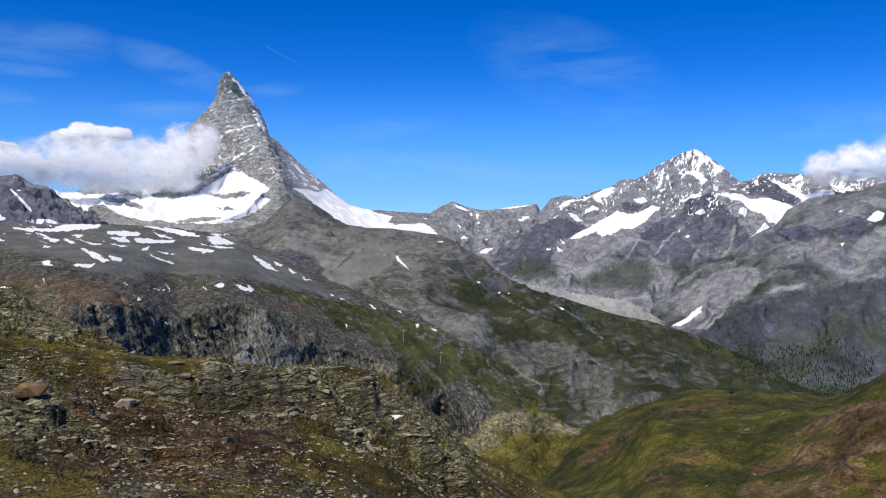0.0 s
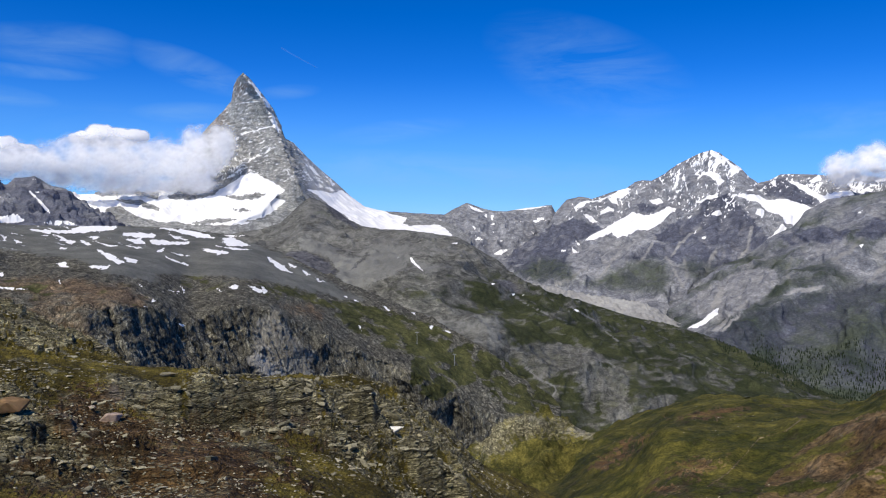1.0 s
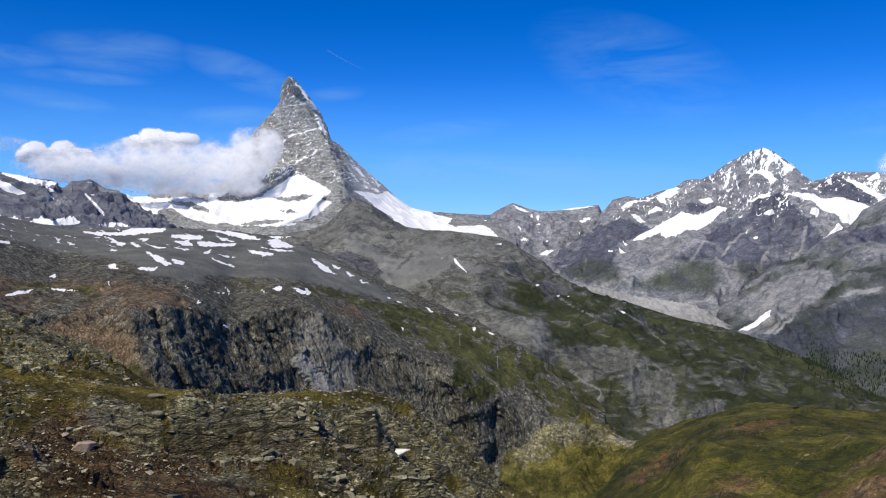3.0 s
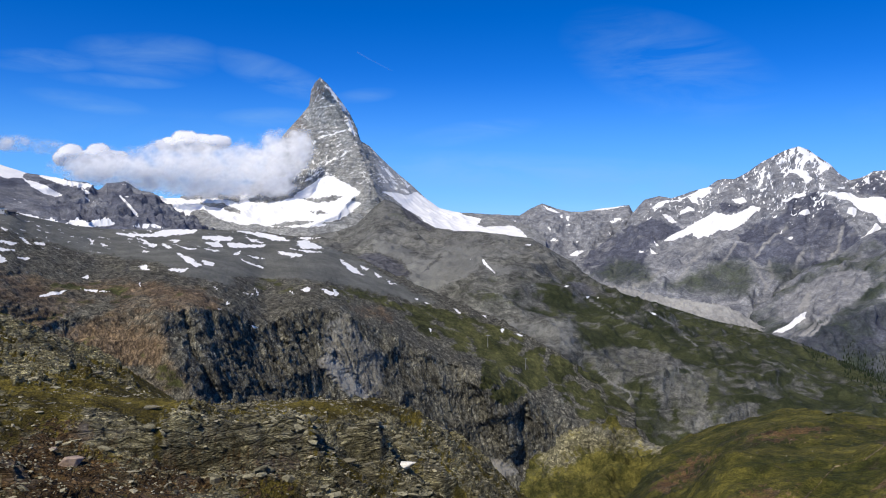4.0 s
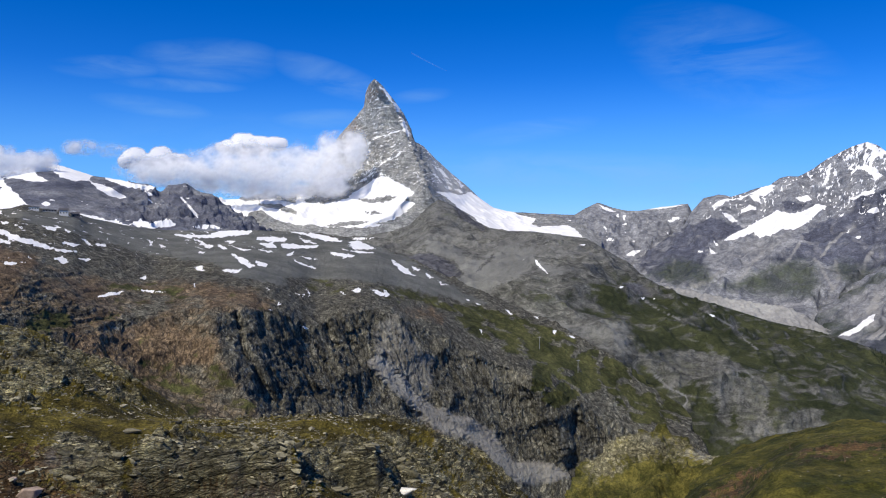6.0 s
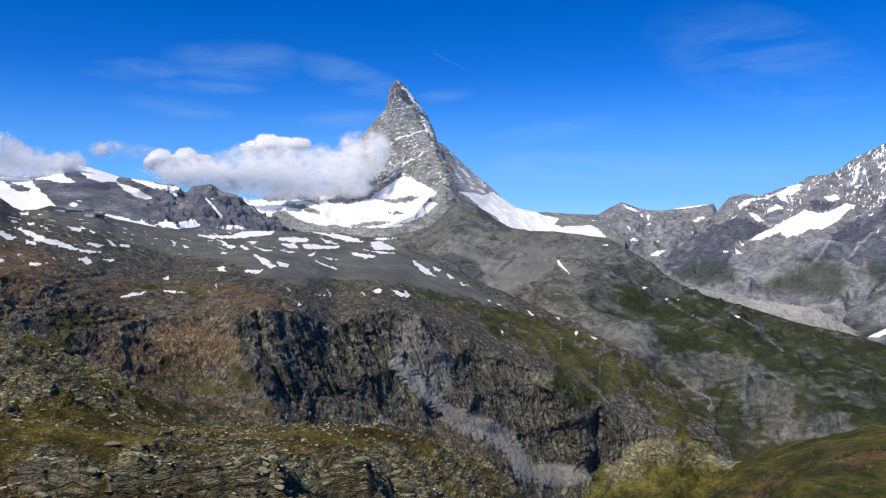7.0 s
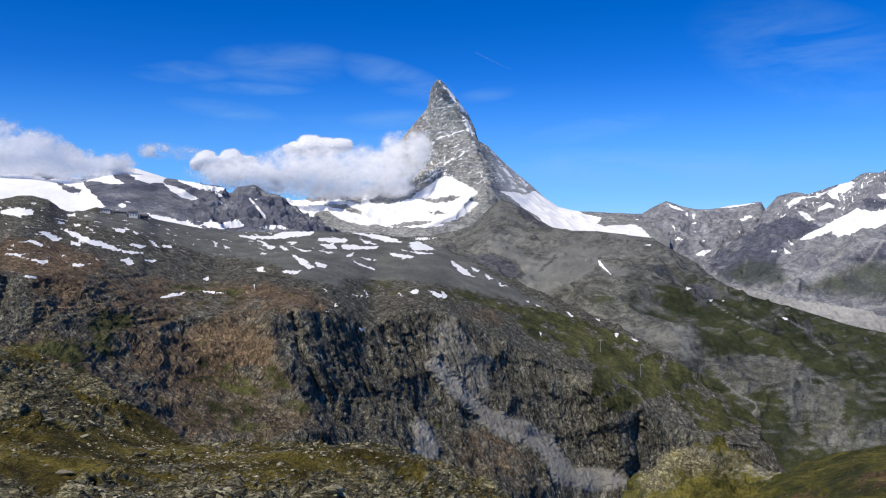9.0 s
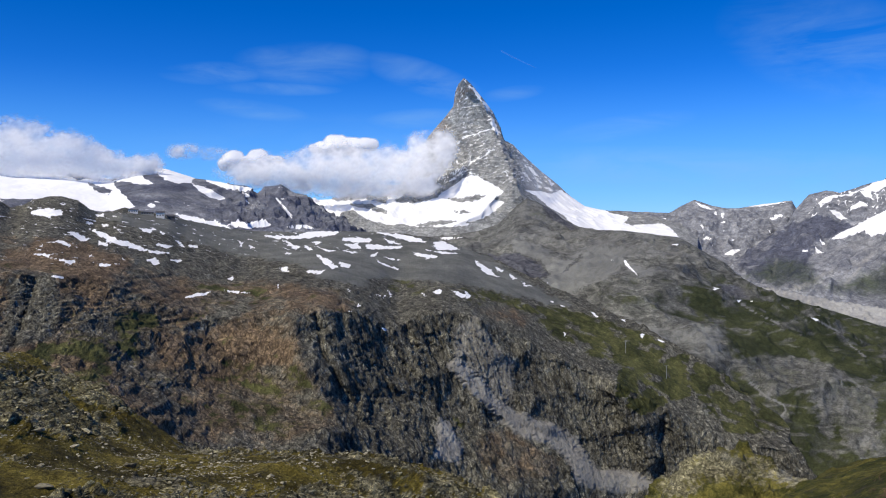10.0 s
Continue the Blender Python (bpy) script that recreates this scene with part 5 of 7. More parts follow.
    strata2 = ridged(np.stack([(az * 0.76 - el * 0.66) * 5.0, (az * 0.66 + el * 0.76) * 1.1, 0 * az + 5], -1), 5, 0.6)
    h = 0.45 * (strata - 0.9) * face * (1 - 0.6 * smooth(0.3, 0.7, gentle)) * slant * (0.6 + 1.2 * np.abs(world_noise(L, 50, fbm, 3))) + 2.4 * (flute - 0.9) * (0.15 + wall) * (1 - 0.7 * slant) + 0.18 * (strata2 - 0.9) * face * slant + 1.2 * (crack - 0.9) * (0.2 + wall) * (1 - 0.7 * slant) + 5 * (world_noise(L, 80, ridged, 4) - 0.8) * (0.25 + 0.75 * wall) * (1 - 0.5 * slant) + (0.8 - 0.4 * slant) * world_noise(L, 9, ridged, 3) * (0.6 + 0.5 * wall)
    gravel = patches(az, el, [
        [(-25.12, 1.19), (-19.77, 0.91), (-14.67, 0.07), (-8.33, -0.06), (-0.07, -1.01), (2.89, -2.46), (5.94, -4.17), (8.56, -5.65), (5.94, -5.25), (1.84, -4.22), (-1.46, -3.99), (-6.14, -4.04), (-8.5, -3.58), (-11.05, -2.52), (-14.32, -1.9), (-17, -1.27), (-19.54, -0.44), (-22.38, 0.35)]], 0.35, 0.5)
    knobs = 1.8 * (world_noise(L, 48, ridged, 5, (1, 1, 1), 4.0) - 0.8) + 0.7 * (world_noise(L, 15, ridged, 4, (1, 1, 1), 9.0) - 0.7)
    ledges = ridged(np.stack([az * 0.55 + world_noise(L, 70, fbm, 3), (el - 0.05 * az) * 2.6, 0 * az], -1), 5, 0.6) - 0.8
    h = h + 1.3 * ledges * smooth(-7.0, -5.5, el) * smooth(-1.6, -3.0, el) * smooth(-2, -8, az)
    h = h + knobs * (1 - face) * smooth(200, 230, v) * L.calm(0.15, 0.06)
    h = h + slant * face * (5.5 * world_noise(L, 70, fbm, 3, (1, 1, 1.5), 3.0) + 2.0 * (world_noise(L, 30, ridged, 4, (0.8, 0.8, 1.8), 6.0) - 0.8))
    L.push(h * (1 - 0.7 * gravel))
    P = L.P
    bend = 0.35 * world_noise(L, 22, fbm, 3)
    f1 = facets(lean / 22 + 0.3 * P[..., 1] / 22 + bend, (P[..., 2] + 0.5 * P[..., 0]) / 30 + bend)
    f2 = facets(lean / 7.5 + 0.3 * P[..., 1] / 7.5 + 2 * bend, (P[..., 2] + 0.5 * P[..., 0]) / 11 + bend)
    f3 = facets(lean / 3.2 + 3 * bend, (P[..., 2] + 0.5 * P[..., 0]) / 4.5 + 2 * bend)
    L.push((2.2 * f1 * (1 - 0.4 * slant) + 1.9 * f2 * (1 - 0.6 * slant) + 0.8 * f3 * (1 - 0.5 * slant)) * (1 - 0.45 * smooth(-1, 3, az)) * (0.12 + 0.88 * wall))
    az, el = L.azel
    rag = world_noise(L, 26, fbm, 5, (1, 1, 1.4))
    big = world_noise(L, 110, fbm, 4)
    wall = np.maximum(smooth(0.2, 0.42, L.steep() + 0.15 * rag), face * smooth(-0.5, 0.1, rag))
    # snow patches lie in rows along the plateau
    flat = np.stack([az * 1.6, (el + 0.2 * az) * 8.0, 0 * az], -1)
    fleck = smooth(0.25, 0.42, fbm(flat, 4, 0.6) + 0.08 * big) * smooth(-2.6, -1.0, el - 0.03 * az) * smooth(4, 0, az)
    snow = patches(az, el, [
        [(-28.34, 1.4), (-27.49, 1.56), (-26.44, 1.36), (-26.44, 1.14), (-27.22, 1), (-27.91, 1.1), (-28.26, 1.16)], [(-25.18, 0.78), (-24.63, 0.59), (-24.53, 0.44), (-24.96, 0.53)], [(-24.66, 1.08), (-24.2, 1.19), (-24.21, 1.01), (-24.6, 0.95)], [(-24.06, 0.48), (-23.64, 0.44), (-23.65, 0.31), (-23.99, 0.31)],
        [(-23.31, 0.26), (-22.88, 0.11), (-22.88, 0.02)], [(-21.65, 0.24), (-20.74, 0.04), (-21.09, -0.11), (-21.43, -0.02)], [(-20.48, -0), (-20.06, -0.16), (-20.19, -0.34)], [(-24.84, 0.25), (-23.85, -0.04), (-22.8, -0.5), (-21.87, -0.82), (-20.82, -1.25), (-21.26, -1.29), (-22.17, -1.06), (-23.05, -0.74), (-24.17, -0.22)],
        [(-20.85, -1.25), (-19.19, -1.58), (-20.1, -1.56), (-20.83, -1.42)]], 0.06, 0.2)
    for group in (
        [[(-25.92, 0.04), (-25.43, 0.03), (-24.85, -0.3), (-24.49, -0.67), (-24.99, -0.55), (-25.47, -0.24)], [(-26.53, -0.56), (-26.23, -0.4), (-25.39, -0.79), (-25.52, -0.92), (-25.97, -0.68)], [(-24.06, -0.57), (-23.32, -0.74), (-23.3, -0.95), (-23.96, -0.83)], [(-20.56, -0.75), (-19.54, -1.03), (-19.73, -1.22), (-20.36, -1.05)],
         [(-19.49, -0.56), (-18.93, -0.94), (-18.77, -1.18), (-19.23, -0.9)], [(-18.59, -0.95), (-17.87, -1.05), (-18.04, -1.28), (-18.47, -1.19)], [(-18.02, -0.63), (-17.75, -0.91), (-17.66, -1.09)], [(-15.49, -0.77), (-15.02, -0.93), (-15.09, -1.2)], [(-14.82, -0.97), (-14.18, -1.29), (-14.49, -1.36)]],
        [[(-27.5, -1.29), (-26.98, -1.26), (-26.16, -1.35), (-26.91, -1.46)], [(-26.47, -1.5), (-25.66, -1.65), (-24.78, -1.86), (-25.17, -1.99), (-25.97, -1.71)], [(-23.99, -1.98), (-22.38, -2.09), (-23.24, -2.25), (-23.75, -2.16)], [(-20.89, -1.89), (-20.48, -1.73), (-19.95, -2.2), (-20.27, -2.29)], [(-19.53, -1.95), (-18.61, -2), (-18.99, -2.16)],
         [(-18.11, -4.49), (-17.44, -4.28), (-16.33, -4.22), (-17.07, -4.41), (-17.86, -4.58)], [(-15.92, -4.12), (-15.17, -4.15), (-13.73, -4.38), (-14.97, -4.35)], [(-26.21, -2.71), (-25.61, -2.67), (-25.17, -2.94), (-25.58, -2.88)], [(-12.05, -3.84), (-11.77, -3.74), (-11.91, -4.08)], [(-15.72, -3.31), (-14.97, -3.25), (-15.34, -3.48)]],
        [[(-13.91, -0.45), (-12.65, -0.5), (-11.49, -0.47), (-10.74, -0.2), (-8.44, -0.18), (-8.66, -0.45), (-9.86, -0.56), (-10.64, -0.71), (-11.84, -0.74), (-12.82, -0.73)], [(-12.45, -0.8), (-10.9, -1.33), (-11.28, -1.48), (-11.95, -1.17)], [(-10.93, -1.17), (-9.93, -1.49), (-10.25, -1.61)], [(-10.42, -0.95), (-9.57, -0.92), (-9.95, -1.11)],
         [(-9.99, -1.26), (-8.38, -1.55), (-8.84, -1.66)], [(-8.21, -0.65), (-5.97, -0.75), (-6.1, -1.03), (-7.39, -0.98), (-7.98, -0.85)], [(-7.93, -1.12), (-6.98, -1.06), (-6.67, -1.42), (-7.29, -1.45)], [(-8.3, -1.44), (-6.79, -1.7), (-7.25, -1.77)]],
        [[(-6.57, -1.15), (-5.56, -1.2), (-4.95, -1.29), (-3.71, -1.35), (-3.91, -1.54), (-5.72, -1.52), (-6.3, -1.46)], [(-5.25, -0.76), (-4.18, -1.02), (-3.8, -1.18), (-4.76, -1.09)], [(-5.97, -0.2), (-4.64, -0.41), (-2.97, -0.62), (-1.81, -1.15), (-2.94, -1.03), (-4.41, -0.69), (-5.66, -0.4)], [(-5.34, -1.68), (-5.64, -2.04), (-6.05, -1.98)],
         [(-5.07, -2.01), (-3.61, -2.32), (-4.43, -2.3)], [(-5.48, -2.23), (-3.53, -3.04), (-4.18, -2.91), (-5, -2.57)], [(-2.95, -1.79), (-1.63, -1.93), (-0.84, -2.1), (-1.81, -2.21), (-2.65, -2)], [(-1.53, -1.08), (-0.89, -0.96), (-0.05, -1.38), (0.43, -1.62), (-1.05, -1.61), (-1.35, -1.36)]],
        [[(-2.15, -1.52), (-0.84, -1.69), (0.5, -1.87), (-0.61, -1.9)], [(-12.09, -1.59), (-11.56, -1.75), (-11.79, -1.9)], [(-9.85, -1.72), (-8.99, -2.14), (-8.03, -2.65), (-8.4, -2.79), (-9.11, -2.4)], [(-8.06, -2.34), (-7.07, -2.6), (-7.22, -2.82), (-7.8, -2.7)], [(-12.25, -2.7), (-11.65, -2.6), (-11.49, -2.99), (-11.92, -2.92)],
         [(-10.24, -2.92), (-8.94, -2.9), (-9.09, -3.14), (-9.96, -3.08)], [(1.59, -2.41), (2.74, -3.02), (3.39, -3.59), (2.57, -3.38), (1.83, -2.81)], [(2.97, -2.78), (3.73, -3.11), (3.57, -3.27), (3.11, -3.02)], [(4.06, -3.27), (4.65, -3.68), (4.38, -3.76)], [(4.95, -3.92), (5.85, -4.36), (5.26, -4.25)]],
        [[(7.7, -5.42), (8.28, -5.74), (7.95, -5.7)], [(-5.14, -4.62), (-4.35, -4.83), (-4.55, -4.93)], [(-4.37, -4.31), (-4.04, -4.68), (-4.11, -4.95)], [(-1.03, -4.52), (-0.51, -4.36), (-0.36, -4.64), (-0.85, -4.72)], [(-1.93, -4.67), (-1.25, -4.8), (-1.59, -4.84)],
         [(0.21, -4.48), (0.87, -4.61), (1.78, -4.98), (1.32, -5.05), (0.68, -4.89)], [(1.01, -4.22), (1.48, -4.7), (1.78, -5.02), (1.4, -4.82)], [(-7.29, -4.04), (-6.79, -4.37), (-6.93, -4.44)], [(-6.27, -5.14), (-5.98, -5.35), (-6.16, -5.49)], [(-4.61, -6.92), (-4.04, -7.14), (-4.2, -7.3)]],
        [[(9.93, -6.04), (10.63, -6.35), (10.4, -6.43)], [(12.1, -6.49), (12.49, -6.48), (12.38, -6.64)], [(8.24, -7.4), (8.53, -7.52), (8.39, -7.83)], [(7.13, -5.26), (7.45, -5.34), (7.3, -5.46)], [(13.52, -7.4), (13.91, -7.55), (13.68, -7.64)], [(14.69, -7.77), (15.23, -7.95), (14.93, -8.03)],
         [(13.44, -7.56), (13.6, -7.48), (13.69, -7.75)], [(-6.86, -5.66), (-6.56, -5.83), (-6.73, -5.9)]]):
        snow = np.maximum(snow, patches(az, el, group, 0.06, 0.2))
    frayed = fbm(np.stack([(az + 0.5 * el) * 2.2, (el + 0.28 * az) * 9.0, 0 * az + 4], -1), 4, 0.6)
    snow = np.clip(snow + 0.75 * frayed * smooth(0.0, 0.3, snow), 0, 1)
    snow = np.maximum(snow, 0.58 * fleck)
    # the ground by its kinds
    slab = patches(az, el, [[(-29.74, -0.05), (-25.92, -0.45), (-23.61, -1.05), (-21.14, -1.92), (-16.99, -3.07), (-12.03, -3.42), (-7.63, -4.23), (-5.87, -5.58), (-7.41, -6.04), (-9.67, -6.35), (-9.49, -8.43), (-7.92, -10.96), (-6.02, -13.77), (-12.05, -15.17), (-18.64, -14.24), (-23.74, -10.44), (-28.73, -9.56)]], 0.6, 0.5)
    crag = patches(az, el, [
        [(-9.2, -8.12), (-9.74, -6.1), (-6.28, -6), (-5.8, -7.88), (-2.07, -8.02), (-1.57, -7.46), (-0.25, -6.17), (1.7, -6.18), (0.7, -6.95), (0.49, -9.59), (-0.17, -11.66), (-0.11, -13.86), (-1.82, -15.04), (-5.7, -14.09), (-7.36, -11.39), (-8.52, -9.35)],
        [(-17.72, -6.29), (-15.7, -5.65), (-13.92, -4.75), (-13.61, -5.45), (-15.42, -6.22), (-17.17, -6.98)], [(-28.39, -2.95), (-25.89, -2.68), (-25.52, -5.25), (-25.81, -6.67), (-28.29, -7.19)],
        [(13.65, -13.33), (15.17, -12.51), (17.19, -11.58), (18.8, -12.91), (19.69, -14.1), (18.05, -15.44), (15.01, -15.47), (14.04, -14.39)]], 0.25, 0.4)
    meadow = patches(az, el, [
        [(-6.21, -3.49), (-2.29, -3.74), (1.84, -4.26), (6.03, -5.49), (9.98, -6.2), (13.98, -7.4), (17.85, -9.28), (20.65, -10.19), (22.94, -11.66), (23.23, -13.38), (21.3, -13.72), (19.31, -13.87), (18.54, -12.82), (17.01, -11.59), (14.97, -12.52), (13.65, -13.06), (12.08, -11.77), (12.25, -9.65), (10.18, -9.02), (7.74, -7.95), (6.23, -6.45), (4.36, -5.56), (1.13, -5.33), (-2.15, -5.51), (-4.59, -4.66)],
        [(-0.41, -12.83), (0.67, -12.85), (1.64, -13.76), (1.57, -14.65), (0.49, -13.75)]], 0.3, 0.4)
    olive = patches(az, el, [
        [(-25.22, -5.27), (-22.01, -5.29), (-19.28, -5.63), (-19.25, -7.15), (-21.12, -10.33), (-25.06, -9.6), (-26.92, -7.98)], [(-15.32, -8.93), (-10.4, -9.18), (-8.05, -11.64), (-6.86, -13.64), (-12.44, -14.77), (-15.87, -12.66)], [(-24.13, -8.79), (-17.78, -9.32), (-17.4, -10.67), (-23.13, -10.15)], [(-17.98, -3.49), (-11.91, -4.04), (-12.82, -5.54), (-17.26, -5.17)]], 0.6, 0.6)
    ruddy = patches(az, el, [
        [(-19.31, -7.22), (-17.99, -7.29), (-17.72, -8.76), (-19.02, -8.86)], [(-15.4, -7), (-13.53, -6.69), (-10.81, -8.06), (-10.8, -9.16), (-13.47, -9.04), (-15.16, -8.48)], [(1.98, -5.62), (4.68, -5.49), (6.11, -6.37), (5.5, -7.24), (2.94, -6.59)],
        [(2.34, -14.34), (4.92, -13.85), (6.25, -15.15), (8.6, -15.97), (8.29, -17.5), (4.24, -17.97), (2.16, -16.08)], [(-27.78, -0.23), (-24.99, -0.73), (-21.81, -1.9), (-21.89, -2.52), (-25.4, -2.37), (-27.32, -1.95)], [(-25.4, -2.37), (-23.24, -2.29), (-22.41, -3.97), (-23.68, -4.83)]], 0.4, 0.4)
    pale = patches(az, el, [[(0.7, -6.95), (2.21, -6.06), (3.51, -7.96), (5.04, -9.57), (5.08, -12.67), (3.41, -12.06), (1.66, -10.71), (0.54, -9.91)]], 0.3, 0.3)
    east = smooth(1.0, 5.0, az) * (1 - meadow)
    outcrop = ridged(np.stack([P[..., 0] / 60, P[..., 1] / 60, P[..., 2] / 40], -1), 5, 0.6) - 0.75
    turf = 0.85 * meadow * (1 - 0.55 * smooth(5, -1, az)) - 0.5 * meadow * smooth(0.2, 0.7, outcrop) + 0.34 * olive + slab * (0.12 + 0.4 * rag) + 0.2 * gravel + 0.35 * rag * (1 - crag) + 0.15 * big
    turf = turf * (1 - 0.9 * crag) * (1 - fall)
    rust = slab * (0.62 + 0.5 * big + 0.4 * rag) + 0.5 * ruddy + 0.25 * east * smooth(0.0, 0.5, rag)
    rust = rust * (1 - 0.85 * crag) * (1 - 0.8 * gravel)
    band = smooth(0.0, 0.5, ridged(np.stack([az * 0.5, (el - 0.06 * az) * 3.0, 0 * az], -1), 4, 0.6) - 0.95) * smooth(-2, -12, az) * (1 - face)
    ash = 1.1 * gravel + 0.3 * east * face - 0.4 * band * (1 - gravel) + 0.2 * big
    L.masks = {"snow": snow, "grass": np.clip(turf, 0, 1), "ash": np.clip(ash * (1 - meadow), 0, 1), "scree": np.clip(np.maximum(1.3 * fall, 0.5 * pale), 0, 1), "red": np.clip(rust, 0, 1)}
    L.build("cliff", m_cliff, "dark rock cliff under a plateau flecked with old snow", "cliff")
    return L


cliff = make_cliff()


# ---- the small rocky knoll and the turf hill ----
def make_knoll():
    crest = [(15.90, -18.65, 440), (16.94, -16.69, 440), (18.00, -15.41, 440), (19.68, -14.33, 440), (21.15, -13.69, 440), (22.20, -13.46, 440), (23.25, -13.82, 440), (24.09, -14.31, 440), (25.13, -14.54, 440), (25.96, -15.21, 440), (27.21, -16.31, 440), (29.66, -18.04, 440)]
    foot = [(15.91, -20.57, 330), (20.58, -19.71, 330), (24.78, -19.52, 330), (29.69, -19.91, 330)]
    back = [(a, e - 9, 520) for a, e, r in crest]
    L = Land(15.5, 29.5, 330, [foot, crest, back], [110, 20], 4)
    az, el = L.azel
    L.push(5.5 * (world_noise(L, 26, ridged, 6) - 0.8) + 1.0 * world_noise(L, 6, ridged, 3))
    az, el = L.azel
    rag = world_noise(L, 14, fbm, 5)
    green = 0.85 + 0.5 * rag - 0.75 * blobs(az, el, [(20.53, -14.43, 2.52, 0.80, 0.00), (24.71, -14.68, 1.24, 0.56, 0.00), (18.42, -15.48, 1.27, 1.20, 0.00)], rag)
    L.masks = {"snow": 0 * az, "grass": green, "scree": 0.5 * blobs(az, el, [(24.71, -14.68, 1.07, 0.48, 0.00), (21.78, -13.99, 1.26, 0.32, 0.00)], rag), "red": 0 * az}
    L.build("rocky_knoll", m_knoll, "small knoll of pale rock and mossy turf", "hill")


make_knoll()


def make_turf_hill():
    crest = [(19.74, -20.49, 300), (23.09, -18.46, 300), (24.74, -16.44, 330), (25.96, -15.01, 380), (27.98, -13.80, 420), (30.77, -12.68, 440), (32.72, -12.04, 445), (34.25, -11.62, 440), (36.50, -11.37, 380), (38.33, -11.36, 370), (40.11, -11.46, 370), (42.19, -11.51, 360), (43.52, -11.08, 330), (44.49, -10.32, 310), (45.69, -9.48, 290), (47.89, -7.94, 280), (52.42, -5.31, 280)]
    mid = [(19.75, -21.62, 200), (24.78, -19.52, 200), (28.04, -17.41, 220), (31.38, -13.89, 227), (34.66, -13.44, 230), (37.27, -13.01, 235), (40.14, -12.91, 220), (42.89, -12.42, 200), (45.74, -11.26, 190), (49.70, -8.98, 190), (52.49, -7.99, 190)]
    foot = [(19.77, -23.46, 150), (24.81, -22.12, 150), (28.90, -21.08, 150), (36.67, -19.88, 150), (45.89, -17.76, 150), (52.71, -16.43, 150)]
    back = [(a, e - 9, r + 120) for a, e, r in crest]
    L = Land(20, 56, 620, [foot, mid, crest, back], [110, 110, 20], 8)
    az, el = L.azel
    L.push(1.5 * (world_noise(L, 34, ridged, 5) - 0.8) + 0.9 * world_noise(L, 7, fbm, 4))
    az, el = L.azel
    rag = world_noise(L, 12, fbm, 5)
    big = world_noise(L, 45, fbm, 4)
    brown = blobs(az, el, [(33.89, -12.81, 2.26, 0.39, 0.20), (28.41, -15.26, 1.61, 0.31, 0.50), (32.80, -16.45, 2.30, 0.68, 0.30), (31.25, -17.91, 1.95, 0.45, 0.20), (27.21, -16.31, 1.22, 0.39, 0.50)], rag, 0.6)
    flank = [(34.03, -20.57), (35.89, -18.54), (38.41, -15.32), (40.16, -13.65), (41.86, -12.17), (43.53, -11.37), (45.72, -10.48), (49.69, -8.63)]
    brown = np.maximum(brown, smooth(0.6, -0.8, el - np.interp(az, *zip(*sorted(flank))) + 0.8 * rag) * (0.62 + 0.35 * big + 0.25 * rag))
    path = [(39.99, -12.26), (39.61, -12.67), (38.87, -13.34), (38.19, -13.63), (37.29, -13.95), (36.75, -14.57), (36.35, -15.17), (35.76, -15.83), (35.29, -16.40), (34.01, -17.39)]
    track = np.clip(1 - near_line(az, el, path) * 18.0 - 0.5 * np.abs(rag), 0, 1)
    L.masks = {"snow": 0 * az, "grass": np.where(brown > 0.5, 0.42, 0.78) + 0.4 * rag + 0.2 * big - 0.7 * (track > 0.4), "scree": 0.4 * track, "red": brown}
    L.build("turf_hill", m_turf, "smooth green and rust-brown alpine turf hill", "hill")
    return L


turf_hill = make_turf_hill()


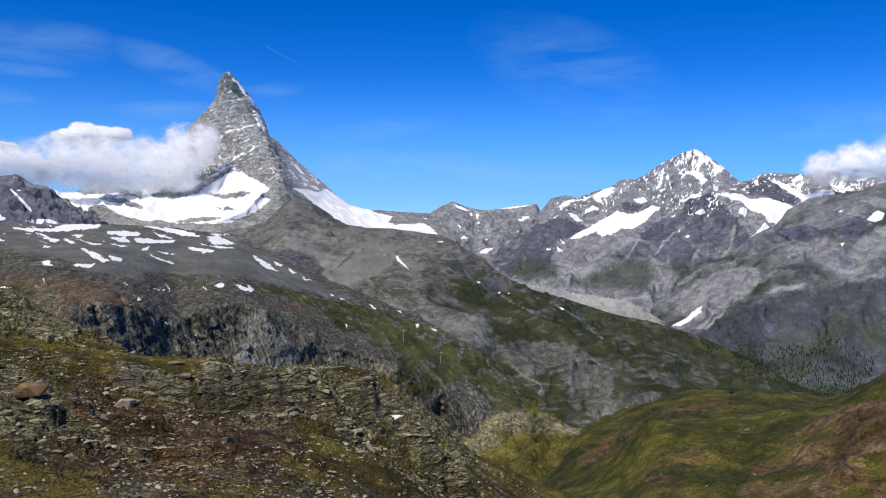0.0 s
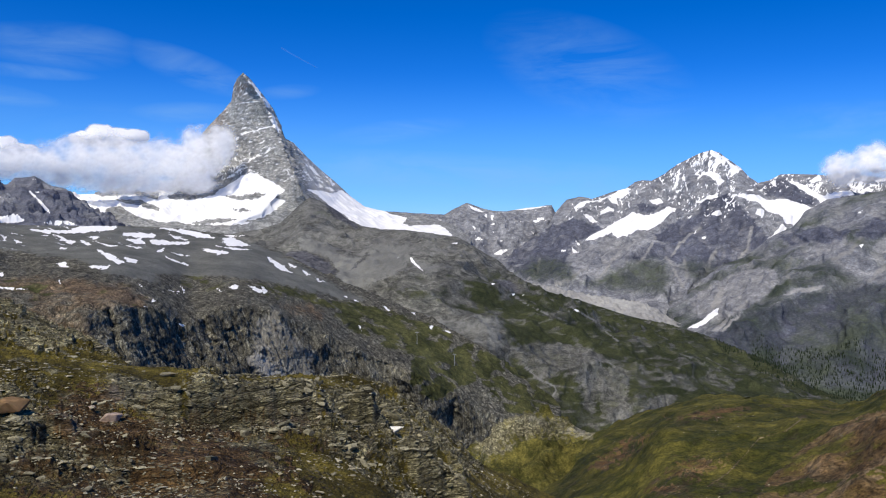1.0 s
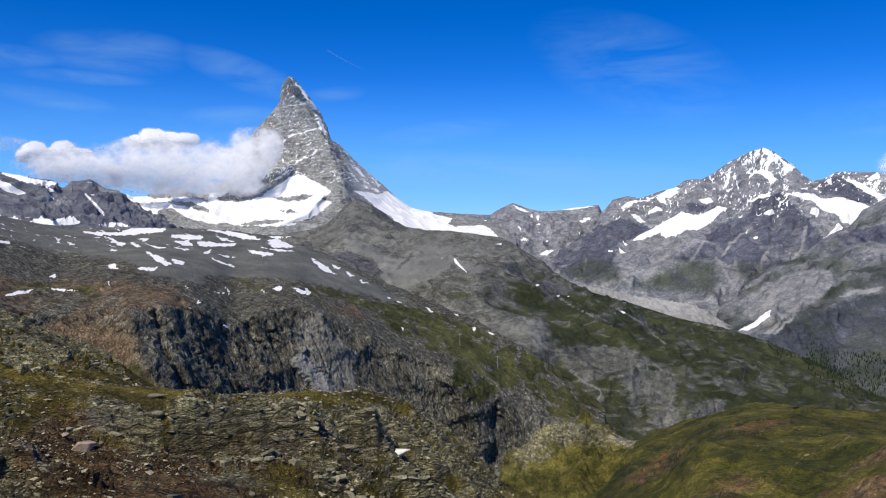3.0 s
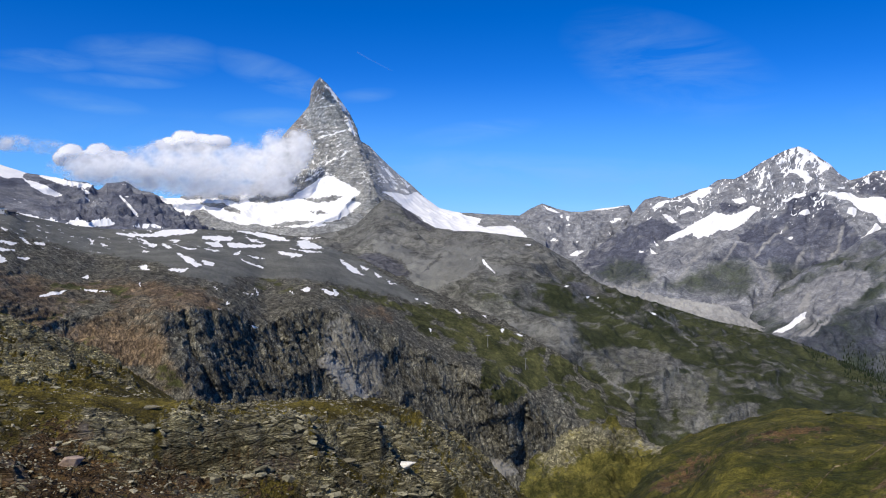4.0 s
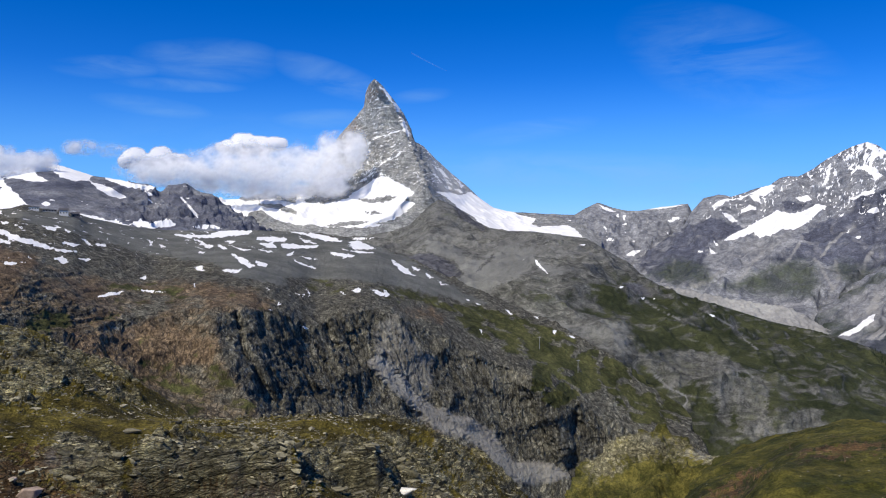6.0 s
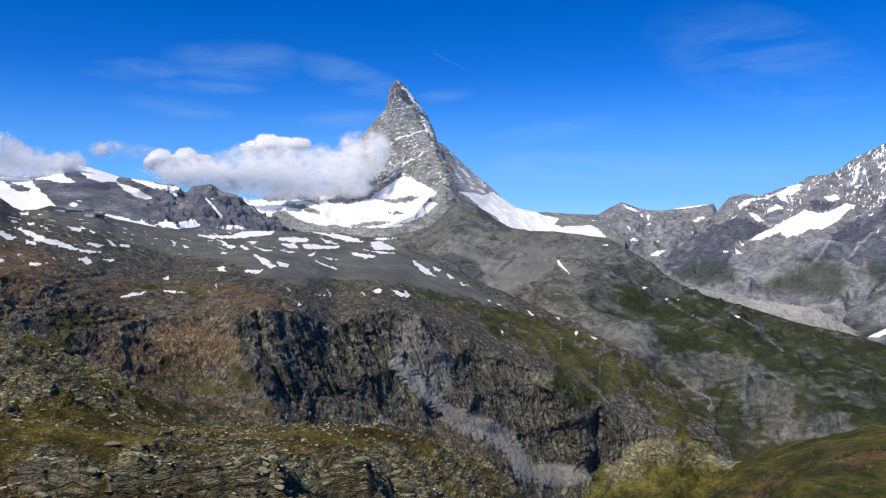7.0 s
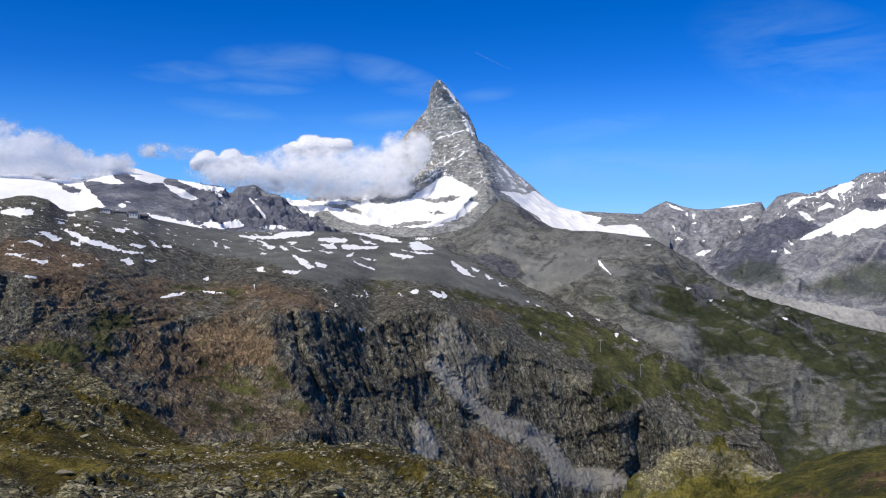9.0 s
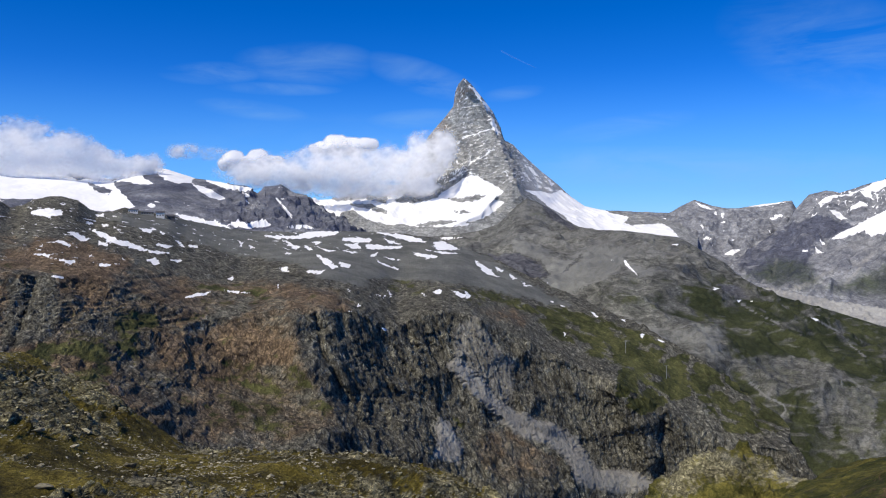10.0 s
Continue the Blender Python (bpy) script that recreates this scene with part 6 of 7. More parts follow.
# ---- the stony hillside below the camera ----
def make_hillside():
    def at(rows, r):
        return [(a, math.degrees(math.atan2(z, r)), r) for a, z in rows]
    c0 = at([(-60, -6), (60, -6)], 1)
    c1 = at([(-60, -11), (-15, -16.5), (0, -18.5), (15, -21), (30, -25), (60, -27)], 45)
    c2 = at([(-60, -7), (-40, -8), (-13, -15.4), (-7, -17.3), (5, -20.6), (12, -25), (20, -31), (27, -36), (40, -40), (60, -42)], 76)
    c3 = at([(-60, -5), (-40, -6), (-12, -13.8), (-4, -16.4), (5, -20), (10, -23.5), (15, -30), (20, -36.5), (27, -43), (40, -48), (60, -50)], 94)
    def spot(rows):
        return [(a, math.degrees(math.atan2(z, r)), r) for a, r, z in rows]
    c4 = spot([(-60, 130, 0), (-30, 130, -4), (-15, 130, -9.5), (-13, 128, -12.6), (-10, 126, -17), (-7.5, 128, -20.3), (-5, 126, -23.2), (-2, 119, -22.4), (0, 113, -21.4), (2, 113, -21), (5, 114, -20.6),
               (8.6, 126, -24), (12, 134, -28.3), (14.5, 142, -34.3), (16.2, 148, -40.2), (17.6, 150, -44.4), (20.4, 150, -48.1), (24.6, 150, -52.8), (40, 150, -60), (60, 150, -62)])
    c5 = spot([(-60, 148, -3), (-30, 148, -7), (-15, 148, -12.5), (-13, 146, -15.5), (-10, 144, -19.5), (-7.5, 142, -22.8), (-5, 142, -26.5), (-3.8, 148, -29), (0, 140, -27.5), (5, 136, -26.2), (8.6, 146, -29.5),
               (12, 150, -34), (14.5, 156, -40), (17.6, 166, -53), (24.6, 168, -62), (40, 170, -72), (60, 170, -74)])
    back = [(a, e - 14, 240) for a, e, r in c5]
    L = Land(-48, 56, 1300, [c0, c1, c2, c3, c4, c5, back], [30, 110, 70, 70, 60, 40], 12)
    az, el = L.azel
    r = np.hypot(L.P[..., 0], L.P[..., 1])
    far = smooth(20, 60, r)
    crag = blobs(az, el, [(0.89, -13.37, 6.94, 1.18, -0.05), (5.35, -12.57, 2.49, 1.77, 0.00), (11.62, -13.71, 3.39, 1.78, -0.30), (-10.29, -14.01, 5.76, 1.46, 0.00), (-4.14, -11.72, 5.83, 0.70, 0.00), (14.60, -16.71, 2.98, 2.39, 0.00), (9.52, -15.87, 2.53, 0.79, 0.00), (-13.61, -10.95, 1.98, 1.08, 0.00), (-12.58, -6.65, 5.16, 0.96, -0.30), (-7.79, -8.23, 2.18, 0.54, -0.35)], None)
    crag = smooth(0.25, 0.8, crag + 0.5 * world_noise(L, 12, fbm, 4))
    P = L.P
    # ledges of slaty rock dipping to the right
    s = (P[..., 2] * 1.0 + 0.25 * P[..., 0] + 0.12 * P[..., 1]) / 1.1 + 1.6 * world_noise(L, 7, fbm, 4)
    ledge = (s - np.floor(s))
    ledge = smooth(0.0, 0.75, ledge) - ledge
    h = 2.2 * (world_noise(L, 24, fbm, 4)) + 0.4 * (world_noise(L, 9, ridged, 5, (0.6, 1.4, 1)) - 0.8) * (0.4 + 0.9 * crag) + 0.6 * ledge * crag + 0.22 * world_noise(L, 1.7, ridged, 3) * (0.35 + crag)
    slab = ridged(np.stack([(P[..., 0] - 0.5 * P[..., 1]) / 6.5, (P[..., 1] + 0.35 * P[..., 0]) / 2.6, 0 * P[..., 0]], -1), 6, 0.58) - 0.8
    k2, e2 = cells(P[..., 0] / 1.3, (P[..., 1] + 0.3 * P[..., 0]) / 1.0)
    bend = 0.4 * world_noise(L, 5, fbm, 3)
    f1 = facets(P[..., 0] / 10 + 0.4 * bend, (P[..., 1] + 0.25 * P[..., 0]) / 3.0 + 0.4 * bend)
    f2 = facets(P[..., 0] / 3.6 + 2 * bend, (P[..., 1] + 0.25 * P[..., 0]) / 1.2 + bend)
    f3 = facets(P[..., 0] / 1.6 + 3 * bend, (P[..., 1] + 0.25 * P[..., 0]) / 0.6 + bend)
    h = h + (0.5 * f1 + 0.45 * f2 + 0.14 * f3) * crag + 0.3 * slab * (0.2 + crag) + 0.22 * np.clip(k2 * 2 - 0.9, 0, 1) * smooth(0, 0.3, e2) * (0.3 + crag)
    # low rock steps facing the valley side of the camera
    split = 1.5 * fbm(np.stack([az * 0.45, r / 40, 0 * az], -1), 3, 0.45)
    for a0, a1, r0, r1, rise in ((-3.5, 7.6, 82, 90, 6.0), (7.4, 11.4, 98, 102, 5.5), (11.0, 17.5, 105, 112, 4.5), (11.8, 18.5, 85, 92, 5.5), (8.4, 11.4, 92, 94, 3.0),
                                 (-16, -6.5, 119, 127, 1.6), (-8, 1.0, 60, 63, 1.2), (-2.5, 3.0, 98, 100, 1.6), (-14.5, -8.5, 70, 72, 2.2), (-9, -2, 84, 82, 1.6)):
        along = smooth(a0, a0 + 2.2, az) * smooth(a1, a1 - 1.2, az)
        dr = r - (r0 + (r1 - r0) * (az - a0) / (a1 - a0)) + 2.2 * world_noise(L, 9, fbm, 3) + split
        up = smooth(-0.6, 0.7, dr)
        h = h + rise * along * ((0.45 + 0.5 * world_noise(L, 9, fbm, 3)) * up * np.exp(-np.clip(dr, 0, None) / 8) - 0.34 * smooth(-12, -2, dr) * (1 - up))
        crag = np.maximum(crag, along * smooth(-2.0, -0.3, dr) * smooth(5, 1.5, dr))
    L.P[..., 2] += (h * far).astype(np.float32)
    az, el = L.azel
    rag = world_noise(L, 5, fbm, 5)
    big = world_noise(L, 22, fbm, 4)
    mossy = blobs(az, el, [(-11.27, -9.14, 7.15, 1.11, 0.00), (-4.13, -10.17, 4.63, 0.47, 0.00), (7.83, -11.01, 3.35, 0.65, 0.00), (10.36, -15.49, 3.39, 1.60, 0.00), (13.75, -16.31, 2.55, 1.19, 0.00), (7.85, -18.55, 3.37, 0.77, 0.00), (-6.02, -14.24, 1.49, 0.75, 0.00), (12.06, -17.87, 2.55, 1.17, 0.00)], rag, 0.5)
    bare = blobs(az, el, [(-5.64, -13.33, 4.17, 1.14, -0.20), (-3.02, -16.00, 7.96, 2.66, 0.00), (-8.88, -11.75, 1.78, 1.50, 0.00), (2.89, -17.55, 4.95, 1.15, 0.00)], rag, 0.6)
    L.masks = {"snow": 0 * az, "grass": np.clip(0.52 + 0.2 * smooth(85, 110, r) + 0.35 * big + 0.5 * rag + 0.3 * mossy - 0.55 * crag - 0.35 * smooth(0.4, 0.8, bare), 0, 1), "scree": np.clip(0.2 + 0.6 * crag * rag, 0, 1), "red": np.clip(0.15 + 0.9 * bare, 0, 1)}
    L.build("hillside", m_near, "stony hillside of mossy turf, rust soil and slaty ledges", "ground")
    L.crag = crag
    return L


hillside = make_hillside()


# ---- the slope under and behind the camera ----
def make_track_slope():
    u, v = np.meshgrid(np.linspace(-190, 140, 200), np.concatenate([np.linspace(-110, -26, 40), np.linspace(-25, 5, 60), np.linspace(7, 190, 90)]))
    end = math.hypot(33.3, 23.5)
    bed = np.interp(u, [-190, 0, end + 1, end + 90], [-32, 0, 7.8, 2.0]) - 6.2
    fall = 0.35 + 3.8 * smooth(-30, -3, u)
    z = bed - fall * np.clip(-v - 0.8, 0, None) + 0.42 * np.clip(v - 2.5, 0, 90) - 0.5 * np.clip(v - 120, 0, None)
    q = np.stack([u / 14, v / 14, 0 * u], -1)
    z = z + 1.6 * fbm(q, 5) * smooth(3, 14, np.abs(v)) * smooth(-2, 6, v + 200 * (u < -8))
    z = np.maximum(z, -95)
    d = np.array([33.3, 23.5]) / end
    L = Land(0, 10, 12, [[(0, 0, 10), (10, 0, 10)], [(0, 0, 20), (10, 0, 20)], [(0, 0, 30), (10, 0, 30)]], [4, 4])
    L.P = np.stack([u * d[0] + v * d[1], u * d[1] - v * d[0], z], -1).astype(np.float32)[::-1]
    rag = fbm(L.P / 5, 5)
    L.masks = {"snow": 0 * rag, "grass": 0.55 + 0.6 * rag, "scree": 0.2 + 0 * rag, "red": 0.3 + 0 * rag}
    L.build("slope_behind", m_near, "stony turf slope that carries the track", "ground")


make_track_slope()


# ---- clouds ----
def cloud_material():
    n = Nodes("cloud_white")
    nt = n.nt
    nt.nodes.remove(n.bsdf)
    d, t, x = n.add("ShaderNodeBsdfDiffuse"), n.add("ShaderNodeBsdfTranslucent"), n.add("ShaderNodeBsdfTransparent")
    for q in (d, t):
        q.inputs["Color"].default_value = (0.98, 0.965, 0.945, 1)
    m1, m2 = n.add("ShaderNodeMixShader"), n.add("ShaderNodeMixShader")
    m1.inputs[0].default_value = 0.2
    n.link(d.outputs[0], m1.inputs[1])
    n.link(t.outputs[0], m1.inputs[2])
    a = n.add("ShaderNodeAttribute")
    a.attribute_name = "cover"
    n.link(a.outputs["Fac"], m2.inputs[0])
    n.link(x.outputs[0], m2.inputs[1])
    n.link(m1.outputs[0], m2.inputs[2])
    n.link(m2.outputs[0], n.out.inputs[0])
    return n.mat


m_cloud = cloud_material()


def make_cloud(rows, reach, label, depth=0.9, crisp=0.28, seed=0.0, thin=0.0, lumps=1.0):
    """A bank of billows round ellipses (heading, elevation, half sizes, slope) about reach metres off: a closed body, thin at its rim."""
    a0, a1 = min(r[0] - 1.5 * r[2] for r in rows), max(r[0] + 1.5 * r[2] for r in rows)
    e0, e1 = min(r[1] - 1.6 * r[3] for r in rows), max(r[1] + 1.6 * r[3] for r in rows)
    nc, nr = int((a1 - a0) / 0.075) + 2, int((e1 - e0) / 0.075) + 2
    A, E = np.meshgrid(np.linspace(a0, a1, nc), np.linspace(e0, e1, nr))
    q = np.stack([A * 0.55, E * 0.75, 0 * A + seed], -1)
    billow = 0
    for k in range(5):
        billow = billow + 0.5 ** k * (0.55 - np.abs(perlin(q * 1.9 ** k + 9.1 * k)) * 1.6)
    T = np.full(A.shape, -1.5)
    body = np.zeros(A.shape)
    for a, e, wa, we, sl in rows:
        d2 = ((A - a) / wa) ** 2 + ((E - e - sl * (A - a)) / we) ** 2
        T = np.maximum(T, 1.25 - d2)
        body = body + we * np.exp(-0.9 * d2)
    T = T + lumps * (0.85 * (billow - 0.25) + 0.45 * fbm(q * 2.4, 6, 0.6))
    cover = smooth(0.12, 0.12 + crisp, T)
    rim = np.minimum.reduce([np.arange(nc)[None, :] + 0 * A, (nc - 1 - np.arange(nc))[None, :] + 0 * A, np.arange(nr)[:, None] + 0 * A, (nr - 1 - np.arange(nr))[:, None] + 0 * A])
    cover = cover * smooth(0, 5, rim)
    veil = smooth(-0.5, 0.5, fbm(q * 1.7 + 3.3, 5, 0.6))
    cover = cover * (1 - thin * (1 - veil))
    bulge = radians(1) * reach * depth * (0.8 * body + 0.09 * billow * smooth(0.1, 0.6, T))
    verts, cov = [], []
    for side in (1, -0.6):
        R = reach - side * bulge * smooth(0, 3, rim)
        a, e = np.radians(A), np.radians(E)
        verts.append(np.stack([R * np.sin(a), R * np.cos(a), R * np.tan(e)], -1).reshape(-1, 3))
        cov.append(cover.reshape(-1))
    V = np.concatenate(verts)
    i = (np.arange(nr - 1)[:, None] * nc + np.arange(nc - 1)[None, :]).reshape(-1)
    keep = cover.reshape(-1)
    i = i[(keep[i] > 0.002) | (keep[i + 1] > 0.002) | (keep[i + nc] > 0.002) | (keep[i + nc + 1] > 0.002)]
    f = np.concatenate([np.stack([i, i + 1, i + nc + 1, i + nc], 1), nr * nc + np.stack([i, i + nc, i + nc + 1, i + 1], 1)])
    me = bpy.data.meshes.new("cloud")
    used = np.unique(f)
    back = np.zeros(len(V), np.int64)
    back[used] = np.arange(len(used))
    me.from_pydata(V[used].tolist(), [], back[f].tolist())
    me.polygons.foreach_set("use_smooth", np.ones(len(f), bool))
    at = me.attributes.new("cover", "FLOAT", "POINT")
    at.data.foreach_set("value", np.concatenate(cov)[used].astype(np.float32))
    me.materials.append(m_cloud)
    return tagged(new("cloud", me), label, "cloud", group="clouds on the peaks")


make_cloud([(-9.11, 4.06, 4.43, 1.86, 0), (-12.74, 3.71, 3.59, 1.52, 0), (-5.4, 4.15, 3.59, 1.77, 0), (-3.32, 4.65, 2.03, 2.11, 0), (-1.73, 5.47, 1.27, 1.52, 0), (-14.9, 3.84, 2.95, 1.10, 0), (-7.48, 2.91, 4.22, 1.10, 0), (-10.73, 4.13, 2.53, 1.69, 0), (-3.33, 3.12, 1.69, 1.10, 0)], 3900, "soft grey-white cloud bank clinging to the pyramid peak", depth=0.3, crisp=1.5, thin=0.25, lumps=0.8)
make_cloud([(-9.58, 6.09, 0.84, 0.55, 0), (-8.48, 5.94, 0.93, 0.46, 0), (-7.37, 5.87, 0.84, 0.51, 0), (-9.1, 5.61, 2.11, 0.51, 0), (-10.31, 5.68, 0.84, 0.42, 0)], 3950, "bright billow on top of the cloud bank", depth=0.6, crisp=0.4, seed=1.4, lumps=0.8)
make_cloud([(-16.84, 4.81, 0.72, 0.55, 0), (-17.34, 4.44, 0.55, 0.46, 0), (-15.17, 5, 0.72, 0.51, 0), (-15.8, 4.55, 1.69, 0.46, 0), (-14.32, 4.69, 0.93, 0.38, 0)], 4000, "small bright white puff of cumulus", depth=0.5, crisp=0.4, seed=3.3, lumps=0.7)
make_cloud([(-28.45, 4.72, 2.53, 1.77, 0), (-30.51, 4.75, 3.38, 2.19, 0), (-26.49, 4.38, 2.32, 1.27, 0), (-24.63, 4.02, 2.11, 0.76, 0), (-22.7, 4.18, 1.27, 0.84, 0), (-27.14, 5.25, 1.01, 0.84, 0), (-32.92, 4.71, 3.38, 2.32, 0)], 3600, "white cloud lying over the glacier ridge", depth=0.35, crisp=1.1, seed=7.7, thin=0.3, lumps=0.8)
make_cloud([(41.8, 3.77, 1.35, 1.18, 0), (44, 4.3, 1.77, 1.27, 0), (43.2, 3.73, 2.53, 0.93, 0), (46.07, 4.19, 2.53, 1.69, 0)], 4100, "pale grey cloud touching the far crest", depth=0.6, crisp=1.4, seed=5.1, thin=0.5, lumps=0.6)
make_cloud([(-20.2, 5.24, 1.18, 0.59, 0), (-18.34, 5.21, 1.10, 0.51, 0)], 3950, "faint shred of cloud drifting above the ridge", depth=0.2, crisp=1.8, seed=9.4, thin=0.85, lumps=0.8)


# ---- stones and boulders on the hillside ----
def stone_material(name, dark, pale, size):
    n = Nodes(name)
    v = n.coords((1 / size,) * 3)
    info = n.add("ShaderNodeNewGeometry")
    ob = n.add("ShaderNodeObjectInfo")
    chance = n.math("FRACT", n.math("ADD", info.outputs["Random Per Island"], ob.outputs["Random"]))
    base = n.ramp(chance, [(0.0, dark), (0.6, tuple((a + b) / 2 for a, b in zip(dark, pale))), (1.0, pale)])
    f, g = n.noise(v, 2.5, 6, 0.65), n.noise(v, 14.0, 5, 0.7)
    col = n.mix(0.8, base, n.ramp(f, [(0.36, (0.5, 0.5, 0.48)), (0.62, (1.35, 1.35, 1.3))]), "MULTIPLY")
    lichen = n.ramp(g, [(0.55, (0, 0, 0)), (0.66, (1, 1, 1))])
    col = n.mix(n.math("MULTIPLY", lichen, 0.35), col, (0.20, 0.18, 0.07))
    return n.finish(col, 0.9, n.math("ADD", f, n.math("MULTIPLY", g, 0.5)), 0.6, size * 0.12)


m_stone = stone_material("hill_stone", (0.11, 0.1, 0.07), (0.50, 0.455, 0.33), 0.8)
m_pink = stone_material("pinkish_stone", (0.40, 0.30, 0.24), (0.50, 0.40, 0.33), 1.5)
m_white = stone_material("white_stone", (0.72, 0.70, 0.66), (0.82, 0.80, 0.77), 2.0)
m_brown = stone_material("rusty_stone", (0.20, 0.12, 0.06), (0.30, 0.19, 0.10), 1.5)
rng = random.Random(11)


def rock_mesh(name, seed, points=16, flat=0.6, material=None):
    """One angular block: the hull of a few chance points, about 1 m across."""
    r = random.Random(seed)
    bm = bmesh.new()
    for _ in range(points):
        v = Vector((r.uniform(-1, 1), r.uniform(-1, 1), r.uniform(-1, 1)))
        v = v.normalized() * (0.42 + 0.1 * r.random())
        bm.verts.new((v.x * 1.15, v.y * 0.9, v.z * flat))
    out = bmesh.ops.convex_hull(bm, input=bm.verts)
    loose = [g for g in out["geom_interior"] + out["geom_unused"] if isinstance(g, bmesh.types.BMVert)]
    bmesh.ops.delete(bm, geom=list(set(loose)), context="VERTS")
    bmesh.ops.triangulate(bm, faces=bm.faces)
    me = bpy.data.meshes.new(name)
    bm.to_mesh(me), bm.free()
    if material:
        me.materials.append(material)
    return me


def big_rock(x, y, size, material, label, seed, turn=0.0, flat=0.6, points=12):
    """A single large block with chipped edges."""
    me = rock_mesh("boulder", seed, points, flat, material)
    bm = bmesh.new()
    bm.from_mesh(me)
    bmesh.ops.bevel(bm, geom=bm.edges[:], offset=0.025, segments=1, affect="EDGES", profile=0.6)
    bm.to_mesh(me), bm.free()
    ob = new("boulder", me)
    z = hillside.height(x, y) if math.hypot(x, y) < 165 else turf_hill.height(x, y)
    ob.matrix_world = Matrix.Translation((x, y, z + size[2] * 0.2)) @ Matrix.Rotation(radians(turn), 4, "Z") @ Matrix.Diagonal((*size, 1))
    return tagged(ob, label, "boulder", group="boulders on the hillside")


for row in (
    (-9.6, 77.3, (2.2, 1.5, 1.9), m_pink, "pinkish pale slab standing on rust-coloured soil", 3, 20, 0.7),
    (-11.4, 78.5, (0.9, 0.7, 0.7), m_pink, "small pinkish block beside a larger pale slab", 5, 60, 0.6),
    (21.6, 102.4, (4.6, 3.0, 3.0), m_white, "bright white angular slab among dark ledges", 9, -15, 0.5, 8),
    (-16.2, 71.7, (2.9, 2.0, 3.2), m_brown, "rust-brown boulder casting a dark shadow on turf", 12, 10, 0.6),
    (-16.0, 107.5, (2.2, 1.3, 1.4), m_stone, "grey flat boulder on green turf", 15, 5, 0.5),
    (-6.4, 110.0, (1.9, 1.2, 1.4), m_stone, "dark grey boulder on the turf below rubble", 21, 30, 0.5),
    (-12.5, 109.0, (1.6, 1.0, 1.1), m_stone, "dark grey boulder on the turf below rubble", 27, 70, 0.5),
    (-6.0, 91.3, (2.2, 1.4, 1.3), m_stone, "low grey boulder half sunk in mossy turf", 33, -20, 0.45),
    (14.2, 92.0, (2.2, 1.4, 1.0), m_stone, "broad grey slab lying at the foot of ledges", 35, -8, 0.4),
    (16.4, 93.0, (1.6, 1.1, 0.9), m_stone, "flat grey slab lying at the ledges' foot", 37, 25, 0.4),
    (62.0, 122.5, (3.0, 2.0, 2.6), m_white, "large pale boulder at the foot of the turf hill", 41, 12, 0.55),
    (-21.0, 80.0, (1.8, 1.2, 1.4), m_stone, "dark grey boulder on the turf", 44, 48, 0.55),
):
    big_rock(*row)

m_slate = stone_material("outcrop_slate", (0.10, 0.093, 0.062), (0.42, 0.385, 0.265), 0.6)
SLABS = [rock_mesh("slab", 700 + k, 18, 0.62, m_slate) for k in range(9)]


def ground_at(a, e):
    """Where a line at heading a and elevation e from the first eye meets the hillside."""
    r = 50.0
    while r < 150 and hillside.height(r * math.sin(radians(a)), r * math.cos(radians(a))) < r * math.tan(radians(e)):
        r += 0.5
    return r * math.sin(radians(a)), r * math.cos(radians(a))


def rock_outcrop(a, e, wide, high, count, label, seed):
    """Tilted slaty slabs stacked out of the slope."""
    q = random.Random(seed)
    x, y = ground_at(a, e)
    base = new("rock_outcrop")
    base.matrix_world = Matrix.Translation((x, y, hillside.height(x, y)))
    tagged(base, label, "rock outcrop", group="rock outcrops on the hillside")
    for _ in range(count):
        u, w = q.uniform(-1, 1), q.random()
        dx, dy = u * wide, w * high * 1.1 + q.uniform(-0.4, 0.4)
        lift = hillside.height(x + dx, y + dy) - hillside.height(x, y)
        s = 0.52 * q.lognormvariate(0, 0.35)
        ob = new("slab", SLABS[q.randrange(9)])
        ob.parent = base
        ob.matrix_local = (Matrix.Translation((dx, dy, lift - 0.15 + (1 - abs(u)) * high * 0.4 * q.random() * (1 - 0.5 * w))) @ Matrix.Rotation(q.gauss(0.25, 0.3), 4, "Z")
                           @ Matrix.Rotation(q.gauss(0.22, 0.22), 4, "Y") @ Matrix.Rotation(q.gauss(-0.1, 0.3), 4, "X") @ Matrix.Diagonal((s * q.uniform(1.1, 2.0), s, s * q.uniform(0.8, 1.5), 1)))


for k, (a, e) in enumerate([(5.55, -12.78), (6.79, -13.09), (4.53, -14.05), (2.49, -14.12), (11.62, -13.58), (10.14, -12.88), (13.10, -14.40), (14.60, -15.72), (13.97, -17.49), (15.68, -18.66), (9.52, -16.34), (-12.66, -14.46), (-13.63, -12.56), (-6.73, -12.11), (-0.29, -12.33), (-3.00, -11.79)]):
    near_rim = k < 11
    rock_outcrop(a, e, 2.6 if near_rim else 2.0, 2.4 if near_rim else 1.2, 40 if near_rim else 14, "pale slaty outcrop of tilted slabs with dark cracks" if near_rim else "low grey slabs breaking through the mossy turf", 60 + k)

BLOCKS = [rock_mesh("boulder", 100 + k, 12 + k % 5, 0.45 + 0.06 * (k % 5), m_stone) for k in range(12)]


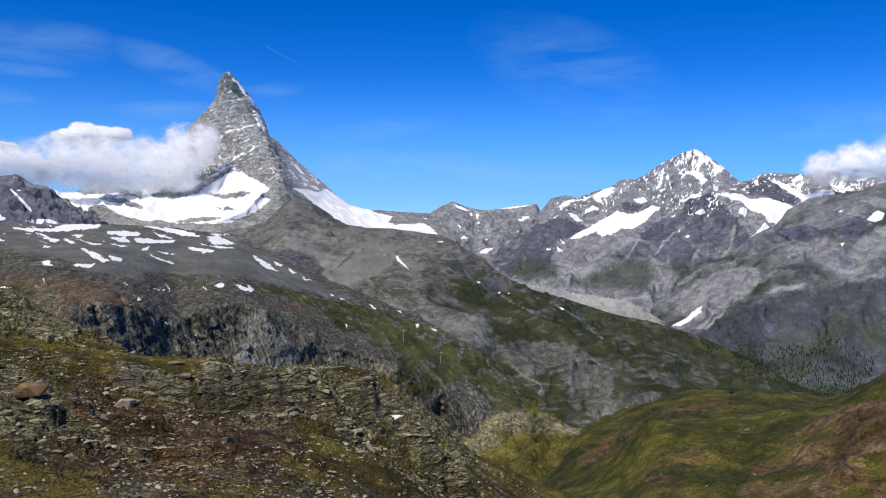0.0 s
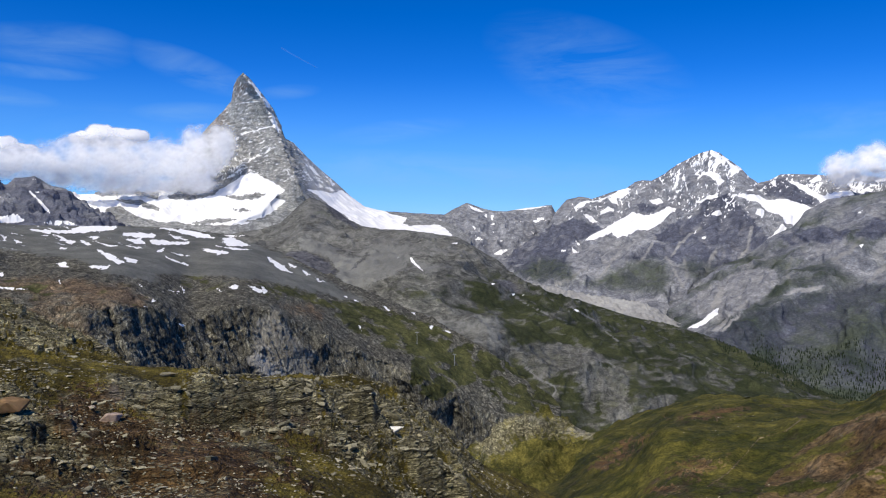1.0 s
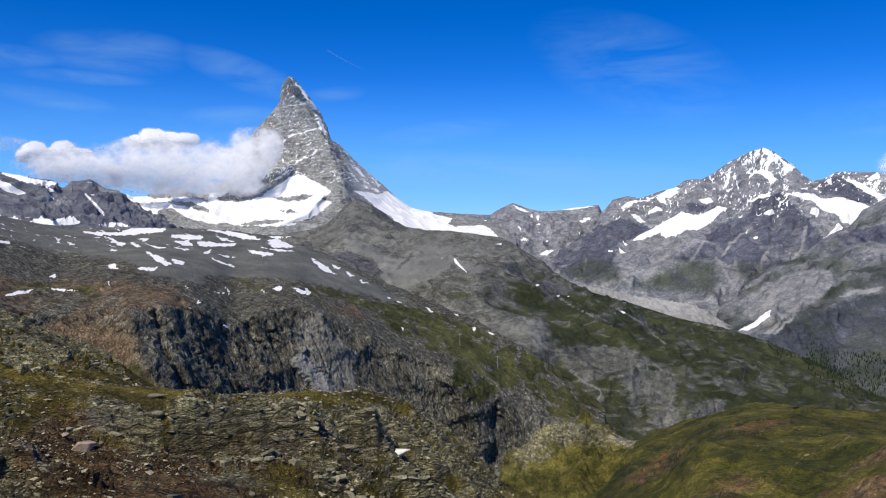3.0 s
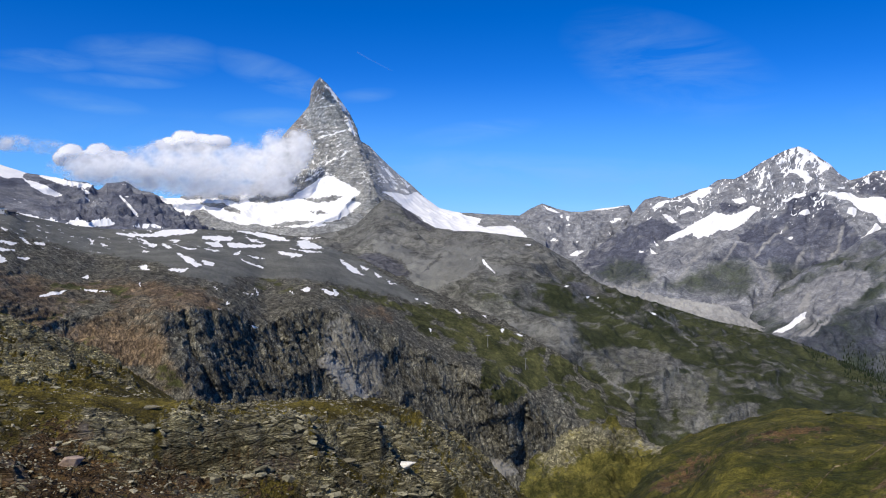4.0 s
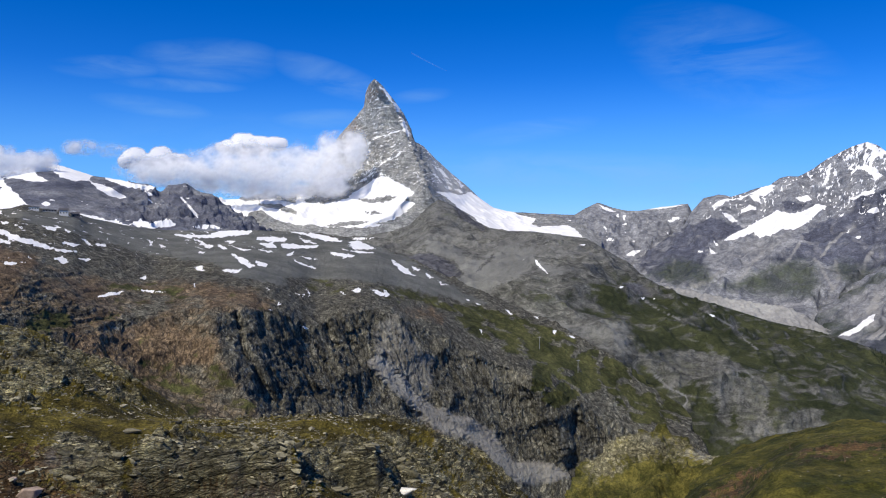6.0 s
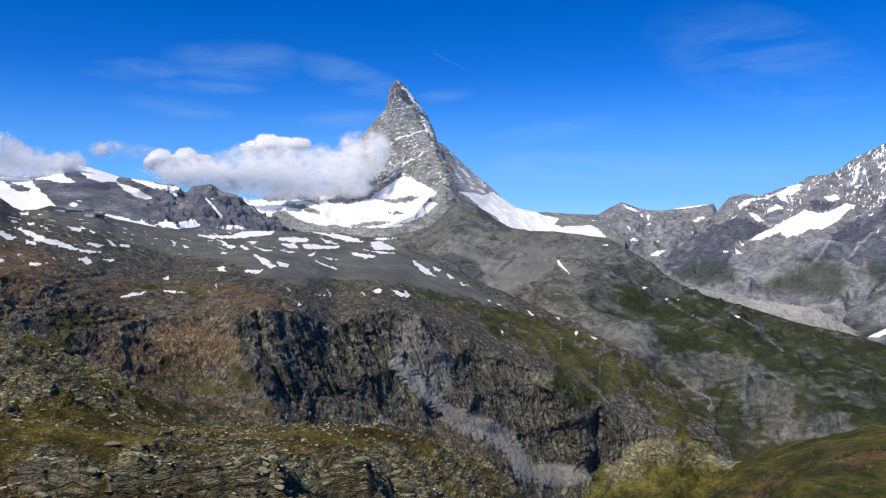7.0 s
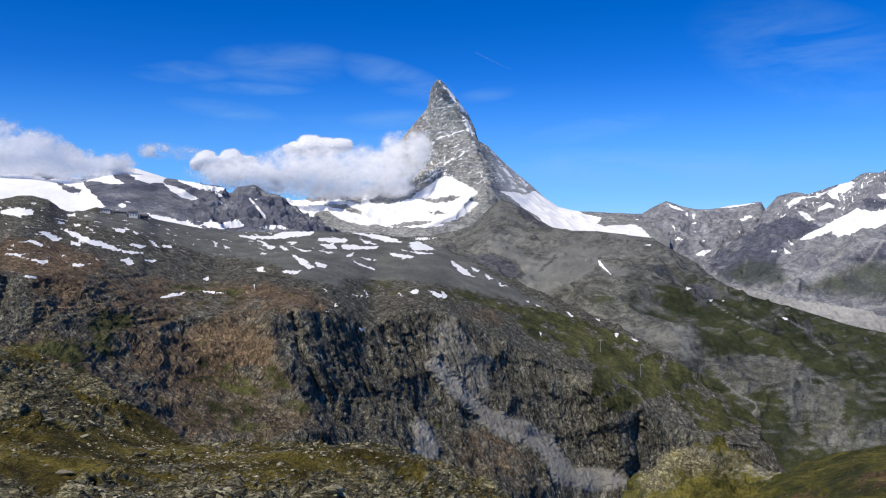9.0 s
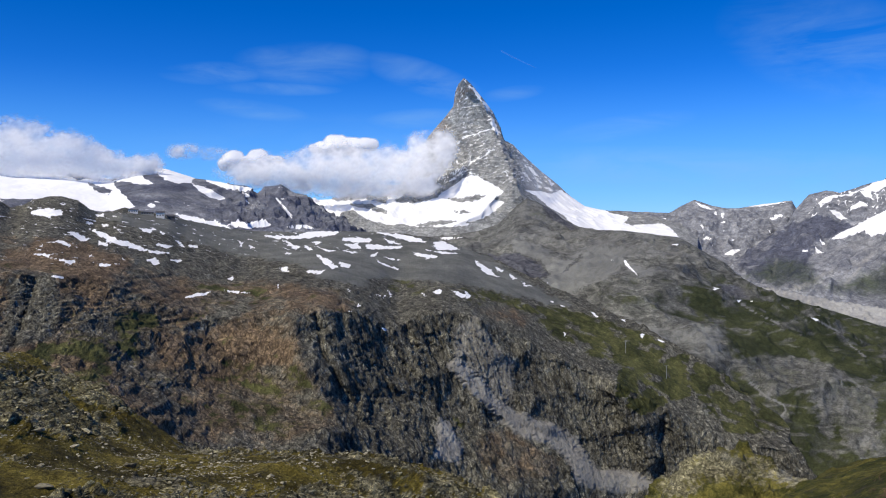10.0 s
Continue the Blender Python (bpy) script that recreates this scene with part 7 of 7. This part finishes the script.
def strew_boulders(count):
    made = 0
    while made < count:
        a, r = rng.uniform(-15, 24), rng.uniform(48, 140)
        if a > 10 and r < 60:
            continue
        x, y = r * math.sin(radians(a)), r * math.cos(radians(a))
        s = min(1.5, 0.33 * rng.lognormvariate(0, 0.42))
        ob = new("boulder", BLOCKS[rng.randrange(12)])
        ob.matrix_world = (Matrix.Translation((x, y, hillside.height(x, y) + 0.1 * s)) @ Matrix.Rotation(rng.uniform(0, 6.28), 4, "Z")
                           @ Matrix.Rotation(rng.uniform(-0.25, 0.25), 4, "X") @ Matrix.Diagonal((s * rng.uniform(1, 1.5), s, s * rng.uniform(0.7, 1.1), 1)))
        tagged(ob, "grey angular stone block on the turf" if s < 0.7 else "large grey angular block on the stony turf", "boulder", group="boulders on the hillside")
        made += 1


strew_boulders(240)


def strew_stones(name, land, count, a0, a1, r0, r1, smallest, spread, label, material, clump=8.0):
    """Loose stones in drifts, joined as one."""
    shapes = []
    for k in range(8):
        me = rock_mesh("stone", 300 + k, 9, 0.5)
        V = np.array([v.co[:] for v in me.vertices], np.float32)
        F = np.array([p.vertices[:] for p in me.polygons], np.int64)
        shapes.append((V, F))
        bpy.data.meshes.remove(me)
    q = np.random.RandomState(count)
    n = count * 4
    a = q.uniform(a0, a1, n)
    r = np.sqrt(q.uniform(r0 * r0, r1 * r1, n))
    x, y = r * np.sin(np.radians(a)), r * np.cos(np.radians(a))
    drift = fbm(np.stack([x / clump, y / clump, 0 * x], -1), 4)
    keep = np.argsort(-(drift + q.uniform(-0.45, 0.45, n)))[:count]
    vs, fs, base = [], [], 0
    for k in keep:
        V, F = shapes[int(q.randint(8))]
        s = min(smallest * 5, smallest * math.exp(abs(q.normal(0, spread))))
        t = q.uniform(0, 6.28)
        c, d = math.cos(t), math.sin(t)
        W = V * np.array([s * q.uniform(1, 1.6), s, s * q.uniform(0.6, 1.1)])
        W = np.stack([W[:, 0] * c - W[:, 1] * d + x[k], W[:, 0] * d + W[:, 1] * c + y[k], W[:, 2] + land.height(x[k], y[k]) + 0.12 * s], 1)
        vs.append(W)
        fs.append(F + base)
        base += len(V)
    me = bpy.data.meshes.new(name)
    me.from_pydata(np.concatenate(vs).tolist(), [], np.concatenate(fs).tolist())
    me.materials.append(material)
    tagged(new(name, me), label, "stones", kind="stuff")


def strew_rubble(count):
    """Angular blocks heaped on the ledges, joined as one."""
    shapes = []
    for k in range(10):
        me = rock_mesh("block", 500 + k, 11, 0.5)
        shapes.append((np.array([v.co[:] for v in me.vertices], np.float32), np.array([p.vertices[:] for p in me.polygons], np.int64)))
        bpy.data.meshes.remove(me)
    L, q = hillside, np.random.RandomState(21)
    P = L.P
    a = np.degrees(np.arctan2(P[..., 0], P[..., 1]))
    r = np.hypot(P[..., 0], P[..., 1])
    area = r * np.gradient(r, axis=0)
    weight = np.clip(L.crag - 0.35, 0, 1) * area * (r > 44) * (r < 150) * (a > -16.5) * (a < 27)
    weight = np.clip(weight, 0, None).ravel()
    pick = q.choice(weight.size, count, p=weight / weight.sum())
    vs, fs, base = [], [], 0
    for k in pick:
        V, F = shapes[int(q.randint(10))]
        x, y, z = P.reshape(-1, 3)[k]
        s = min(1.3, 0.16 * math.exp(abs(q.normal(0, 0.65))))
        t = q.normal(0.35, 0.5)
        c, d = math.cos(t), math.sin(t)
        W = V * np.array([s * q.uniform(1.1, 1.9), s, s * q.uniform(0.7, 1.2)])
        W = np.stack([W[:, 0], W[:, 1], W[:, 2] + q.normal(-0.12, 0.16) * W[:, 0]], 1)
        vs.append(np.stack([W[:, 0] * c - W[:, 1] * d + x, W[:, 0] * d + W[:, 1] * c + y, W[:, 2] + z - 0.03 * s], 1))
        fs.append(F + base)
        base += len(V)
    me = bpy.data.meshes.new("rock_rubble")
    me.from_pydata(np.concatenate(vs).tolist(), [], np.concatenate(fs).tolist())
    me.materials.append(m_rubble)
    tagged(new("rock_rubble", me), "grey-green slaty rubble heaped along the ledges", "rubble", kind="stuff")


m_rubble = stone_material("ledge_rubble", (0.09, 0.084, 0.056), (0.42, 0.385, 0.265), 0.6)
strew_rubble(4500)
strew_stones("loose_stones", hillside, 14000, -16, 26, 46, 146, 0.14, 0.6, "countless pale and grey stones strewn on the hillside", m_stone)
strew_stones("hill_stones", turf_hill, 500, 22, 47, 150, 420, 0.2, 0.55, "scattered pale stones on the turf hill", m_stone, 30.0)


# ---- the station on the plateau's rim ----
def plain(name, colour, rough=0.7, metal=0.0, wear=0.25, size=3.0):
    n = Nodes(name)
    f = n.noise(n.coords((1 / size,) * 3), 3.0, 7, 0.65)
    col = n.ramp(f, [(0.35, tuple(q * (1 - wear) for q in colour)), (0.65, tuple(min(1, q * (1 + 0.4 * wear)) for q in colour))])
    n.bsdf.inputs["Metallic"].default_value = metal
    return n.finish(col, rough, f, 0.2, 0.05)


m_plaster = plain("pale_plaster", (0.72, 0.70, 0.66))
m_wall = plain("grey_concrete", (0.34, 0.33, 0.31))
m_roof = plain("dark_sheet_roof", (0.10, 0.095, 0.10), 0.5)
m_glass = plain("dark_window_glass", (0.03, 0.035, 0.04), 0.1)
m_steel = plain("galvanised_steel", (0.45, 0.46, 0.47), 0.45, 0.6)


def part(name, bm, material, parent, label=""):
    me = bpy.data.meshes.new(name)
    bm.to_mesh(me), bm.free()
    me.materials.append(material)
    ob = new(name, me)
    ob.parent = parent
    return tagged(ob, label)


def box(x0, y0, z0, x1, y1, z1, bevel=0.0):
    bm = bmesh.new()
    bmesh.ops.create_cube(bm, size=1)
    bmesh.ops.transform(bm, verts=bm.verts, matrix=Matrix.Translation(((x0 + x1) / 2, (y0 + y1) / 2, (z0 + z1) / 2)) @ Matrix.Diagonal((x1 - x0, y1 - y0, z1 - z0, 1)))
    if bevel:
        bmesh.ops.bevel(bm, geom=bm.edges[:], offset=bevel, segments=1, affect="EDGES")
    return bm


def gable(x0, y0, x1, y1, z, rise, over=0.8, thick=0.4):
    bm = bmesh.new()
    ym = (y0 + y1) / 2
    prof = [(y0 - over, z - 0.2), (ym, z + rise), (y1 + over, z - 0.2), (y1 + over, z - 0.2 + thick), (ym, z + rise + thick), (y0 - over, z - 0.2 + thick)]
    ends = [[bm.verts.new((x, y, q)) for y, q in prof] for x in (x0 - over, x1 + over)]
    for k in range(6):
        bm.faces.new((ends[0][k], ends[0][(k + 1) % 6], ends[1][(k + 1) % 6], ends[1][k]))
    bm.faces.new(ends[0][::-1]), bm.faces.new(ends[1])
    bmesh.ops.recalc_face_normals(bm, faces=bm.faces)
    return bm


def station_building(az, reach, w, d, h, wall, pitched, label, windows):
    x, y = reach * math.sin(radians(az)), reach * math.cos(radians(az))
    z = cliff.height(x, y)
    ob = new("station_building")
    ob.empty_display_size = 2
    part("wall", box(-w / 2, -d / 2, -4, w / 2, d / 2, h, 0.05), wall, ob)
    if pitched:
        part("roof", gable(-w / 2, -d / 2, w / 2, d / 2, h, 0.28 * d), m_roof, ob, "dark sheet-metal roof")
    else:
        part("roof", box(-w / 2 - 0.6, -d / 2 - 0.6, h + 0.01, w / 2 + 0.6, d / 2 + 0.6, h + 0.6, 0.05), m_roof, ob, "flat dark roof")
    for k in range(windows):
        u = -w / 2 + w * (k + 0.5) / windows
        part("window", box(u - 0.8, -d / 2 - 0.06, h * 0.42, u + 0.8, -d / 2 + 0.1, h * 0.42 + 1.8), m_glass, ob, "dark window pane")
    ob.matrix_world = Matrix.Translation((x, y, z)) @ Matrix.Rotation(radians(-az), 4, "Z")
    tagged(ob, label, "building", group="station on the plateau")


station_building(-22.35, 1258, 13, 9, 5.0, m_plaster, False, "white flat-roofed station hall on the plateau", 4)
station_building(-21.45, 1266, 18, 8, 3.2, m_wall, False, "low grey connecting building on the plateau", 5)
station_building(-20.60, 1254, 12, 10, 8.0, m_plaster, True, "pale cable-car station with a dark pitched roof", 3)
station_building(-19.90, 1262, 11, 9, 5.0, m_roof, True, "dark timber hut beside the station", 2)


# ---- lift masts ----
def lift_mast(az, reach, h):
    x, y = reach * math.sin(radians(az)), reach * math.cos(radians(az))
    ob = new("lift_mast")
    bm = bmesh.new()
    bmesh.ops.create_cone(bm, cap_ends=True, segments=12, radius1=0.4, radius2=0.25, depth=h + 3)
    bmesh.ops.translate(bm, verts=bm.verts, vec=(0, 0, h / 2 - 1.5))
    part("pole", bm, m_steel, ob)
    part("crossarm", box(-2.6, -0.25, h - 0.4, 2.6, 0.25, h + 0.15, 0.04), m_steel, ob)
    ob.matrix_world = Matrix.Translation((x, y, cliff.height(x, y))) @ Matrix.Rotation(radians(-az), 4, "Z")
    tagged(ob, "thin grey steel ski-lift mast on the turf slope", "lift mast", group="lift masts on the slope")


for a, r in ((12.6, 1120), (15.4, 1110)):
    lift_mast(a, r, 17)


# ---- the conifer wood at the valley's mouth ----
def conifer_wood():
    m = plain("conifer_needles", (0.022, 0.034, 0.016), 0.9, 0.0, 0.5, 5.0)
    q = random.Random(5)
    bm = bmesh.new()
    for land, a0, a1, r0, r1, count in ((shoulder, 36.6, 43.8, 1650, 2000, 900), (shoulder, 34.0, 40, 1900, 2120, 500), (valley_side, 36.5, 45.0, 1905, 2130, 1500)):
        for _ in range(count):
            a, r = q.uniform(a0, a1), q.uniform(r0, r1)
            x, y = r * math.sin(radians(a)), r * math.cos(radians(a))
            z, h = land.height(x, y) - 0.5, q.uniform(5, 9.5)
            for lo, hi, wid in ((0.08, 0.55, 0.19), (0.35, 0.8, 0.14), (0.6, 1.0, 0.09)):
                ring = [bm.verts.new((x + h * wid * q.uniform(0.75, 1.15) * math.cos(k * math.tau / 7), y + h * wid * q.uniform(0.75, 1.15) * math.sin(k * math.tau / 7), z + h * lo)) for k in range(7)]
                tip = bm.verts.new((x, y, z + h * hi))
                for k in range(7):
                    bm.faces.new((ring[k], ring[(k + 1) % 7], tip))
    me = bpy.data.meshes.new("conifer_wood")
    bm.to_mesh(me), bm.free()
    me.materials.append(m)
    tagged(new("conifer_wood", me), "dark green conifer wood above the valley", "trees", kind="stuff")


conifer_wood()


# ---- a vapour trail ----
def vapour_trail():
    pts = [(2.52, 12.53), (3.32, 12.11), (4.20, 11.68), (5.13, 11.25)]
    bm = bmesh.new()
    rings = []
    for k, (a, e) in enumerate(pts):
        a, e, w = radians(a), radians(e), (5.5, 4.5, 3.5, 1.5)[k]
        c = Vector((4700 * math.sin(a), 4700 * math.cos(a), 4700 * math.tan(e)))
        rings.append([bm.verts.new(c + Vector((0, w * math.cos(t * math.tau / 6), w * math.sin(t * math.tau / 6)))) for t in range(6)])
    for p, q in zip(rings[:-1], rings[1:]):
        for t in range(6):
            bm.faces.new((p[t], p[(t + 1) % 6], q[(t + 1) % 6], q[t]))
    bm.faces.new(rings[0]), bm.faces.new(rings[-1][::-1])
    me = bpy.data.meshes.new("vapour_trail")
    bm.to_mesh(me), bm.free()
    at = me.attributes.new("cover", "FLOAT", "POINT")
    at.data.foreach_set("value", np.full(len(me.vertices), 0.035, np.float32))
    me.materials.append(m_cloud)
    tagged(new("vapour_trail", me), "thin white vapour trail in the blue sky", "vapour trail")


vapour_trail()
